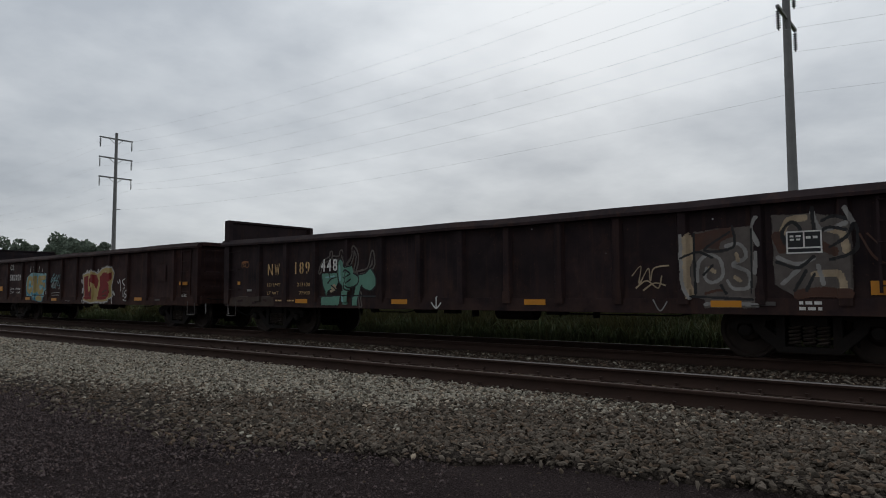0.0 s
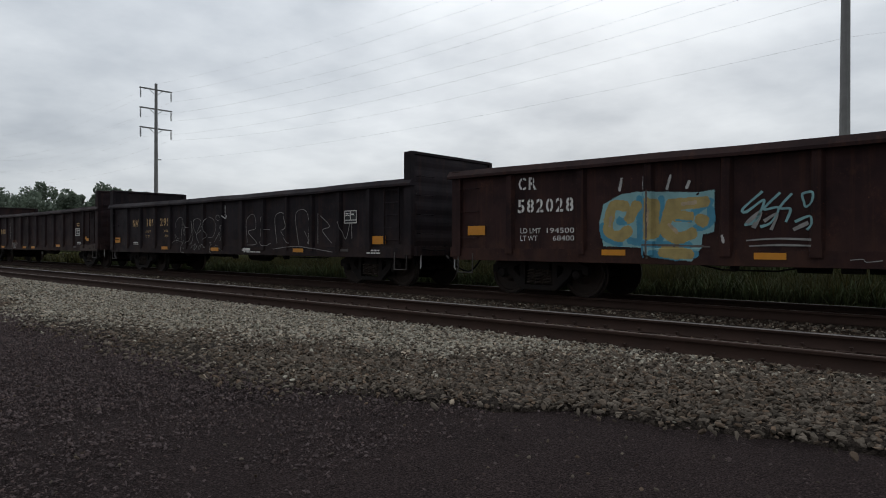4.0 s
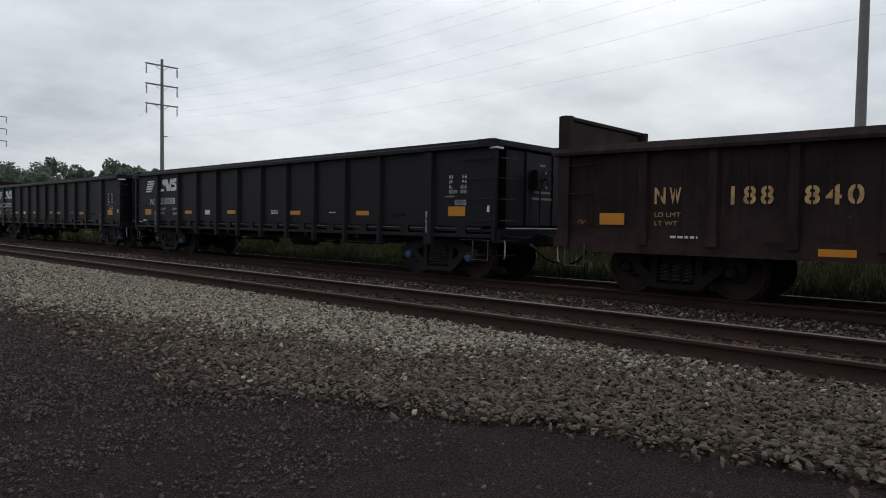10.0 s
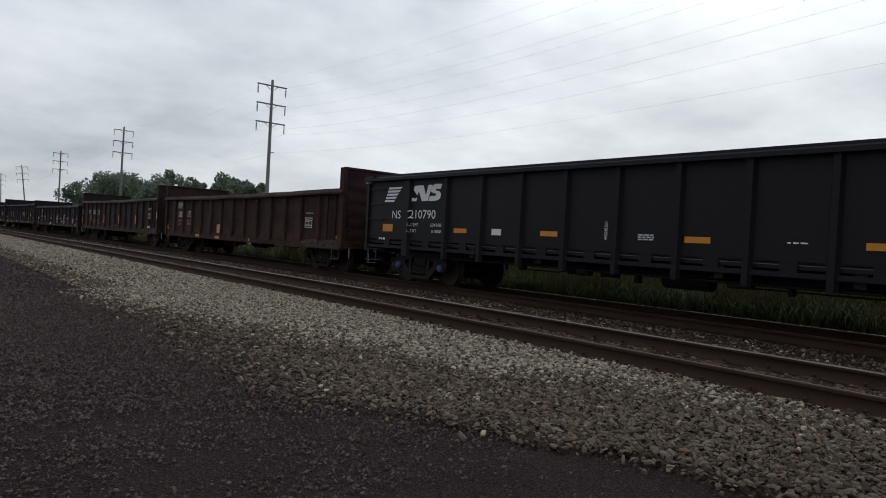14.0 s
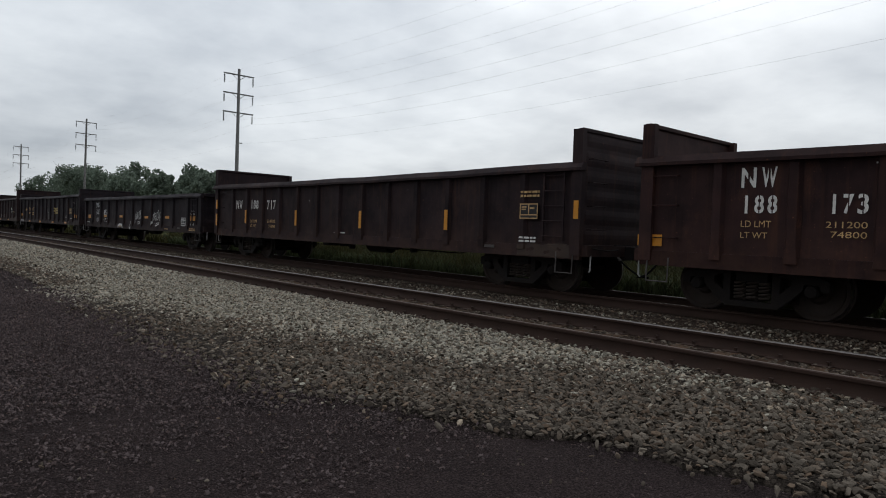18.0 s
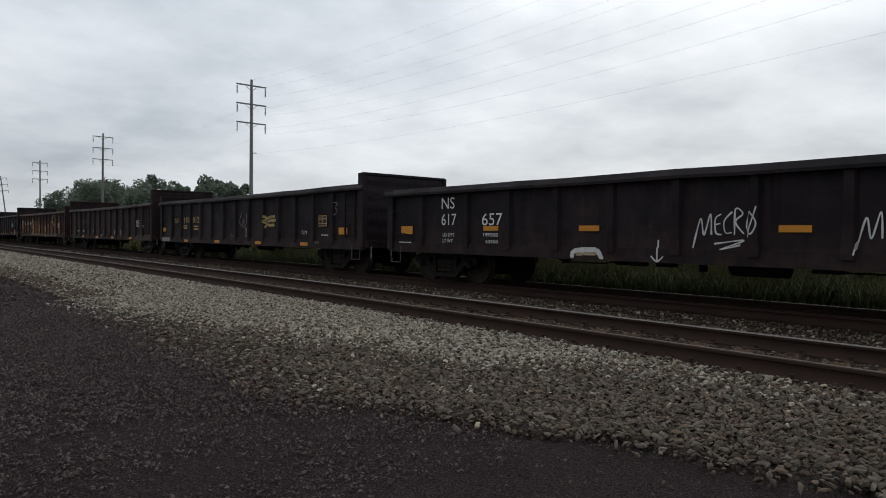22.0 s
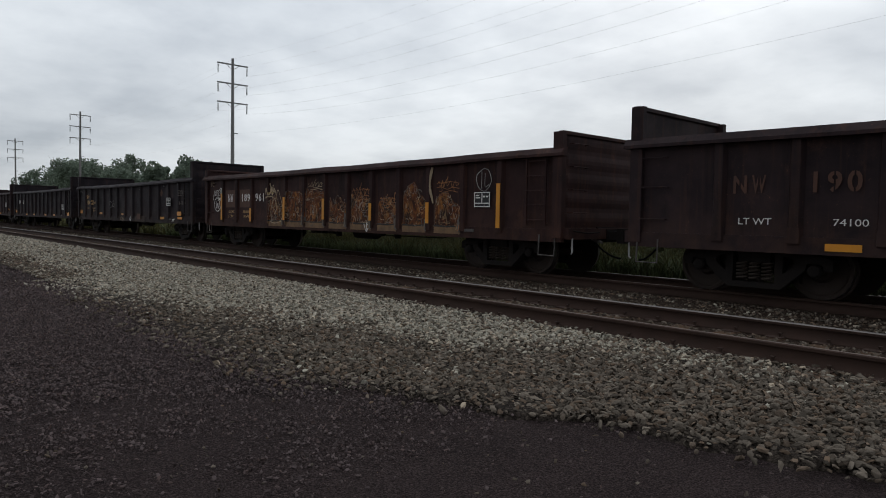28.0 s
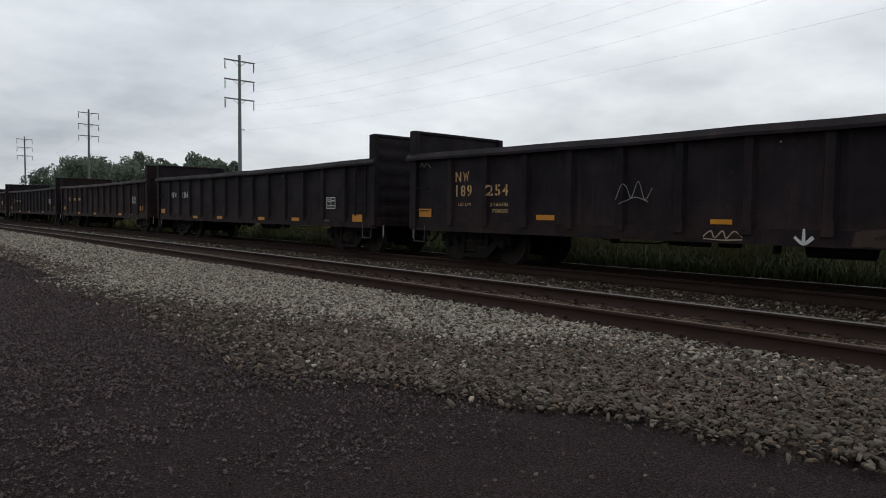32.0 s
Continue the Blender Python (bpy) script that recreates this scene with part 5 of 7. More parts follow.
sprayed(BB, ((spray_smoke, 0.075, PIECE), (spray_halo, 0.045, PIECE), (spray_cream, 0.006, PIECE), (spray_red, 0.022, RED), (spray_rust, 0.03, ("0.66,0.3 0.76,0.36 0.8,0.24 0.66,0.2", "0.3,0.2 0.34,0.4")), (spray_halo, 0.05, ("-0.03,0.66 -0.02,0.6", "0.01,0.4 0.0,0.32", "0.13,0.91 0.14,0.94", "0.2,0.9 0.21,0.92", "0.5,0.91 0.51,0.94", "0.98,0.3 1.02,0.24")), (spray_halo, 0.025, ("0.02,0.06 0.05,-0.06 0.1,0.0", "0.6,0.0 0.7,-0.04 0.76,0.02", "0.97,0.2 0.97,-0.04"))),
        0.38, 2.86, 0.77, 2.02, "red graffiti letters with cream outline")
BLUE = ("area 0.01,0.55 0.05,0.82 0.21,0.95 0.36,0.98 0.66,0.95 0.87,0.93 1,0.95 1,0.4 0.91,0.36 0.9,0.18 0.83,0 0.58,0.04 0.46,0.07 0.42,0.18 0.05,0.2",)
WAVES = ("0.3,0.28 0.45,0.24 0.6,0.22 0.8,0.22", "0.38,0.88 0.39,0.3", "0.57,0.86 0.56,0.3", "0.04,0.5 0.07,0.32 0.2,0.24", "0.84,0.66 0.97,0.8", "0.86,0.45 0.97,0.52 0.97,0.7", "0.2,0.56 0.28,0.56", "0.5,0.1 0.7,0.06 0.86,0.1")
GOLD = ("0.25,0.78 0.14,0.78 0.10,0.58 0.11,0.4 0.2,0.34 0.28,0.42", "0.29,0.6 0.35,0.78", "0.46,0.8 0.46,0.36", "0.51,0.8 0.51,0.38", "0.66,0.78 0.62,0.6 0.61,0.42 0.72,0.32 0.82,0.38", "0.66,0.78 0.92,0.8", "0.70,0.62 0.80,0.6", "0.89,0.56 0.91,0.54", "0.6,0.12 0.8,0.1")
sprayed(BB, ((spray_sky, 0.006, BLUE), (spray_blue, 0.062, WAVES), (spray_gold, 0.10, GOLD), (spray_tan, 0.03, ("0.12,0.62 0.11,0.5", "0.47,0.7 0.46,0.5", "0.64,0.5 0.7,0.4", "0.75,0.78 0.85,0.8")), (spray_blue, 0.018, ("0.2,0.62 0.26,0.54", "0.42,0.95 0.425,0.05", "0.7,0.56 0.82,0.54")), (spray_smoke, 0.016, ("0.42,0.22 0.96,0.2", "0.455,0.98 0.455,0.03")), (spray_halo, 0.02, ("0.2,1.02 0.22,1.2", "0.42,1.02 0.42,1.25", "0.62,1.0 0.65,1.2", "0.78,1.0 0.8,1.08", "1.07,0.34 1.08,0.26"))),
        -5.07, -2.95, 0.78, 2.02, "blue and yellow bubble graffiti letters")
ribbons(BB, ("0.28,1 0.0,0.62 0.05,0.55 0.3,0.8 0.18,0.35 0.02,0.25", "0.52,0.95 0.3,0.6 0.5,0.62 0.4,0.3 0.25,0.2", "0.68,0.92 0.52,0.62 0.66,0.58 0.6,0.3", "0.84,0.72 0.82,0.9 0.96,0.92 0.95,0.72 0.86,0.62 0.84,0.74", "0.72,0.3 0.92,0.42 0.95,0.25 0.88,0.12"), -2.5, -1.45, 1.2, 1.9, 0.05, spray_sky, "graffiti", "light blue sprayed curls")
ribbons(BB, ("0.05,0.35 0.25,0.6 0.15,0.25", "0.3,0.4 0.48,0.55 0.4,0.2", "0.7,0.2 0.9,0.35"), -2.5, -1.45, 1.15, 1.85, 0.07, spray_grey)
ribbons(BB, ("0,0.6 0.5,0.75 1,0.65", "0.05,0.1 0.5,0.2 1,0.15"), -2.45, -1.5, 1.02, 1.2, 0.04, spray_grey)
ribbons(BB, ("0,0.9 0.12,0.8 0.2,0.95 0.28,0.7 0.3,0.45", "0.7,1 0.45,0.9 0.55,0.75 0.75,0.65 0.5,0.55", "0.5,0.5 0.52,0.2", "0.6,0.2 0.72,0.55 0.8,0.2", "0.98,0.5 0.8,0.4 1,0.25 0.82,0.15", "0.6,0.08 0.95,0.05"), 3.12, 3.95, 0.82, 1.62, 0.045, spray_white, "graffiti", "white sprayed scrawl")
plate(BB, "paint_patch", 5.73, 6.35, 1.49, 2.03, paint_red, "faded square of older red paint")
letters(BB, "952C", 7.3, 7.62, 0.99, 1.08, stencil_white)
ribbons(BB, ("0,0.5 0.4,0.7 0.5,0.2 1,0.5",), -1.0, -0.6, 0.80, 0.88, 0.014, spray_grey)

# third car: tan stencils and thin white scrawl
stencil(C, "NW", -6.51, -6.04, 1.68, 1.95, stencil_tan), stencil(C, "189", -5.39, -4.72, 1.68, 1.96, stencil_tan), stencil(C, "295", -4.27, -3.54, 1.68, 1.96, stencil_tan)
for words, x0, x1, z0, z1 in (("LD LMT", -5.42, -5.00, 1.45, 1.53), ("213600", -3.98, -3.54, 1.46, 1.54), ("LT WT", -5.42, -5.06, 1.28, 1.36), ("72400", -3.90, -3.54, 1.28, 1.36)):
    letters(C, words, x0, x1, z0, z1, stencil_tan)
big_reflectors(C, (-8.14, 1.08), (7.08, 1.05))
reflectors(C, (-4.08, 0.84), (-0.65, 0.82), (3.82, 0.82))
data_panel(C, 6.01, 1.58)
ribbons(C, ("0.5,1 0.5,0", "0,0.25 0.5,0 1,0.25"), 0.06, 0.28, 1.84, 2.26, 0.035, spray_white, "chalk_arrow")
SCRAWL = ("0.077,0.680 0.073,0.804 0.111,0.924 0.161,0.968 0.191,0.940 0.198,0.819 0.178,0.289 0.236,0.364 0.248,0.483 0.223,0.603 0.236,0.612 0.285,0.460 0.285,0.554 0.248,0.840 0.285,0.695 0.313,0.671", "0.000,0.264 0.060,0.332 0.161,0.313", "0.094,0.285 0.051,0.506 0.111,0.384 0.141,0.385", "0.294,0.249 0.359,0.461 0.375,0.646 0.362,0.854 0.399,0.462 0.375,0.277 0.326,0.228", "0.399,0.714 0.463,0.485", "0.415,0.736 0.407,0.851 0.455,0.906 0.519,0.886 0.545,0.796 0.463,0.485 0.503,0.262", "0.463,0.485 0.534,0.588 0.597,0.705", "0.651,0.918 0.620,0.856 0.609,0.683 0.620,0.552 0.646,0.465 0.605,0.355",
          "0.682,0.937 0.750,0.888 0.798,0.759 0.795,0.592 0.750,0.424 0.674,0.401", "0.802,0.925 0.817,0.974 0.854,0.953 0.866,0.858 0.840,0.827 0.802,0.884 0.802,0.925", "0.780,0.299 0.854,0.509 0.921,0.712 0.891,0.427 0.877,0.325 0.906,0.326 0.925,0.428", "0.248,0.008 0.194,0.026 0.186,0.169 0.211,0.267 0.244,0.198 0.248,0.079", "0.375,0.116 0.407,0.187 0.447,0.236 0.436,0.076 0.495,0.194 0.479,0.171", "0.534,0.220 0.523,0.085 0.597,0.224 0.628,0.139", "0.689,0.252 0.720,0.275 0.712,0.040 0.735,0.022", "0.802,0.217 0.788,0.091 0.840,0.199 0.832,0.095 0.869,0.119 0.891,0.142 0.921,0.063")
ribbons(C, SCRAWL, -3.35, 0.33, 0.74, 2.0, 0.020, spray_grey, "graffiti", "thin pale scrawled graffiti lines")
ribbons(C, ("0.03,0.2 0.02,0.8 0.1,0.95 0.12,0.6 0.04,0.5 0.13,0.2 0.03,0.15", "0.2,0.9 0.17,0.5 0.2,0.15 0.28,0.2", "0.22,0.55 0.27,0.55", "0.34,0.2 0.32,0.85 0.4,0.95 0.44,0.6 0.38,0.5 0.46,0.2", "0.55,0.15 0.52,0.9 0.62,0.95 0.66,0.2 0.6,0.5", "0.72,0.9 0.72,0.2", "0.74,0.85 0.82,0.6 0.76,0.5 0.84,0.2", "0.9,0.7 0.95,0.3 0.99,0.7 1,0.3", "0.3,0.05 0.55,0.12 0.85,0.0"), 1.3, 6.3, 0.84, 1.98, 0.022, spray_grey, "graffiti", "thin pale outlined graffiti letters")
bars(C, -6.4, -5.9, 1.0, 1.12, 2, stencil_white), bars(C, 6.9, 7.4, 0.80, 0.93, 2, stencil_white), bars(C, 1.3, 2.2, 0.78, 0.84, 1, stencil_white)
plate(C, "bare_patch", 1.2, 1.65, 0.84, 0.92, stencil_white, "chipped pale patch")

# fourth car
stencil(D, "NW", -6.70, -6.25, 1.55, 1.82, stencil_tan), stencil(D, "188", -5.53, -4.85, 1.53, 1.81, stencil_tan), stencil(D, "840", -4.44, -3.70, 1.52, 1.80, stencil_tan)
letters(D, "LD LMT", -6.69, -6.25, 1.34, 1.41, stencil_tan), letters(D, "LT WT", -6.69, -6.3, 1.20, 1.27, stencil_tan)
big_reflectors(D, (-7.71, 1.20)), reflectors(D, (-4.23, 0.79), (-0.76, 0.79), (0.51, 0.79), (3.87, 0.88))
plate(D, "reflector", 7.30, 7.69, 1.15, 1.27, reflector, "torn orange reflective strip"), plate(D, "reflector", 7.18, 7.34, 1.22, 1.34, reflector)
data_panel(D, 6.12, 1.38)
bars(D, 6.25, 6.6, 1.78, 1.95, 2, stencil_tan), bars(D, 6.3, 6.7, 0.99, 1.12, 2, stencil_white), bars(D, -6.4, -5.95, 0.98, 1.05, 1, stencil_white)
sprayed(D, ((spray_rust, 0.11, ("0.1,0.5 0.5,0.8 0.9,0.5", "0.2,0.2 0.8,0.25")), (spray_grey, 0.02, ("0,0.2 0.3,0.7 0.4,0.2 0.7,0.7 0.8,0.2 1,0.6", "0.1,0.05 0.9,0.05"))), -2.35, -1.75, 0.80, 1.2, "small faded rust and grey tag")
ribbons(D, ("0.5,1 0.3,0.6 0.6,0.4 0.4,0", "0.7,0.8 0.8,0.3"), -3.0, -2.75, 1.2, 2.1, 0.03, spray_grey)

# the two newer black cars share one lettering scheme
for k, number in ((E, "210788"), (F, "210790")):
    letters(k, "NS", -7.30, -6.91, 1.70, 1.92, fresh_white), letters(k, number, -6.50, -5.42, 1.71, 1.93, fresh_white)
    for words, x0, x1, z0, z1 in (("LD LMT", -6.50, -6.12, 1.51, 1.59), ("224100", -5.62, -5.17, 1.51, 1.59), ("LT WT", -6.50, -6.20, 1.35, 1.43), ("61900" if k == E else "61800", -5.55, -5.17, 1.35, 1.43)):
        letters(k, words, x0, x1, z0, z1, fresh_white)
    bm = B()
    for i in range(5):
        z = 2.15 + 0.086 * i
        vs = [bm.verts.new(p) for p in ((-7.70 + 0.04 * i, SIDE_Y - 0.012, z), (-7.28 + 0.075 * i, SIDE_Y - 0.012, z), (-7.20 + 0.080 * i, SIDE_Y - 0.012, z + 0.056), (-7.675 + 0.04 * i, SIDE_Y - 0.012, z + 0.056))]
        bm.faces.new(vs)
    part("stripe_mark", bm, fresh_white, CARS[k], "white slanted stripe mark")
    # the bold monogram, as plain slanted blocks
    for outline in (((-6.35, 2.56), (-5.98, 2.57), (-5.86, 2.31), (-5.77, 2.57), (-5.61, 2.57), (-5.77, 2.16), (-6.02, 2.16), (-6.16, 2.42), (-6.22, 2.31), (-6.30, 2.38), (-6.39, 2.46)),
                    ((-6.52, 2.16), (-6.25, 2.16), (-6.22, 2.26), (-6.31, 2.23), (-6.43, 2.26)),
                    ((-5.22, 2.58), (-5.49, 2.59), (-5.63, 2.52), (-5.66, 2.41), (-5.57, 2.36), (-5.44, 2.34), (-5.45, 2.29), (-5.69, 2.28), (-5.74, 2.16), (-5.44, 2.16), (-5.28, 2.21), (-5.24, 2.33), (-5.32, 2.40), (-5.45, 2.42), (-5.46, 2.46), (-5.27, 2.46))):
        bm = B()
        bm.faces.new([bm.verts.new((a, SIDE_Y - 0.012, z)) for a, z in outline])
        part("monogram_block", bm, fresh_white, CARS[k], "bold white slanted block mark")
    big_reflectors(k, (-7.72, 1.35), (7.20, 1.34)), reflectors(k, (-4.68, 1.38), (-1.87, 1.38), (1.40, 1.36), (4.17, 1.35))
    plate(k, "paper_label", -3.35, -3.05, 1.36, 1.50, fresh_white, "white printed label"), bars(k, -3.32, -3.08, 1.4, 1.47, 2, plate_dark)
    letters(k, "JACK-LIFT HERE", -6.78, -6.71, 0.99, 1.46, fresh_white, True), letters(k, "JACK-LIFT HERE", 6.60, 6.67, 0.98, 1.44, fresh_white, True)
    bars(k, 0.47, 0.80, 1.37, 1.49, 3, fresh_white), bars(k, 3.1, 3.4, 1.40, 1.44, 1, fresh_white), plate(k, "tack_board", 5.45, 5.85, 1.34, 1.41, under_steel)
    letters(k, "RELEASE ROD", -0.24, -0.17, 1.42, 1.70, fresh_white, True)
    plate(k, "white_strip", -0.22, -0.19, 1.36, 1.41, fresh_white)
    for i, (a, b) in enumerate((("IH", "5-6"), ("IW", "9-6"), ("IL", "52-6"), ("CU FT", "2743"))):
        z = 2.13 - 0.105 * i
        letters(k, a, 7.22, 7.22 + 0.045 * len(a), z, z + 0.07, fresh_white), letters(k, b, 7.70 - 0.042 * len(b), 7.70, z, z + 0.07, fresh_white)
    letters(k, "7/16 ADJ BLK", 7.08, 7.36, 1.73, 1.77, fresh_white), letters(k, "G122", 7.38, 7.70, 1.57, 1.68, fresh_white)
    plate(k, "white_tag", 8.30, 8.36, 1.42, 1.55, fresh_white, y=-1.53)
    bars(k, -7.9, -7.6, 1.1, 1.2, 1, fresh_white)
    bm = B()
    for z, w in ((2.45, 0.1), (2.30, 0.16), (2.12, 0.14), (1.98, 0.2), (1.86, 0.3), (1.72, 0.4)):
        box(bm, TRAIN[k][4] - 0.10, TRAIN[k][4] - 0.096, 0.30 - w, 0.30 + w, z, z + 0.05)
    part("small_print", bm, spray_grey, CARS[k])["kind"] = "stuff"

# seventh car
stencil(G, "NW", -6.48, -5.94, 2.02, 2.33, stencil_white), stencil(G, "188", -6.46, -5.92, 1.62, 1.90, stencil_white), stencil(G, "173", -5.21, -4.71, 1.62, 1.90, stencil_white)
for words, x0, x1, z0, z1 in (("LD LMT", -6.46, -6.0, 1.41, 1.51), ("211200", -5.24, -4.71, 1.42, 1.51), ("LT WT", -6.46, -6.05, 1.24, 1.33), ("74800", -5.17, -4.71, 1.28, 1.37)):
    letters(G, words, x0, x1, z0, z1, stencil_tan)
big_reflectors(G, (-8.28, 1.05)), reflectors(G, (-3.95, 0.78), (-1.64, 0.76)), plate(G, "reflector", 1.63, 1.76, 0.76, 0.87, reflector)
plate(G, "reflector", 8.02, 8.30, 1.05, 1.15, reflector, "torn orange reflective patch")
data_panel(G, 6.05, 1.36)
plate(G, "paint_patch", -1.35, -1.05, 1.0, 1.35, stencil_tan, "pale patch of bare primer"), bars(G, 6.05, 6.6, 1.82, 1.86, 1, stencil_white)

# eighth car: upright reflectors on the posts
stencil(H, "NW", -6.55, -6.08, 1.70, 2.0, stencil_white), stencil(H, "188", -5.40, -4.84, 1.69, 2.0, stencil_white), stencil(H, "717", -4.20, -3.62, 1.68, 1.98, stencil_white)
for words, x0, x1, z0, z1 in (("LD LMT", -5.40, -4.9, 1.23, 1.33), ("214700", -4.20, -3.62, 1.24, 1.34), ("LT WT", -5.40, -4.98, 1.08, 1.17), ("71300", -4.08, -3.62, 1.08, 1.17)):
    letters(H, words, x0, x1, z0, z1, stencil_tan)
upright_reflectors(H, (-8.25, 1.70, 0.33), (-8.25, 1.08, 0.43), (-5.80, 1.2, 0.46), (-2.3, 1.18, 0.47), (1.10, 1.17, 0.47), (4.60, 1.2, 0.47), (8.35, 1.5, 0.35))
data_panel(H, 7.05 - 0.1, 1.49, 0.48, 0.31, stencil_tan)
bars(H, 6.95, 7.45, 1.92, 2.08, 2, stencil_tan), bars(H, 6.95, 7.4, 1.0, 1.14, 2, stencil_white), bars(H, -0.2, 0.4, 1.0, 1.05, 1, stencil_white)

# ninth car: white tags
letters(I, "NS", -6.29, -5.82, 1.79, 2.06, fresh_white), letters(I, "617", -6.29, -5.76, 1.40, 1.67, fresh_white), letters(I, "657", -4.88, -4.24, 1.39, 1.66, fresh_white)
for words, x0, x1, z0, z1 in (("LD LMT", -6.24, -5.82, 1.13, 1.21), ("199300", -4.83, -4.37, 1.14, 1.22), ("LT WT", -6.24, -5.88, 0.99, 1.07), ("63700", -4.76, -4.37, 0.99, 1.06), ("GP 41", 7.27, 7.63, 1.03, 1.13), ("IL", 7.27, 7.35, 1.57, 1.63), ("52-6", 7.48, 7.64, 1.57, 1.63), ("CU FT 1995", 7.27, 7.70, 1.46, 1.53)):
    letters(I, words, x0, x1, z0, z1, fresh_white)
big_reflectors(I, (-7.90, 1.18), (7.27, 1.22)), reflectors(I, (-4.83, 1.27), (-2.15, 1.27), (1.74, 1.26), (4.40, 1.28))
data_panel(I, 6.28, 1.0)
TAG = ("0,0.1 0.12,0.75 0.18,0.4 0.28,0.85 0.3,0.4", "0.45,0.85 0.36,0.75 0.37,0.45 0.46,0.4", "0.36,0.62 0.44,0.65", "0.62,0.9 0.5,0.7 0.52,0.45 0.62,0.45", "0.66,0.4 0.67,0.95 0.78,0.85 0.67,0.68 0.8,0.42", "0.9,0.9 0.84,0.6 0.92,0.42 1,0.65 0.9,0.9", "0.86,0.35 1,1", "0.35,0.2 0.8,0.28 0.45,0.08 0.75,0.18")
ribbons(I, TAG, 0.35, 1.42, 0.92, 1.66, 0.035, spray_white, "graffiti", "white sprayed tag"), ribbons(I, TAG, 2.78, 3.88, 0.86, 1.66, 0.035, spray_white, "graffiti", "white sprayed tag")
ribbons(I, ("0.5,1 0.5,0", "0,0.25 0.5,0 1,0.25"), -0.54, -0.30, 0.74, 1.12, 0.04, spray_white, "chalk_arrow")
sprayed(I, ((spray_white, 0.05, ("0,0.2 0.1,0.8 0.8,0.9 1,0.1",)), (spray_tan, 0.03, ("0.15,0.4 0.8,0.5",))), -2.28, -1.6, 0.76, 0.92, "white sprayed patch", margin=0.1)
bars(I, -7.95, -7.45, 0.95, 0.99, 1, stencil_white), bars(I, 7.2, 7.8, 0.80, 0.92, 2, stencil_tan), bars(I, 4.4, 4.9, 0.80, 0.86, 1, stencil_tan)

# tenth car
stencil(J, "NW", -6.55, -6.06, 1.56, 1.80, stencil_tan), stencil(J, "190", -5.40, -4.76, 1.56, 1.83, stencil_tan), stencil(J, "012", -4.30, -3.62, 1.56, 1.83, stencil_tan)
bars(J, -5.4, -5.0, 1.3, 1.5, 2, stencil_tan), bars(J, -4.2, -3.7, 1.25, 1.48, 2, stencil_tan)
big_reflectors(J, (-8.2, 1.17), (7.3, 1.15)), reflectors(J, (-5.27, 0.75), (-1.85, 0.76), (1.74, 0.77), (5.05, 0.78))
plate(J, "repair_patch", -8.2, -7.1, 0.75, 0.92, spray_grey, "grey repair plate")
data_panel(J, 6.15, 1.39, mat=stencil_tan)
sprayed(J, ((spray_gold, 0.045, ("0,0.5 0.4,0.8 0.9,0.9", "0,0.5 0.5,0.55 1,0.6", "0,0.5 0.4,0.2 0.85,0.2", "0.05,0.9 0.3,0.7", "0.1,0.05 0.3,0.35")), (spray_rust, 0.02, ("0.1,0.5 0.5,0.7 0.8,0.75", "0.2,0.4 0.6,0.35 0.9,0.4"))), 2.4, 3.25, 1.36, 1.78, "small yellow flame-like tag", margin=0.12)
ribbons(J, ("0.2,1 0,0.5 0.2,0.2", "0.3,0.1 0.5,0.6 0.6,0.1 0.9,0.6", "0.8,1 0.95,0.3"), 0.35, 1.05, 1.28, 1.9, 0.03, spray_grey)
ribbons(J, ("0,1 0.5,0.5 1,1", "0.5,0.5 0.5,0"), -0.3, -0.05, 0.95, 1.1, 0.025, spray_tan), ribbons(J, ("0,1 0.8,0.9 0.3,0.55 0.8,0.4 0.1,0",), 7.05, 7.25, 1.72, 2.1, 0.02, spray_grey)
bars(J, 6.3, 6.7, 1.1, 1.15, 1, stencil_white), plate(J, "white_strip", 1.05, 1.12, 1.0, 1.35, spray_grey)

# eleventh car: faded
stencil(K, "NW", -6.60, -6.10, 1.62, 1.90, spray_rust), stencil(K, "190", -5.50, -4.80, 1.62, 1.92, spray_rust), stencil(K, "034", -4.40, -3.70, 1.62, 1.92, spray_rust)
letters(K, "LT WT", -6.5, -6.0, 1.14, 1.24, stencil_white), letters(K, "74100", -5.15, -4.7, 1.14, 1.24, stencil_white)
reflectors(K, (-5.23, 0.78), (-1.85, 0.77), (1.46, 0.77), (4.82, 0.78))
data_panel(K, 6.02, 1.42, 0.46, 0.34, stencil_white)
ribbons(K, ("0,1 0.3,0 1,0.8 0.4,0.6",), -0.75, -0.45, 0.84, 1.0, 0.06, spray_tan)
for x in (-2.34, -0.02, 2.32, 3.5):
    plate(K, "primer_patch", x - 0.05, x + 0.05, 0.98, 1.25, spray_grey, "pale primer on a post foot")

# twelfth car: long mural in rust, orange and white
stencil(L, "NW", -6.55, -6.15, 1.60, 1.87, stencil_white), stencil(L, "189", -5.48, -4.82, 1.61, 1.87, stencil_white), stencil(L, "961", -4.40, -3.74, 1.61, 1.87, stencil_white)
for words, x0, x1, z0, z1 in (("LD LMT", -6.5, -6.05, 1.2, 1.29), ("222600", -5.36, -4.80, 1.21, 1.29), ("LT WT", -6.5, -6.1, 1.04, 1.13), ("63600", -5.28, -4.80, 1.05, 1.13)):
    letters(L, words, x0, x1, z0, z1, stencil_tan)
plate(L, "paint_patch", -6.75, -5.92, 1.40, 2.02, spray_rust, "square of rust-brown paint", y=SIDE_Y - 0.004)
plate(L, "paint_patch", -5.6, -4.75, 1.40, 2.02, spray_rust, "square of rust-brown paint", y=SIDE_Y - 0.004)
random.seed(12)
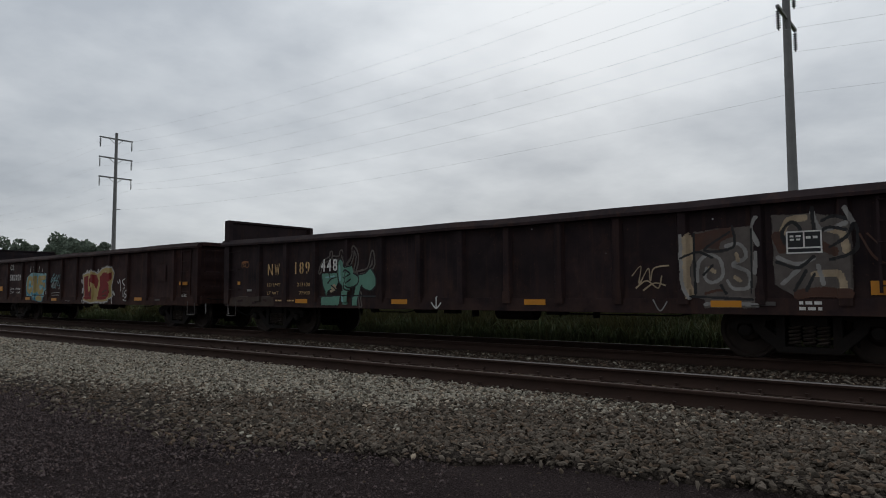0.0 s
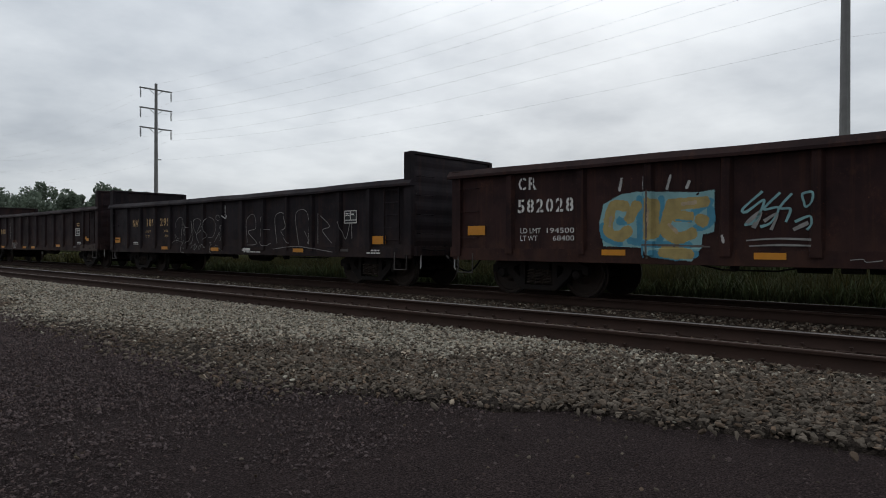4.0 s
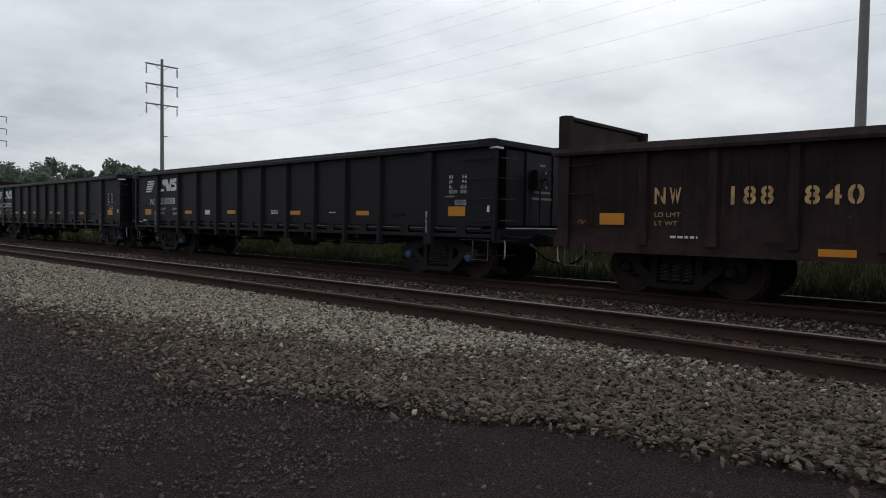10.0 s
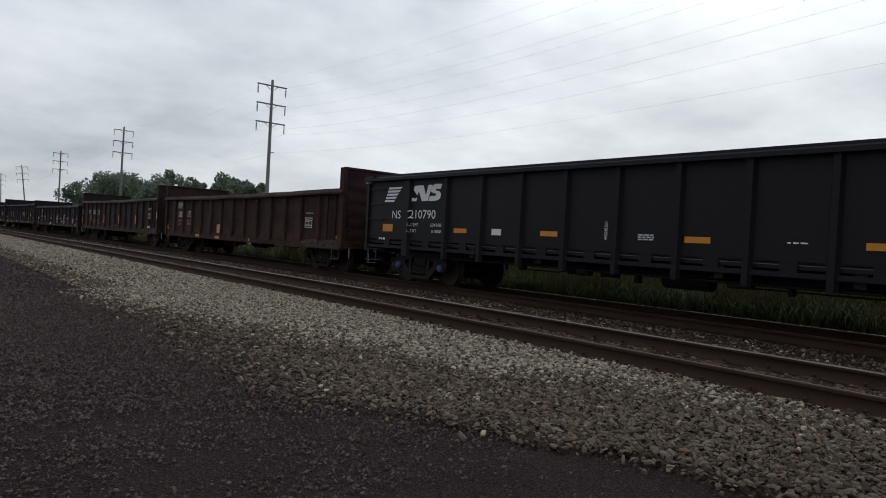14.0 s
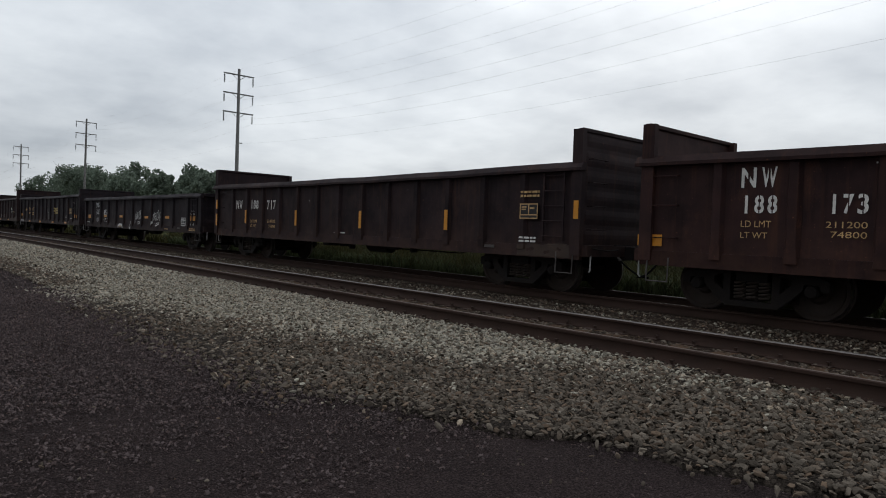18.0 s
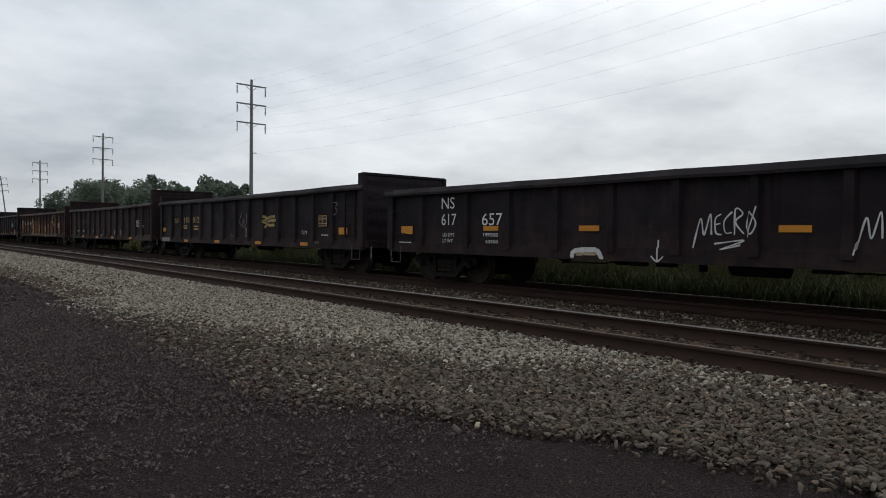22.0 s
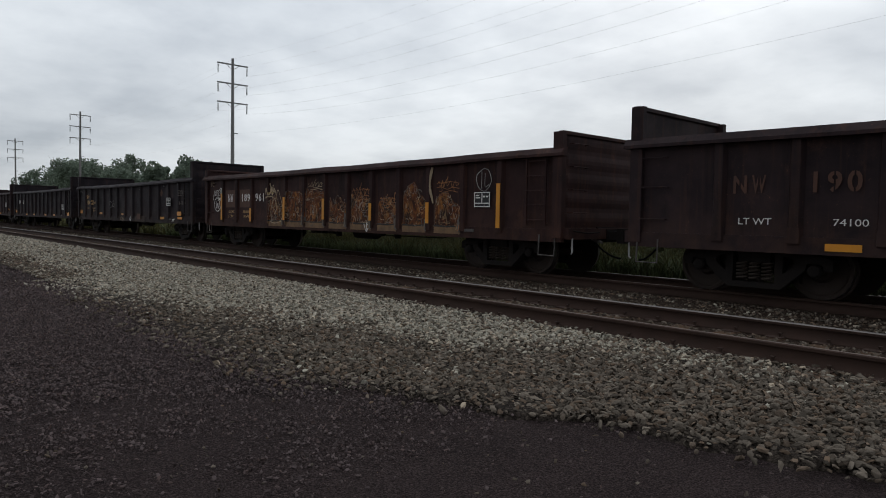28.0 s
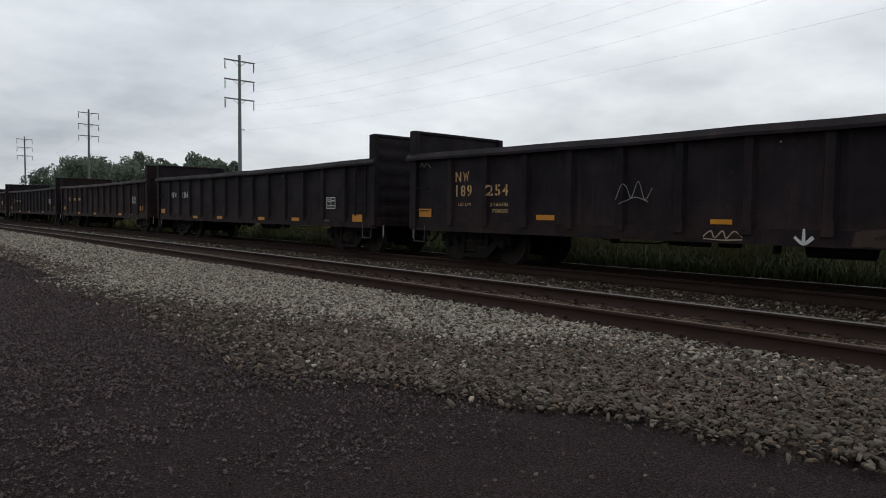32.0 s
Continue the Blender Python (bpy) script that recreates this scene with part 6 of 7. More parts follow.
# worn fill panel by panel, pale torn edges, a peeling band along the sill, and thin strokes over it all
for x0, x1, h in ((-3.38, -2.5, 0.62), (-2.25, -1.2, 0.78), (-1.05, 0.0, 0.80), (0.25, 1.15, 0.55), (1.35, 2.3, 0.66), (2.6, 3.4, 0.58), (3.65, 4.55, 0.74), (4.85, 5.75, 0.60)):
    a, b, c, d = (random.uniform(-0.12, 0.10) for i in range(4))
    edge = "area 0,0.14 0.02,%.2f 0.2,%.2f 0.45,%.2f 0.7,%.2f 1,%.2f 0.98,0.14" % (h + a, h + b, h + 0.08 + c, h + d, h - 0.1 + a)
    rim = "0,0.14 0.02,%.2f 0.2,%.2f 0.45,%.2f 0.7,%.2f 1,%.2f" % (h + a, h + b, h + 0.08 + c, h + d, h - 0.1 + a)
    band = "area 0,0.0 0,0.11 0.5,0.10 1,0.12 1,0.0"
    curls = []
    for i in range(26):
        u, v, ru, rv = random.uniform(0.05, 0.95), random.uniform(0.12, h + 0.05), random.uniform(0.03, 0.15), random.uniform(0.02, 0.11)
        a, turn = random.uniform(0, 6.28), random.uniform(1.0, 3.8)
        curls.append(" ".join("%.3f,%.3f" % (u + ru * math.cos(a + turn * q / 5), max(0.0, v + rv * math.sin(a + turn * q / 5))) for q in range(6)))
    sprayed(L, ((spray_worn, 0.035, (edge,)), (spray_band, 0.008, (band,)), (spray_black, 0.016, ("0,0.13 0.5,0.12 1,0.13",)), (spray_smoke, 0.04, ("0.98,0.3 1.0,0.05",))),
            x0, x1, 0.80, 2.16, "faded rust-brown graffiti panel with pale torn edges", cell=0.014, margin=0.12)
    for paint, wide, lift, lines in ((spray_orange, 0.026, 0.002, curls[:4]), (spray_tan, 0.014, 0.003, curls[8:12]), (spray_smoke, 0.03, 0.0025, curls[15:18]), (spray_smoke, 0.014, 0.004, [rim]), (spray_grey, 0.010, 0.0045, curls[22:])):
        ribbons(L, lines, x0, x1, 0.80, 2.16, wide, paint, "graffiti", "worn strokes of the graffiti mural", lift)["kind"] = "stuff"
ribbons(L, ("0.2,0.05 0.05,0.4 0.3,0.75 0.5,0.5 0.3,0.3", "0.35,0.5 0.55,1.0 0.75,0.8 0.95,0.4 0.8,0.1", "0.1,0.1 0.4,0.05 0.9,0.1"), -3.35, -2.45, 0.84, 1.95, 0.03, spray_tan, "graffiti", "pale rounded outlines")
ribbons(L, ("0.5,1 0.5,0", "0,0.7 0.5,0 1,0.7"), 2.0, 2.24, 0.76, 1.05, 0.04, spray_white, "chalk_arrow")
TANGLE = ("0,0.5 0.1,0.7 0.16,0.4 0.25,0.75 0.3,0.35 0.42,0.8 0.45,0.4 0.6,0.7 0.66,0.35 0.8,0.7 0.85,0.4 1,0.6", "0,0.3 0.2,0.35 0.45,0.2 0.7,0.3 1,0.22", "0.1,0.1 0.3,0.02 0.6,0.1 0.9,0.0", "0.45,0.8 0.48,1.0", "0.05,0.62 0.3,0.6 0.6,0.66 0.95,0.55", "0.2,0.5 0.24,0.1", "0.7,0.5 0.76,0.1")
ribbons(L, TANGLE, 1.38, 2.28, 1.58, 2.06, 0.022, spray_orange, "graffiti", "yellow-brown scrawled tag")
sprayed(L, ((spray_tan, 0.022, ("0,0.2 0.2,0.6 0.35,0.3 0.5,0.8 0.6,0.3 0.8,0.7 1,0.3", "0.4,1 0.5,0.7 0.45,0.4", "0.1,0.1 0.5,0.2 0.9,0.05 1,0.2", "0.05,0.6 0.2,0.7", "0.7,0.9 0.65,0.6 0.9,0.5")), (spray_gold, 0.012, ("0.3,0.4 0.5,0.5 0.7,0.4",))), -3.62, -2.95, 1.66, 2.16, "pale yellow sprayed tag", margin=0.1)
ribbons(L, TANGLE[:3] + TANGLE[3:4], -0.95, -0.05, 1.92, 2.24, 0.020, spray_tan), ribbons(L, TANGLE, 4.9, 5.7, 1.75, 2.12, 0.020, spray_orange), ribbons(L, TANGLE, 2.65, 3.35, 1.45, 1.75, 0.020, spray_orange)
ribbons(L, ("0.5,1 0.3,0.5 0.6,0",), 4.65, 4.85, 1.5, 2.35, 0.05, spray_tan)
upright_reflectors(L, (-7.0, 0.95, 0.95), (-4.70, 0.92, 0.45), (-2.36, 1.0, 0.72), (0.0, 1.05, 0.6), (2.36, 1.05, 0.46), (4.72, 1.02, 0.5), (7.0, 0.96, 0.95))
data_panel(L, 6.17, 1.41)
ribbons(L, ("0.5,1 0.05,0.7 0.1,0.2 0.5,0 0.9,0.25 0.95,0.7 0.5,1", "0.25,0.7 0.35,0.2 0.5,0.55 0.65,0.2 0.78,0.75"), -7.75, -7.15, 1.26, 1.8, 0.035, spray_white, "graffiti", "white circled tag")
ribbons(L, TAG, -7.85, -6.95, 1.62, 2.12, 0.03, spray_white), ribbons(L, ("0.1,0.9 0.4,0.9 0.2,0.6 0.4,0.5 0.1,0.2", "0.6,0.9 0.5,0.3 0.8,0.2", "0.7,0.6 0.9,0.6"), -8.1, -7.7, 2.15, 2.38, 0.025, spray_tan)
ribbons(L, ("0.5,1 0.1,0.7 0.2,0.2 0.6,0 0.95,0.4 0.8,0.9 0.5,1", "0.4,0.9 0.4,0.1", "0.6,0.8 0.6,0.2 0.85,0.3"), 6.18, 6.70, 1.76, 2.25, 0.025, spray_grey)

# thirteenth car
stencil(M, "NW", -6.71, -6.26, 1.87, 2.10, stencil_tan), stencil(M, "189", -6.74, -6.16, 1.53, 1.79, stencil_tan), stencil(M, "254", -5.66, -5.04, 1.54, 1.78, stencil_tan)
for words, x0, x1, z0, z1 in (("LD LM", -6.6, -6.2, 1.32, 1.39), ("216600", -5.58, -5.04, 1.31, 1.39), ("70800", -5.52, -5.04, 1.17, 1.25)):
    letters(M, words, x0, x1, z0, z1, stencil_tan)
big_reflectors(M, (-8.04, 1.05)), reflectors(M, (-4.24, 1.03), (4.95, 0.88), (7.08, 0.90))
plate(M, "reflector", -0.52, -0.16, 1.02, 1.10, reflector), plate(M, "reflector", 7.02, 7.45, 1.05, 1.22, reflector, "torn orange reflective patch")
data_panel(M, 5.80, 1.47)
ribbons(M, ("0.5,1 0.5,0", "0,0.45 0.5,0 1,0.45"), 0.80, 1.06, 0.76, 0.98, 0.05, spray_white, "chalk_arrow")
ribbons(M, ("0,0.3 0.2,0.9 0.3,0.2 0.5,0.9 0.6,0.2 0.8,0.9 1,0.3", "0,0.1 0.5,0.0 1,0.1"), -0.62, 0.03, 0.77, 0.93, 0.03, spray_tan), letters(M, "BEAR", 7.10, 7.60, 1.87, 2.10, spray_smoke), letters(M, "4-29-14", 7.08, 7.72, 1.50, 1.65, spray_smoke)
ribbons(M, ("0,0.5 0.2,1 0.3,0.3 0.6,0.9 1,0.2",), -8.0, -7.6, 2.2, 2.36, 0.02, spray_grey), ribbons(M, ("0,0.2 0.2,0.9 0.4,0.3 0.6,1 0.8,0.2 1,0.7", "0.1,0 0.5,0.3 0.9,0.1"), -2.3, -1.6, 1.35, 1.75, 0.02, spray_grey)
plate(M, "primer_patch", 2.0, 2.5, 0.84, 1.1, spray_rust, "rust-brown patch"), bars(M, 6.35, 6.6, 0.8, 0.92, 2, stencil_white)

# the cars that follow
stencil(N, "NW", -6.75, -6.2, 1.66, 1.92, stencil_white), stencil(N, "184", -5.55, -4.9, 1.65, 1.91, stencil_white)
reflectors(N, (-4.25, 0.82), (-1.85, 0.83), (1.6, 0.84), (3.95, 0.85)), big_reflectors(N, (-8.1, 1.0), (7.4, 0.88)), data_panel(N, 5.99, 1.24)
for k, shift in ((O, 0.0), (P, 0.3), (Q, -0.2)):
    reflectors(k, (-4.3 + shift, 0.84), (-0.8 + shift, 0.84), (3.9 + shift, 0.84)), big_reflectors(k, (-8.0, 1.1), (7.2, 1.1)), data_panel(k, 6.1, 1.45)
    stencil(k, "NW", -6.6, -6.1, 1.62, 1.9, stencil_tan), bars(k, -5.4, -4.8, 1.6, 1.88, 1, stencil_tan), bars(k, -4.3, -3.7, 1.6, 1.88, 1, stencil_tan)

# brown rust along the sills, and smaller marks
for k, x0, x1 in ((D, 6.7, 8.5), (G, 6.05, 8.35), (K, 5.85, 8.4), (M, 1.6, 2.9), (A, -8.2, -6.2), (H, 6.9, 8.2)):
    sprayed(k, ((spray_sill, 0.03, ("area 0,0.1 0.02,0.8 0.3,1.0 0.5,0.85 0.8,1.05 0.99,0.9 1,0.1",)), (paint_brown, 0.03, ("0.2,0.5 0.3,0.6", "0.55,0.3 0.62,0.4", "0.8,0.7 0.84,0.6"))), x0, x1, 0.75, 0.98, "brown rust along the side sill", margin=0.08)
ribbons(A, ("0.1,0.2 0.0,0.6 0.3,0.9 0.6,0.7 0.4,0.4 0.2,0.5 0.5,0.9 0.9,0.8 1,0.4 0.7,0.2 0.5,0.4", "0,0.9 0.5,1.0 1,0.9"), -7.70, -7.36, 1.76, 1.98, 0.022, spray_orange, "graffiti", "small tan swirl")
plate(A, "reflector", -7.88, -7.76, 1.33, 1.42, reflector, "torn scrap of orange reflective strip"), plate(A, "bare_patch", -7.42, -7.22, 1.14, 1.20, spray_grey, "scraped pale patch")
ribbons(D, ("0,0.5 0.3,0.9 0.6,0.6 1,0.8", "0.1,0.1 0.5,0.4 0.9,0.2", "0.4,0.9 0.6,0.1"), -8.15, -7.98, 1.16, 1.30, 0.03, spray_orange), plate(D, "bare_patch", -8.46, -8.40, 1.38, 1.48, spray_grey, "small chipped patch")
sprayed(D, ((spray_black, 0.03, ("0,0.5 0.4,0.6 0.6,0.2 1,0.5", "0.5,0.9 0.6,0.6")),), -7.70, -7.30, 1.25, 1.36, "black blotch across the reflector", margin=0.04)
sprayed(K, ((spray_tan, 0.02, ("0.1,0.8 0.5,0.6 0.4,0.2", "0.6,0.9 0.9,0.7")),), 7.12, 7.26, 1.38, 1.50, "small chipped tan mark", margin=0.04)
sprayed(M, ((spray_rust, 0.03, ("area 0.5,1 0.95,0.55 0.6,0.1 0.3,0 0.05,0.5",)),), 4.88, 5.14, 1.90, 2.15, "faint rust-brown diamond mark", margin=0.06)
letters(J, "G-73", 5.08, 5.40, 1.14, 1.25, stencil_white)

# bare metal chips and light through rust holes, painted white, high on the sides
for k, spots in ((A, ((1.9, 2.30), (5.3, 2.25))), (H, ((-1.64, 1.95),)), (M, ((0.45, 2.28), (2.05, 2.22), (2.8, 2.30), (5.2, 2.33), (6.95, 2.36))), (N, ((1.2, 2.3), (3.4, 2.28))), (G, ((-4.75, 2.32), (2.3, 2.30)))):
    for x, z in spots:
        bm = B()
        lathe(bm, ((surface(k, x, z) - 0.003, 0.012), (surface(k, x, z) + 0.003, 0.013)), 7)
        bmesh.ops.translate(bm, verts=bm.verts, vec=(x, 0, z))
        part("pale_chip", bm, fresh_white, CARS[k])

for k in (E, F):
    for o in CARS[k].children:
        if o.name.split(".")[0] in ("stripe_mark", "monogram_block"):
            o.location.x += NUDGE[k][0]


# ---------------------------------------------------------------- poles and wires
POLES = ((-6.85, 0.0, 0.0), (-75.3, 0.0, 0.0), (-143.3, 1.1, 0.2), (-209.2, 1.0, 0.0), (-279.5, 1.0, -2.2), (-346.0, 1.0, -0.6))
POLE_Y = 34.1
ARMS = (14.1, 16.3, 18.5)


def utility_pole(x, lift, lean):
    wood = pole_wood if x > -100 else pole_dark
    pole = tagged(new("utility_pole"), "tall weathered wooden power pole with three crossarms", "utility pole", "poles along the railway")
    pole.matrix_basis = pose(x, POLE_Y - lean * 0.75, -0.65, -math.degrees(math.atan(lean / 20)))
    top = 19.85 + lift
    bm = B()
    tube(bm, [(0, 0, top * i / 8) for i in range(9)], 0.26, 14, 0.15)
    part("pole", bm, wood, pole)
    for z in ARMS:
        z += 0.65 + lift
        bm = B()
        box(bm, -0.07, 0.07, -1.85, 1.85, z - 0.07, z + 0.07)
        part("crossarm", bm, wood, pole, "wooden crossarm")
        for s in (-1, 1):
            bm = B()
            tube(bm, [(0, s * 0.12, z - 0.55), (0, s * 0.75, z - 0.07)], 0.03, 5)
            part("arm_brace", bm, wood, pole)
            bm = B()
            prof = [(0.0, 0.02)]
            for i in range(8):
                prof += [(-0.12 - 0.11 * i, 0.03), (-0.15 - 0.11 * i, 0.115), (-0.19 - 0.11 * i, 0.035)]
            prof += [(-1.05, 0.03)]
            lathe(bm, prof, 10, "z")
            part("insulator", bm, insulator_grey, pole, "string of grey disc insulators", pose(0, s * 1.75, z - 0.07))
    bm = B()
    tube(bm, [(0, 0.2, 11.25 + lift), (0.03, 0.6, 11.27 + lift)], 0.05, 6)
    part("bracket", bm, insulator_grey, pole)
    return pole


for x, lift, lean in POLES:
    utility_pole(x, lift, lean)
bm = B()
for i, (x, lift, lean) in enumerate(POLES[:-1] + ((62.3, 0.0, 0.0),)):
    x2, lift2, lean2 = POLES[i + 1] if i < 5 else POLES[0]
    for s in (-1, 1):
        for z in ARMS:
            pts = []
            for j in range(17):
                t = j / 16
                pts.append((x + (x2 - x) * t, POLE_Y + s * 1.75, z - 1.12 + lift + (lift2 - lift) * t - 4 * 1.5 * t * (1 - t)))
            tube(bm, pts, 0.0042, 4)
    pts = [(x + (x2 - x) * j / 16, POLE_Y, 19.15 + lift + (lift2 - lift) * j / 16 - 4 * 1.2 * (j / 16) * (1 - j / 16)) for j in range(17)]
    tube(bm, pts, 0.0036, 4)
    pts = [(x + (x2 - x) * j / 16, POLE_Y + 0.6, 10.6 + lift + (lift2 - lift) * j / 16 - 4 * 1.0 * (j / 16) * (1 - j / 16)) for j in range(17)]
    tube(bm, pts, 0.0036, 4)
tagged(new("power_lines", mesh_of("power_lines", bm, wire_grey)), "thin grey power lines sagging between the poles", "power lines", kind="stuff")


# ---------------------------------------------------------------- trees and woods
def tree(x, y, height, spread, seed, leaves=2600):
    rnd = random.Random(seed)
    thing = tagged(new("tree"), "leafy green deciduous tree beyond the tracks", "tree", "trees behind the line")
    thing.location = (x, y, -0.65)
    bm = B()
    tube(bm, [(0, 0, 0), (0.1, 0, height * 0.3), (0.0, 0.2, height * 0.75)], height * 0.022, 8, height * 0.008)
    tips = []
    for i in range(9):
        a, z = rnd.uniform(0, 6.28), height * rnd.uniform(0.25, 0.6)
        r = spread * rnd.uniform(0.5, 0.95)
        end = (math.cos(a) * r, math.sin(a) * r, min(height * 0.92, z + height * rnd.uniform(0.12, 0.35)))
        tube(bm, [(0.05, 0.05, z), (end[0] * 0.5, end[1] * 0.5, (z + end[2]) / 2 + 0.4), end], height * 0.008, 5, 0.03)
        tips.append(end)
    part("trunk", bm, bark, thing)
    clumps = [(t, rnd.uniform(0.22, 0.38) * spread) for t in tips]
    for i in range(20):
        a, r = rnd.uniform(0, 6.28), spread * rnd.uniform(0.0, 0.85)
        zz = height * rnd.uniform(0.22, 0.9)
        r *= math.sqrt(max(0.1, 1 - ((zz / height - 0.55) / 0.5) ** 2))
        clumps.append(((math.cos(a) * r, math.sin(a) * r, zz), rnd.uniform(0.2, 0.36) * spread))
    verts, faces = [], []
    for i in range(leaves):
        (cx, cy, cz), r = clumps[rnd.randrange(len(clumps))]
        d = Vector((rnd.gauss(0, 1), rnd.gauss(0, 1), rnd.gauss(0, 0.8))).normalized() * r * rnd.uniform(0.55, 1.08)
        p = Vector((cx, cy, min(cz + d.z, height) - d.z)) + d
        size = rnd.uniform(0.2, 0.55)
        u = Vector((rnd.gauss(0, 1), rnd.gauss(0, 1), rnd.gauss(0, 1))).normalized()
        w = u.orthogonal().normalized()
        b = len(verts)
        verts += [p + u * size, p + w * size * 0.6, p - u * size, p - w * size * 0.6]
        faces.append((b, b + 1, b + 2, b + 3))
    ob = new("crown", raw_mesh("crown", verts, faces, leaf_hazy_green))
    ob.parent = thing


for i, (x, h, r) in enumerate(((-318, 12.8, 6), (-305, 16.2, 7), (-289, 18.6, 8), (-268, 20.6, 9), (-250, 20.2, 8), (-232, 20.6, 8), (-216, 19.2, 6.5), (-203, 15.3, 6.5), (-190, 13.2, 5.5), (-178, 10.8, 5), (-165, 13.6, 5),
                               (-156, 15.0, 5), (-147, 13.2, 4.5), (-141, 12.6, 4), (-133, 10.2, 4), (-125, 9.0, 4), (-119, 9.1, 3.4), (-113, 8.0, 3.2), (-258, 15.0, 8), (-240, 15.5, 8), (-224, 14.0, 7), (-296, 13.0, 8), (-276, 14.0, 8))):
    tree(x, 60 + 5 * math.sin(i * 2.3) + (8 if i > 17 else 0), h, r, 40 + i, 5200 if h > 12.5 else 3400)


def bare_tree(x, y, height):
    rnd = random.Random(77)
    thing = tagged(new("tree"), "thin dead tree with bare grey branches", "tree", "trees behind the line")
    thing.location = (x, y, -0.65)
    bm = B()
    tube(bm, [(0, 0, 0), (0.2, 0, height * 0.5), (0, 0.1, height)], 0.22, 7, 0.03)
    for i in range(16):
        z, a = height * rnd.uniform(0.55, 0.95), rnd.uniform(0, 6.28)
        r = rnd.uniform(0.8, 2.0)
        tube(bm, [(0.05, 0.05, z), (math.cos(a) * r * 0.5, math.sin(a) * r * 0.5, z + 0.7), (math.cos(a) * r, math.sin(a) * r, z + rnd.uniform(1.2, 2.2))], 0.06, 4, 0.015)
    part("trunk", bm, bark, thing)


bare_tree(-283.0, 58.0, 21.8)


def far_woods():
    """A wooded ridge beyond the field: a solid body of crowns with leaves over it."""
    rnd = random.Random(5)
    verts, faces = [], []

    def top_at(x):
        return 14.6 + 1.8 * noise.noise((x * 0.05, 0, 4)) + 1.1 * noise.noise((x * 0.22, 2, 4)) + 0.6 * noise.noise((x * 0.7, 3, 4))

    xs = list(np.arange(-130, 62, 0.8))
    rows = ((146.0, 0.0), (145.2, 0.45), (146.2, 0.78), (149.0, 0.96), (152.0, 1.0), (156.0, 0.9), (158.0, 0.0))
    for x in xs:
        for j, (y, f) in enumerate(rows):
            verts.append((x, y + 2.4 * noise.noise((x * 0.4, j * 3.0, 6)), top_at(x) * f * (1 + 0.05 * noise.noise((x * 0.5, j * 2.0, 9))) - 0.9))
    m = len(rows)
    for i in range(len(xs) - 1):
        for j in range(m - 1):
            faces.append((i * m + j, (i + 1) * m + j, (i + 1) * m + j + 1, i * m + j + 1))
    for i in range(26000):
        x = rnd.uniform(-130, 60)
        f = rnd.uniform(0.05, 1.02)
        p = Vector((x, 143.6 + 5.0 * f * f + rnd.uniform(-1.6, 0.4), top_at(x) * f - 0.6))
        s = rnd.uniform(0.25, 0.6)
        u = Vector((rnd.gauss(0, 1), rnd.gauss(0, 1), rnd.gauss(0, 1))).normalized()
        w = u.orthogonal().normalized()
        b = len(verts)
        verts += [p + u * s, p + w * s * 0.6, p - u * s, p - w * s * 0.6]
        faces.append((b, b + 1, b + 2, b + 3))
    tagged(new("far_woods", raw_mesh("far_woods", verts, faces, woods_green)), "dark wooded ridge in the distance behind the field", "woods", kind="stuff")


far_woods()


# ---------------------------------------------------------------- grass, weeds and corn
def blades(name, count, x0, x1, y0, y1, h0, h1, width, mat, label, category, base, seed, lean=0.5):
    rnd = np.random.RandomState(seed)
    u = rnd.rand(count)
    x = x0 + (x1 - x0) * u
    y = y0 + (y1 - y0) * rnd.rand(count)
    h = (h0 + (h1 - h0) * rnd.rand(count)) * (0.7 + 0.6 * np.array([0.5 + noise.noise((a * 0.7, b * 0.7, seed)) for a, b in zip(x, y)]))
    ang = rnd.rand(count) * 6.283
    lx, ly = np.cos(ang) * h * lean * rnd.rand(count), np.sin(ang) * h * lean * rnd.rand(count)
    wx, wy = -np.sin(ang) * width * 0.5, np.cos(ang) * width * 0.5
    gy = y - BEND * x * x
    z = np.interp(y, (14.0, 15.6), (base + 0.42, base)) if base < 0 else np.full(count, base)
    # each blade rises, bends over and droops
    pts = np.empty((count, 7, 3))
    for q, (out, up, wide) in enumerate(((0.0, -0.03, 1.0), (0.22, 0.5, 0.9), (0.62, 0.92, 0.6))):
        for r, side in enumerate((-1, 1)):
            pts[:, 2 * q + r] = np.stack([x + side * wx * wide + lx * out, gy + side * wy * wide + ly * out, z + h * up], 1)
    droop = 1.0 - 0.55 * np.minimum(1.0, np.hypot(lx, ly) / h)
    pts[:, 6] = np.stack([x + lx * 1.1, gy + ly * 1.1, z + h * droop], 1)
    faces = []
    for i in range(count):
        b = i * 7
        faces += [(b, b + 1, b + 3, b + 2), (b + 2, b + 3, b + 5, b + 4), (b + 4, b + 5, b + 6)]
    me = raw_mesh(name, pts.reshape(-1, 3).tolist(), faces, mat)
    tagged(new(name, me), label, category, kind="stuff")


blades("tall_grass", 62000, -30, 2, 14.5, 17.6, 0.30, 1.15, 0.013, grass_blade, "tall uncut yellow-green grass behind the far track", "grass", -0.62, 3, 1.1)
blades("verge_grass", 22000, -110, -30, 14.6, 18.0, 0.4, 1.0, 0.08, grass_blade, "green grass verge along the far track", "grass", -0.62, 4, 0.9)
blades("low_weeds", 12000, -7, 4, 16.2, 20, 0.9, 2.0, 0.035, corn_leaf, "low green weeds beyond the verge", "weeds", -0.62, 11, 1.0)
blades("weeds", 14000, -40, 4, 14.3, 15.6, 0.15, 0.65, 0.034, corn_leaf, "broad-leaved weeds at the ballast edge", "weeds", -0.55, 6, 1.5)


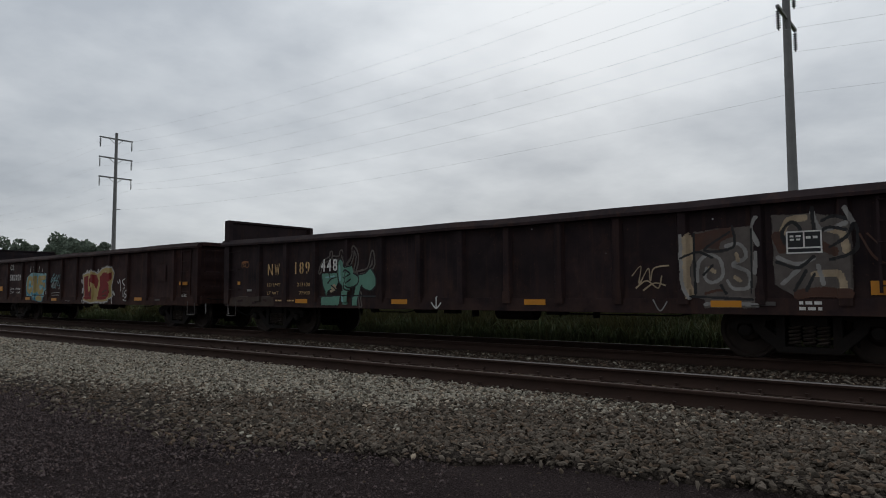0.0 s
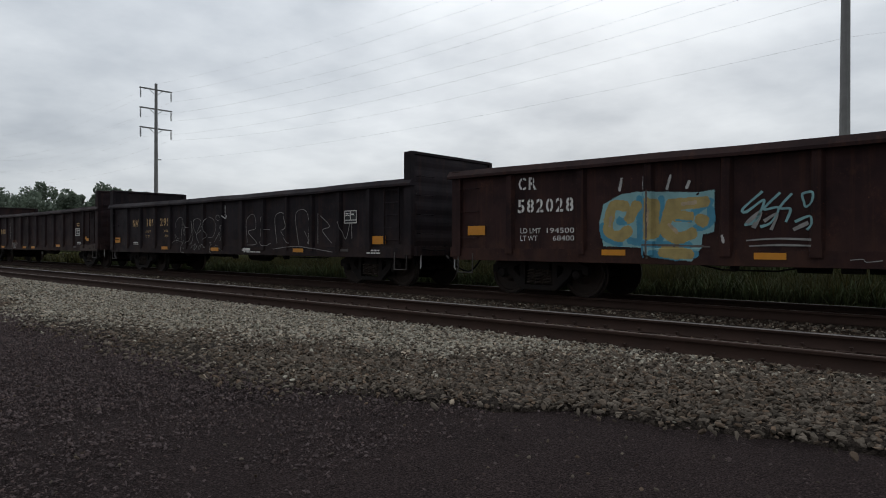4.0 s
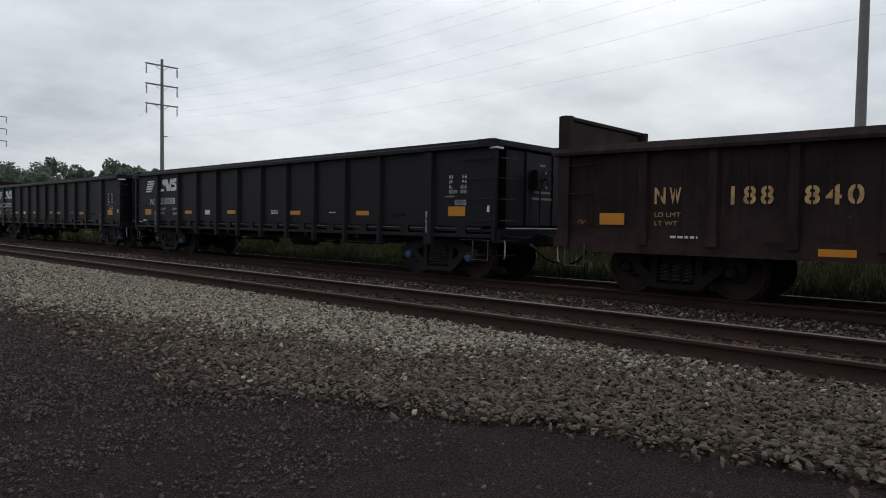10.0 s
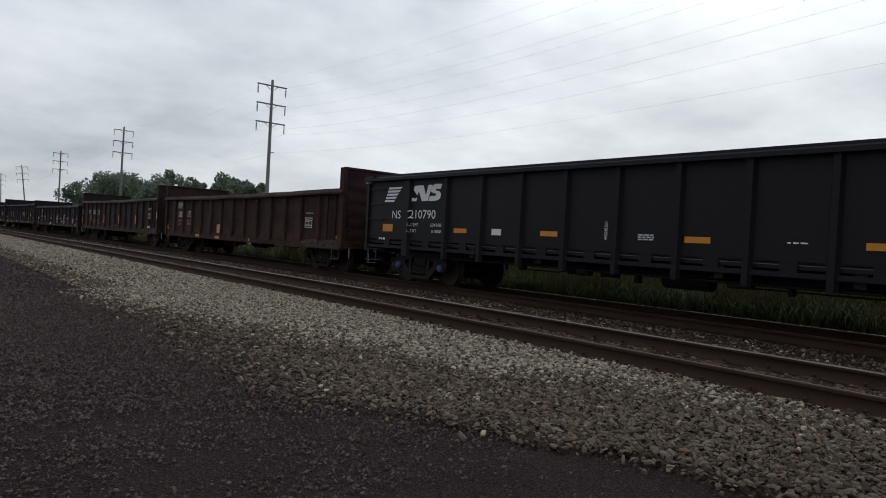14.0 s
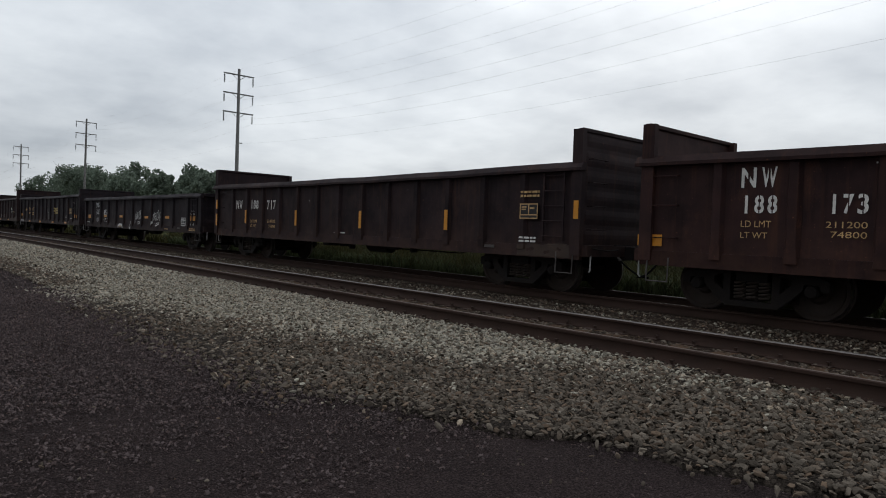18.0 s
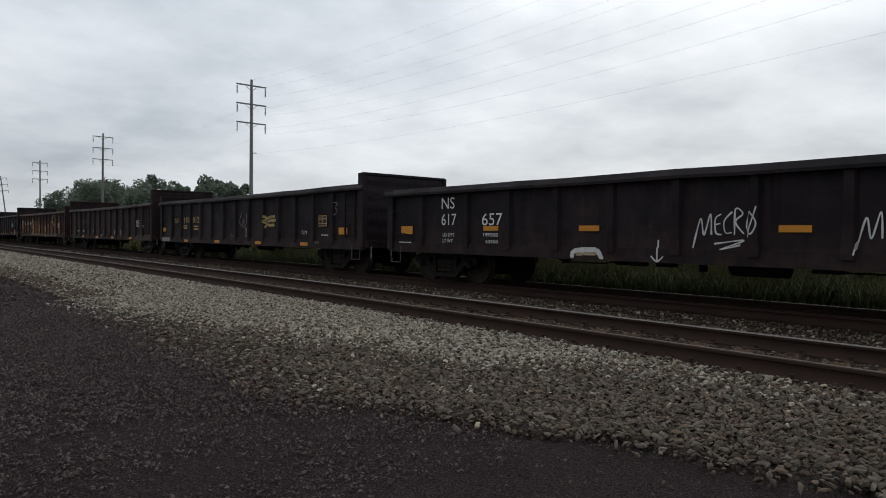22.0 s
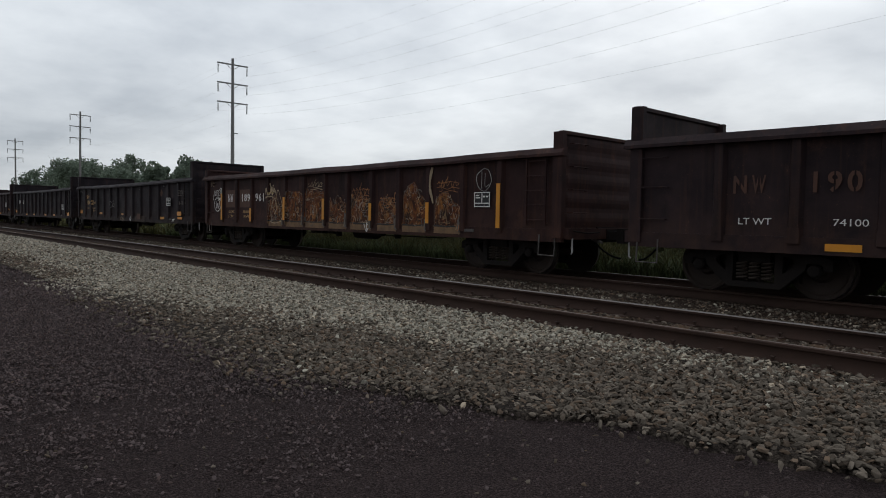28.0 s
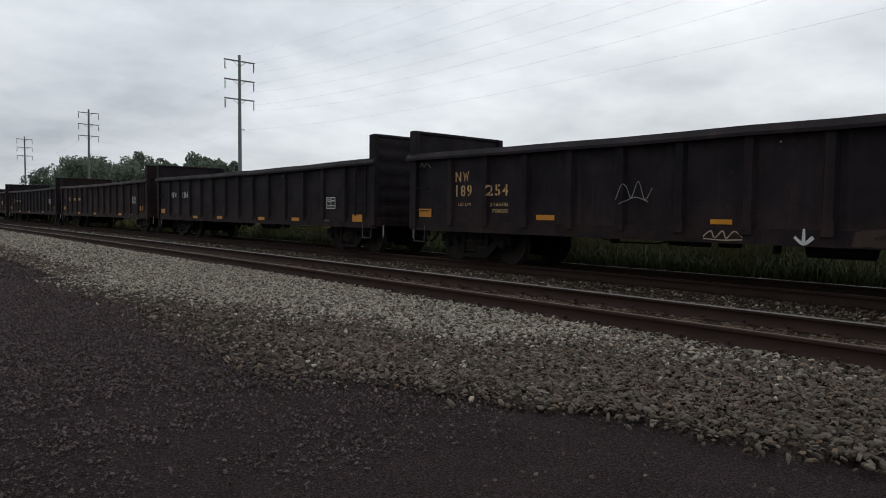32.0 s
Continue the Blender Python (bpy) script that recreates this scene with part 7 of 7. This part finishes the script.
def corn():
    rnd = random.Random(9)
    verts, faces = [], []
    for i in range(2600):
        x, y = rnd.uniform(-26, -5.6), rnd.uniform(17.4, 21.5)
        h = rnd.uniform(2.6, 3.3) * (1.0 if x < -6.6 else 0.8)
        gy = y + bend(x)
        b = len(verts)
        verts += [(x - 0.02, gy, -0.65), (x + 0.02, gy, -0.65), (x, gy, h - 0.65)]
        faces.append((b, b + 1, b + 2))
        for j in range(9):
            z = h * (0.15 + 0.1 * j)
            a = rnd.uniform(0, 6.28)
            l = rnd.uniform(0.5, 0.85)
            c, s = math.cos(a), math.sin(a)
            b = len(verts)
            for t, w, up in ((0, 0.03, 0), (0.45, 0.045, 0.28), (0.8, 0.03, 0.22), (1.0, 0.004, 0.0)):
                px, py, pz = x + c * l * t, gy + s * l * t, z + up - 0.65
                verts += [(px - s * w, py + c * w, pz), (px + s * w, py - c * w, pz)]
            for q in range(3):
                faces.append((b + 2 * q, b + 2 * q + 1, b + 2 * q + 3, b + 2 * q + 2))
    tagged(new("corn_field", raw_mesh("corn_field", verts, faces, corn_leaf)), "dense green corn standing behind the grass", "corn", kind="stuff")


corn()


# ---------------------------------------------------------------- loose stones
def stones(name, x, y, size, mat, label, seed, sink=0.25, rich=True, flat=1.0):
    """Crushed stones lying on the ground, as rough little blocks."""
    rnd = np.random.RandomState(seed)
    if rich:
        base = np.array([(0, 0, 1), (0.89, 0, 0.45), (0.28, 0.85, 0.45), (-0.72, 0.53, 0.45), (-0.72, -0.53, 0.45), (0.28, -0.85, 0.45),
                         (0.72, 0.53, -0.45), (-0.28, 0.85, -0.45), (-0.89, 0, -0.45), (-0.28, -0.85, -0.45), (0.72, -0.53, -0.45), (0, 0, -1)], float)
        tri = ((0, 1, 2), (0, 2, 3), (0, 3, 4), (0, 4, 5), (0, 5, 1), (1, 6, 2), (2, 7, 3), (3, 8, 4), (4, 9, 5), (5, 10, 1), (6, 7, 2), (7, 8, 3), (8, 9, 4), (9, 10, 5), (10, 6, 1))
    else:
        base = np.array([(0.85, 0.5, -0.2), (-0.5, 0.85, -0.2), (-0.85, -0.5, -0.2), (0.5, -0.85, -0.2), (0.3, 0.62, 0.8), (-0.62, 0.3, 0.8), (-0.3, -0.62, 0.8), (0.62, -0.3, 0.8)], float)
        tri = ((0, 1, 4), (1, 5, 4), (1, 2, 5), (2, 6, 5), (2, 3, 6), (3, 7, 6), (3, 0, 7), (0, 4, 7), (4, 5, 6), (4, 6, 7))
    # blunt, blocky chips
    base = base / (0.35 * np.linalg.norm(base, axis=1) + 0.65 * np.abs(base).max(1))[:, None] * 0.86
    n, m = len(x), len(base)
    q = rnd.normal(size=(n, 4))
    q /= np.linalg.norm(q, axis=1)[:, None]
    # most stones lie flat
    q[:, 1:3] *= 0.34
    q /= np.linalg.norm(q, axis=1)[:, None]
    w, a, b, c = q.T
    rot = np.stack([np.stack([1 - 2 * (b * b + c * c), 2 * (a * b - c * w), 2 * (a * c + b * w)], 1), np.stack([2 * (a * b + c * w), 1 - 2 * (a * a + c * c), 2 * (b * c - a * w)], 1),
                    np.stack([2 * (a * c - b * w), 2 * (b * c + a * w), 1 - 2 * (a * a + b * b)], 1)], 1)
    pts = base[None] * (1 + 0.17 * rnd.normal(size=(n, m, 1))) * (rnd.uniform((0.85, 0.6, 0.40), (1.4, 1.0, 0.70), size=(n, 1, 3)) * (1, 1, flat)) * size[:, None, None]
    pts = np.einsum("nij,nmj->nmi", rot, pts)
    z = np.array([ground_height(v) for v in y])
    pts += np.stack([x, y - BEND * x * x, np.where(y < 5.0, z + 0.015, z) + size * (1 - sink * 2) * 0.5], 1)[:, None, :]
    faces = (np.arange(n)[:, None, None] * m + np.array(tri)[None]).reshape(-1, 3)
    me = bpy.data.meshes.new(name)
    me.vertices.add(n * m)
    me.vertices.foreach_set("co", pts.ravel())
    k = len(faces)
    me.loops.add(k * 3)
    me.loops.foreach_set("vertex_index", faces.ravel().astype(np.int32))
    me.polygons.add(k)
    me.polygons.foreach_set("loop_start", np.arange(k, dtype=np.int32) * 3)
    me.update(calc_edges=True)
    me.shade_flat()
    me.materials.append(mat)
    tagged(new(name, me), label, "stones", kind="stuff")


def scatter_ballast():
    rnd = np.random.RandomState(21)
    n = 112000
    x = 3.5 - 19.5 * rnd.rand(n) ** 1.2
    y = 2.7 + 4.25 * rnd.rand(n)
    e = edge_of_stone(x) + (0.12 + 0.14 * np.clip(-4 - x, 0, 2)) * rnd.normal(size=n)
    keep = (y > e) & (rnd.rand(n) < np.clip((y - e) / np.interp(x, (-7, -4), (1.0, 0.35)), 0.25, 1))
    # the bare dirt along the near rail
    keep &= ~((y > 6.55 + 0.02 * x) & (x > -9) & (rnd.rand(n) < 0.45))
    x, y = x[keep], y[keep]
    size = 0.013 + 0.024 * rnd.rand(len(x)) ** 1.4
    # paler, cleaner stone up the bank and away from the lot; dirtier stone below
    patch = np.array([noise.noise((a * 0.8, b * 0.8, 3)) for a, b in zip(x, y)])
    pale = np.clip(0.36 + 0.85 * (y - 4.9) - 0.22 * (x + 6.5) + 0.5 * patch, 0.06, 0.80)
    pale *= np.interp(x, (-5.5, -2.0), (1.0, 0.12))
    is_pale = rnd.rand(len(x)) < pale
    stones("pale_ballast", x[is_pale], y[is_pale], size[is_pale], ballast_light, "pale grey crushed limestone ballast", 1)
    stones("dirty_ballast", x[~is_pale], y[~is_pale], size[~is_pale], ballast_dark, "dusty brown-grey crushed ballast", 2)
    # further along the line
    n = 34000
    x = -16 - 64 * rnd.rand(n) ** 1.3
    y = 3.3 + 3.5 * rnd.rand(n)
    size = rnd.uniform(0.025, 0.05, n) * (1 + (-16 - x) / 60)
    is_pale = rnd.rand(n) < np.clip(0.45 + 1.1 * (y - 4.2), 0.15, 0.85)
    stones("pale_ballast", x[is_pale], y[is_pale], size[is_pale], ballast_light, "pale grey crushed limestone ballast", 3, rich=False)
    stones("dirty_ballast", x[~is_pale], y[~is_pale], size[~is_pale], ballast_dark, "dusty brown-grey crushed ballast", 4, rich=False)
    # between and beside the rails of both tracks
    n = 30000
    x = 3 - 45 * rnd.rand(n) ** 1.3
    y = 7.1 + 3.9 * rnd.rand(n)
    keep = (np.abs(y - 8.48) > 0.14) & ((y > 9.0) | (rnd.rand(n) < 0.75))
    x, y = x[keep], y[keep]
    size = rnd.uniform(0.016, 0.036, len(x))
    stones("track_ballast", x, y, size, ballast_dark, "dusty dark ballast between the rails", 5, 0.4, rich=False)
    n = 2600
    x, y = 3 - 60 * rnd.rand(n), 9.35 + 1.5 * rnd.rand(n)
    stones("pale_ballast", x, y, rnd.uniform(0.016, 0.036, n), ballast_light, "pale stones between the two tracks", 6)
    # flat dark gravel: dense beside the stone, thin over the packed dirt
    n = 150000
    x = 0.5 - 16.5 * rnd.rand(n) ** 1.2
    y = -0.6 + 4.9 * rnd.rand(n)
    patch = np.array([noise.noise((a * 0.5, b * 0.5, 7)) + 0.5 * noise.noise((a * 1.6, b * 1.6, 8)) for a, b in zip(x, y)])
    dense = np.clip(0.5 + 1.0 * patch - 0.6 * (x + 4.4 + 0.4 * np.maximum(0.0, y - 2.3)), 0.03, 1.0) * np.interp(x, (-16, -13), (0.35, 1.0))
    keep = (y < edge_of_stone(x) + 0.35) & (rnd.rand(n) < dense)
    x, y = x[keep], y[keep]
    size = 0.006 + 0.012 * rnd.rand(len(x)) ** 2.2
    stones("lot_gravel", x, y, size, gravel_dark, "small flat dark gravel strewn over the dirt lot", 8, 0.35, rich=False, flat=0.6)
    n = 34000
    x = -13 - 42 * rnd.rand(n) ** 1.3
    y = -2.5 + 7.0 * rnd.rand(n)
    keep = y < edge_of_stone(x) + 0.4
    x, y = x[keep], y[keep]
    stones("lot_gravel", x, y, (0.010 + 0.022 * rnd.rand(len(x)) ** 2) * (1 - (x + 13) / 40), gravel_dark, "small flat dark gravel strewn over the dirt lot", 10, 0.35, rich=False, flat=0.6)
    n = 800
    x, y = 1 - 16 * rnd.rand(n), 0.5 + 3.6 * rnd.rand(n)
    stones("lot_pebbles", x, y, 0.004 + 0.014 * rnd.rand(n) ** 2, ballast_dark, "few paler pebbles on the dirt lot", 9, 0.3)


scatter_ballast()


# ---------------------------------------------------------------- ties, plates and spikes of the near and far track
def build_ties():
    bm = B()
    box(bm, -0.115, 0.115, -1.3, 1.3, -0.35, -0.185)
    bmesh.ops.bevel(bm, geom=bm.edges[:], offset=0.012, segments=1, affect="EDGES")
    tie = mesh_of("tie", bm, tie_wood)
    bm = B()
    box(bm, -0.1, 0.1, -0.19, 0.19, -0.187, -0.17)
    tie_plate = mesh_of("tie_plate", bm, rail_rust)
    bm = B()
    box(bm, -0.012, 0.012, -0.012, 0.012, -0.175, -0.135)
    box(bm, -0.02, 0.02, -0.022, 0.03, -0.137, -0.125)
    spike = mesh_of("spike", bm, rail_rust)
    rnd = random.Random(3)
    for track, yc, count in ((track_near, TRACK_Y, 150), (track_far, TRAIN_Y, 110)):
        for i in range(count):
            x = 4.0 - 0.52 * i + rnd.uniform(-0.03, 0.03)
            share("tie", tie, track, pose(x, yc + bend(x) + rnd.uniform(-0.04, 0.04), rnd.uniform(-0.012, 0.006), 0, 0, rnd.uniform(-1.2, 1.2)))
            if track is track_near and i < 60:
                for s in (-1, 1):
                    y = yc + bend(x) + s * 0.7525
                    share("tie_plate", tie_plate, track, pose(x, y, 0))
                    if i < 36:
                        share("spike", spike, track, pose(x + 0.05, y - 0.095, 0)), share("spike", spike, track, pose(x - 0.05, y + 0.095, 0, 0, 0, 180))


build_ties()


# ---------------------------------------------------------------- the single stones nearest to the camera
def single_stones():
    rnd = random.Random(17)
    shapes = []
    for k in range(14):
        bm = B()
        bmesh.ops.create_icosphere(bm, subdivisions=1, radius=1.0)
        wide = (rnd.uniform(0.9, 1.4), rnd.uniform(0.6, 0.95), rnd.uniform(0.4, 0.6))
        for v in bm.verts:
            grow = rnd.uniform(0.72, 1.2)
            v.co = Vector((v.co.x * wide[0] * grow, v.co.y * wide[1] * grow, v.co.z * wide[2] * grow))
        shapes.append(mesh_of("stone", bm, ballast_single))
    for i in range(300):
        x = rnd.uniform(-3.2, 0.6)
        y = float(edge_of_stone(x)) + 0.08 + 1.1 * rnd.random() ** 1.3
        k = rnd.uniform(0.026, 0.046)
        at = pose(x, y + bend(x), ground_height(y) + 0.030 + rnd.uniform(0.0, 0.012), rnd.uniform(-22, 22), rnd.uniform(-22, 22), rnd.uniform(0, 360)) @ Matrix.Diagonal((k, k, k, 1.0))
        share("stone", shapes[i % 14], shoulder, at)


single_stones()


# ---------------------------------------------------------------- motion of the train
def centre_of(k, travel):
    return FIRST_END - k * PITCH + TRAIN[k][2] + HALF + travel


def motions():
    ts = [t for t, s in TRAVEL]
    ss = [s for t, s in TRAVEL]
    fine = [i / 15 for i in range(481)]
    for k, car in enumerate(CARS):
        rows = []
        for t, s in TRAVEL:
            x = centre_of(k, s)
            rows.append((t, pose(x, TRAIN_Y + bend(x), 0, 0, 0, math.degrees(math.atan(-2 * BEND * x)))))
        walk(car, rows)
        for truck in car.children:
            if truck.name.startswith("truck"):
                for ob in truck.children:
                    if ob.name.startswith("wheelset"):
                        at = ob.matrix_basis.translation.copy()
                        walk(ob, [(t, pose(at.x, at.y, at.z, 0, math.degrees(np.interp(t, ts, ss) / 0.457) % 360, 0)) for t in fine])


motions()
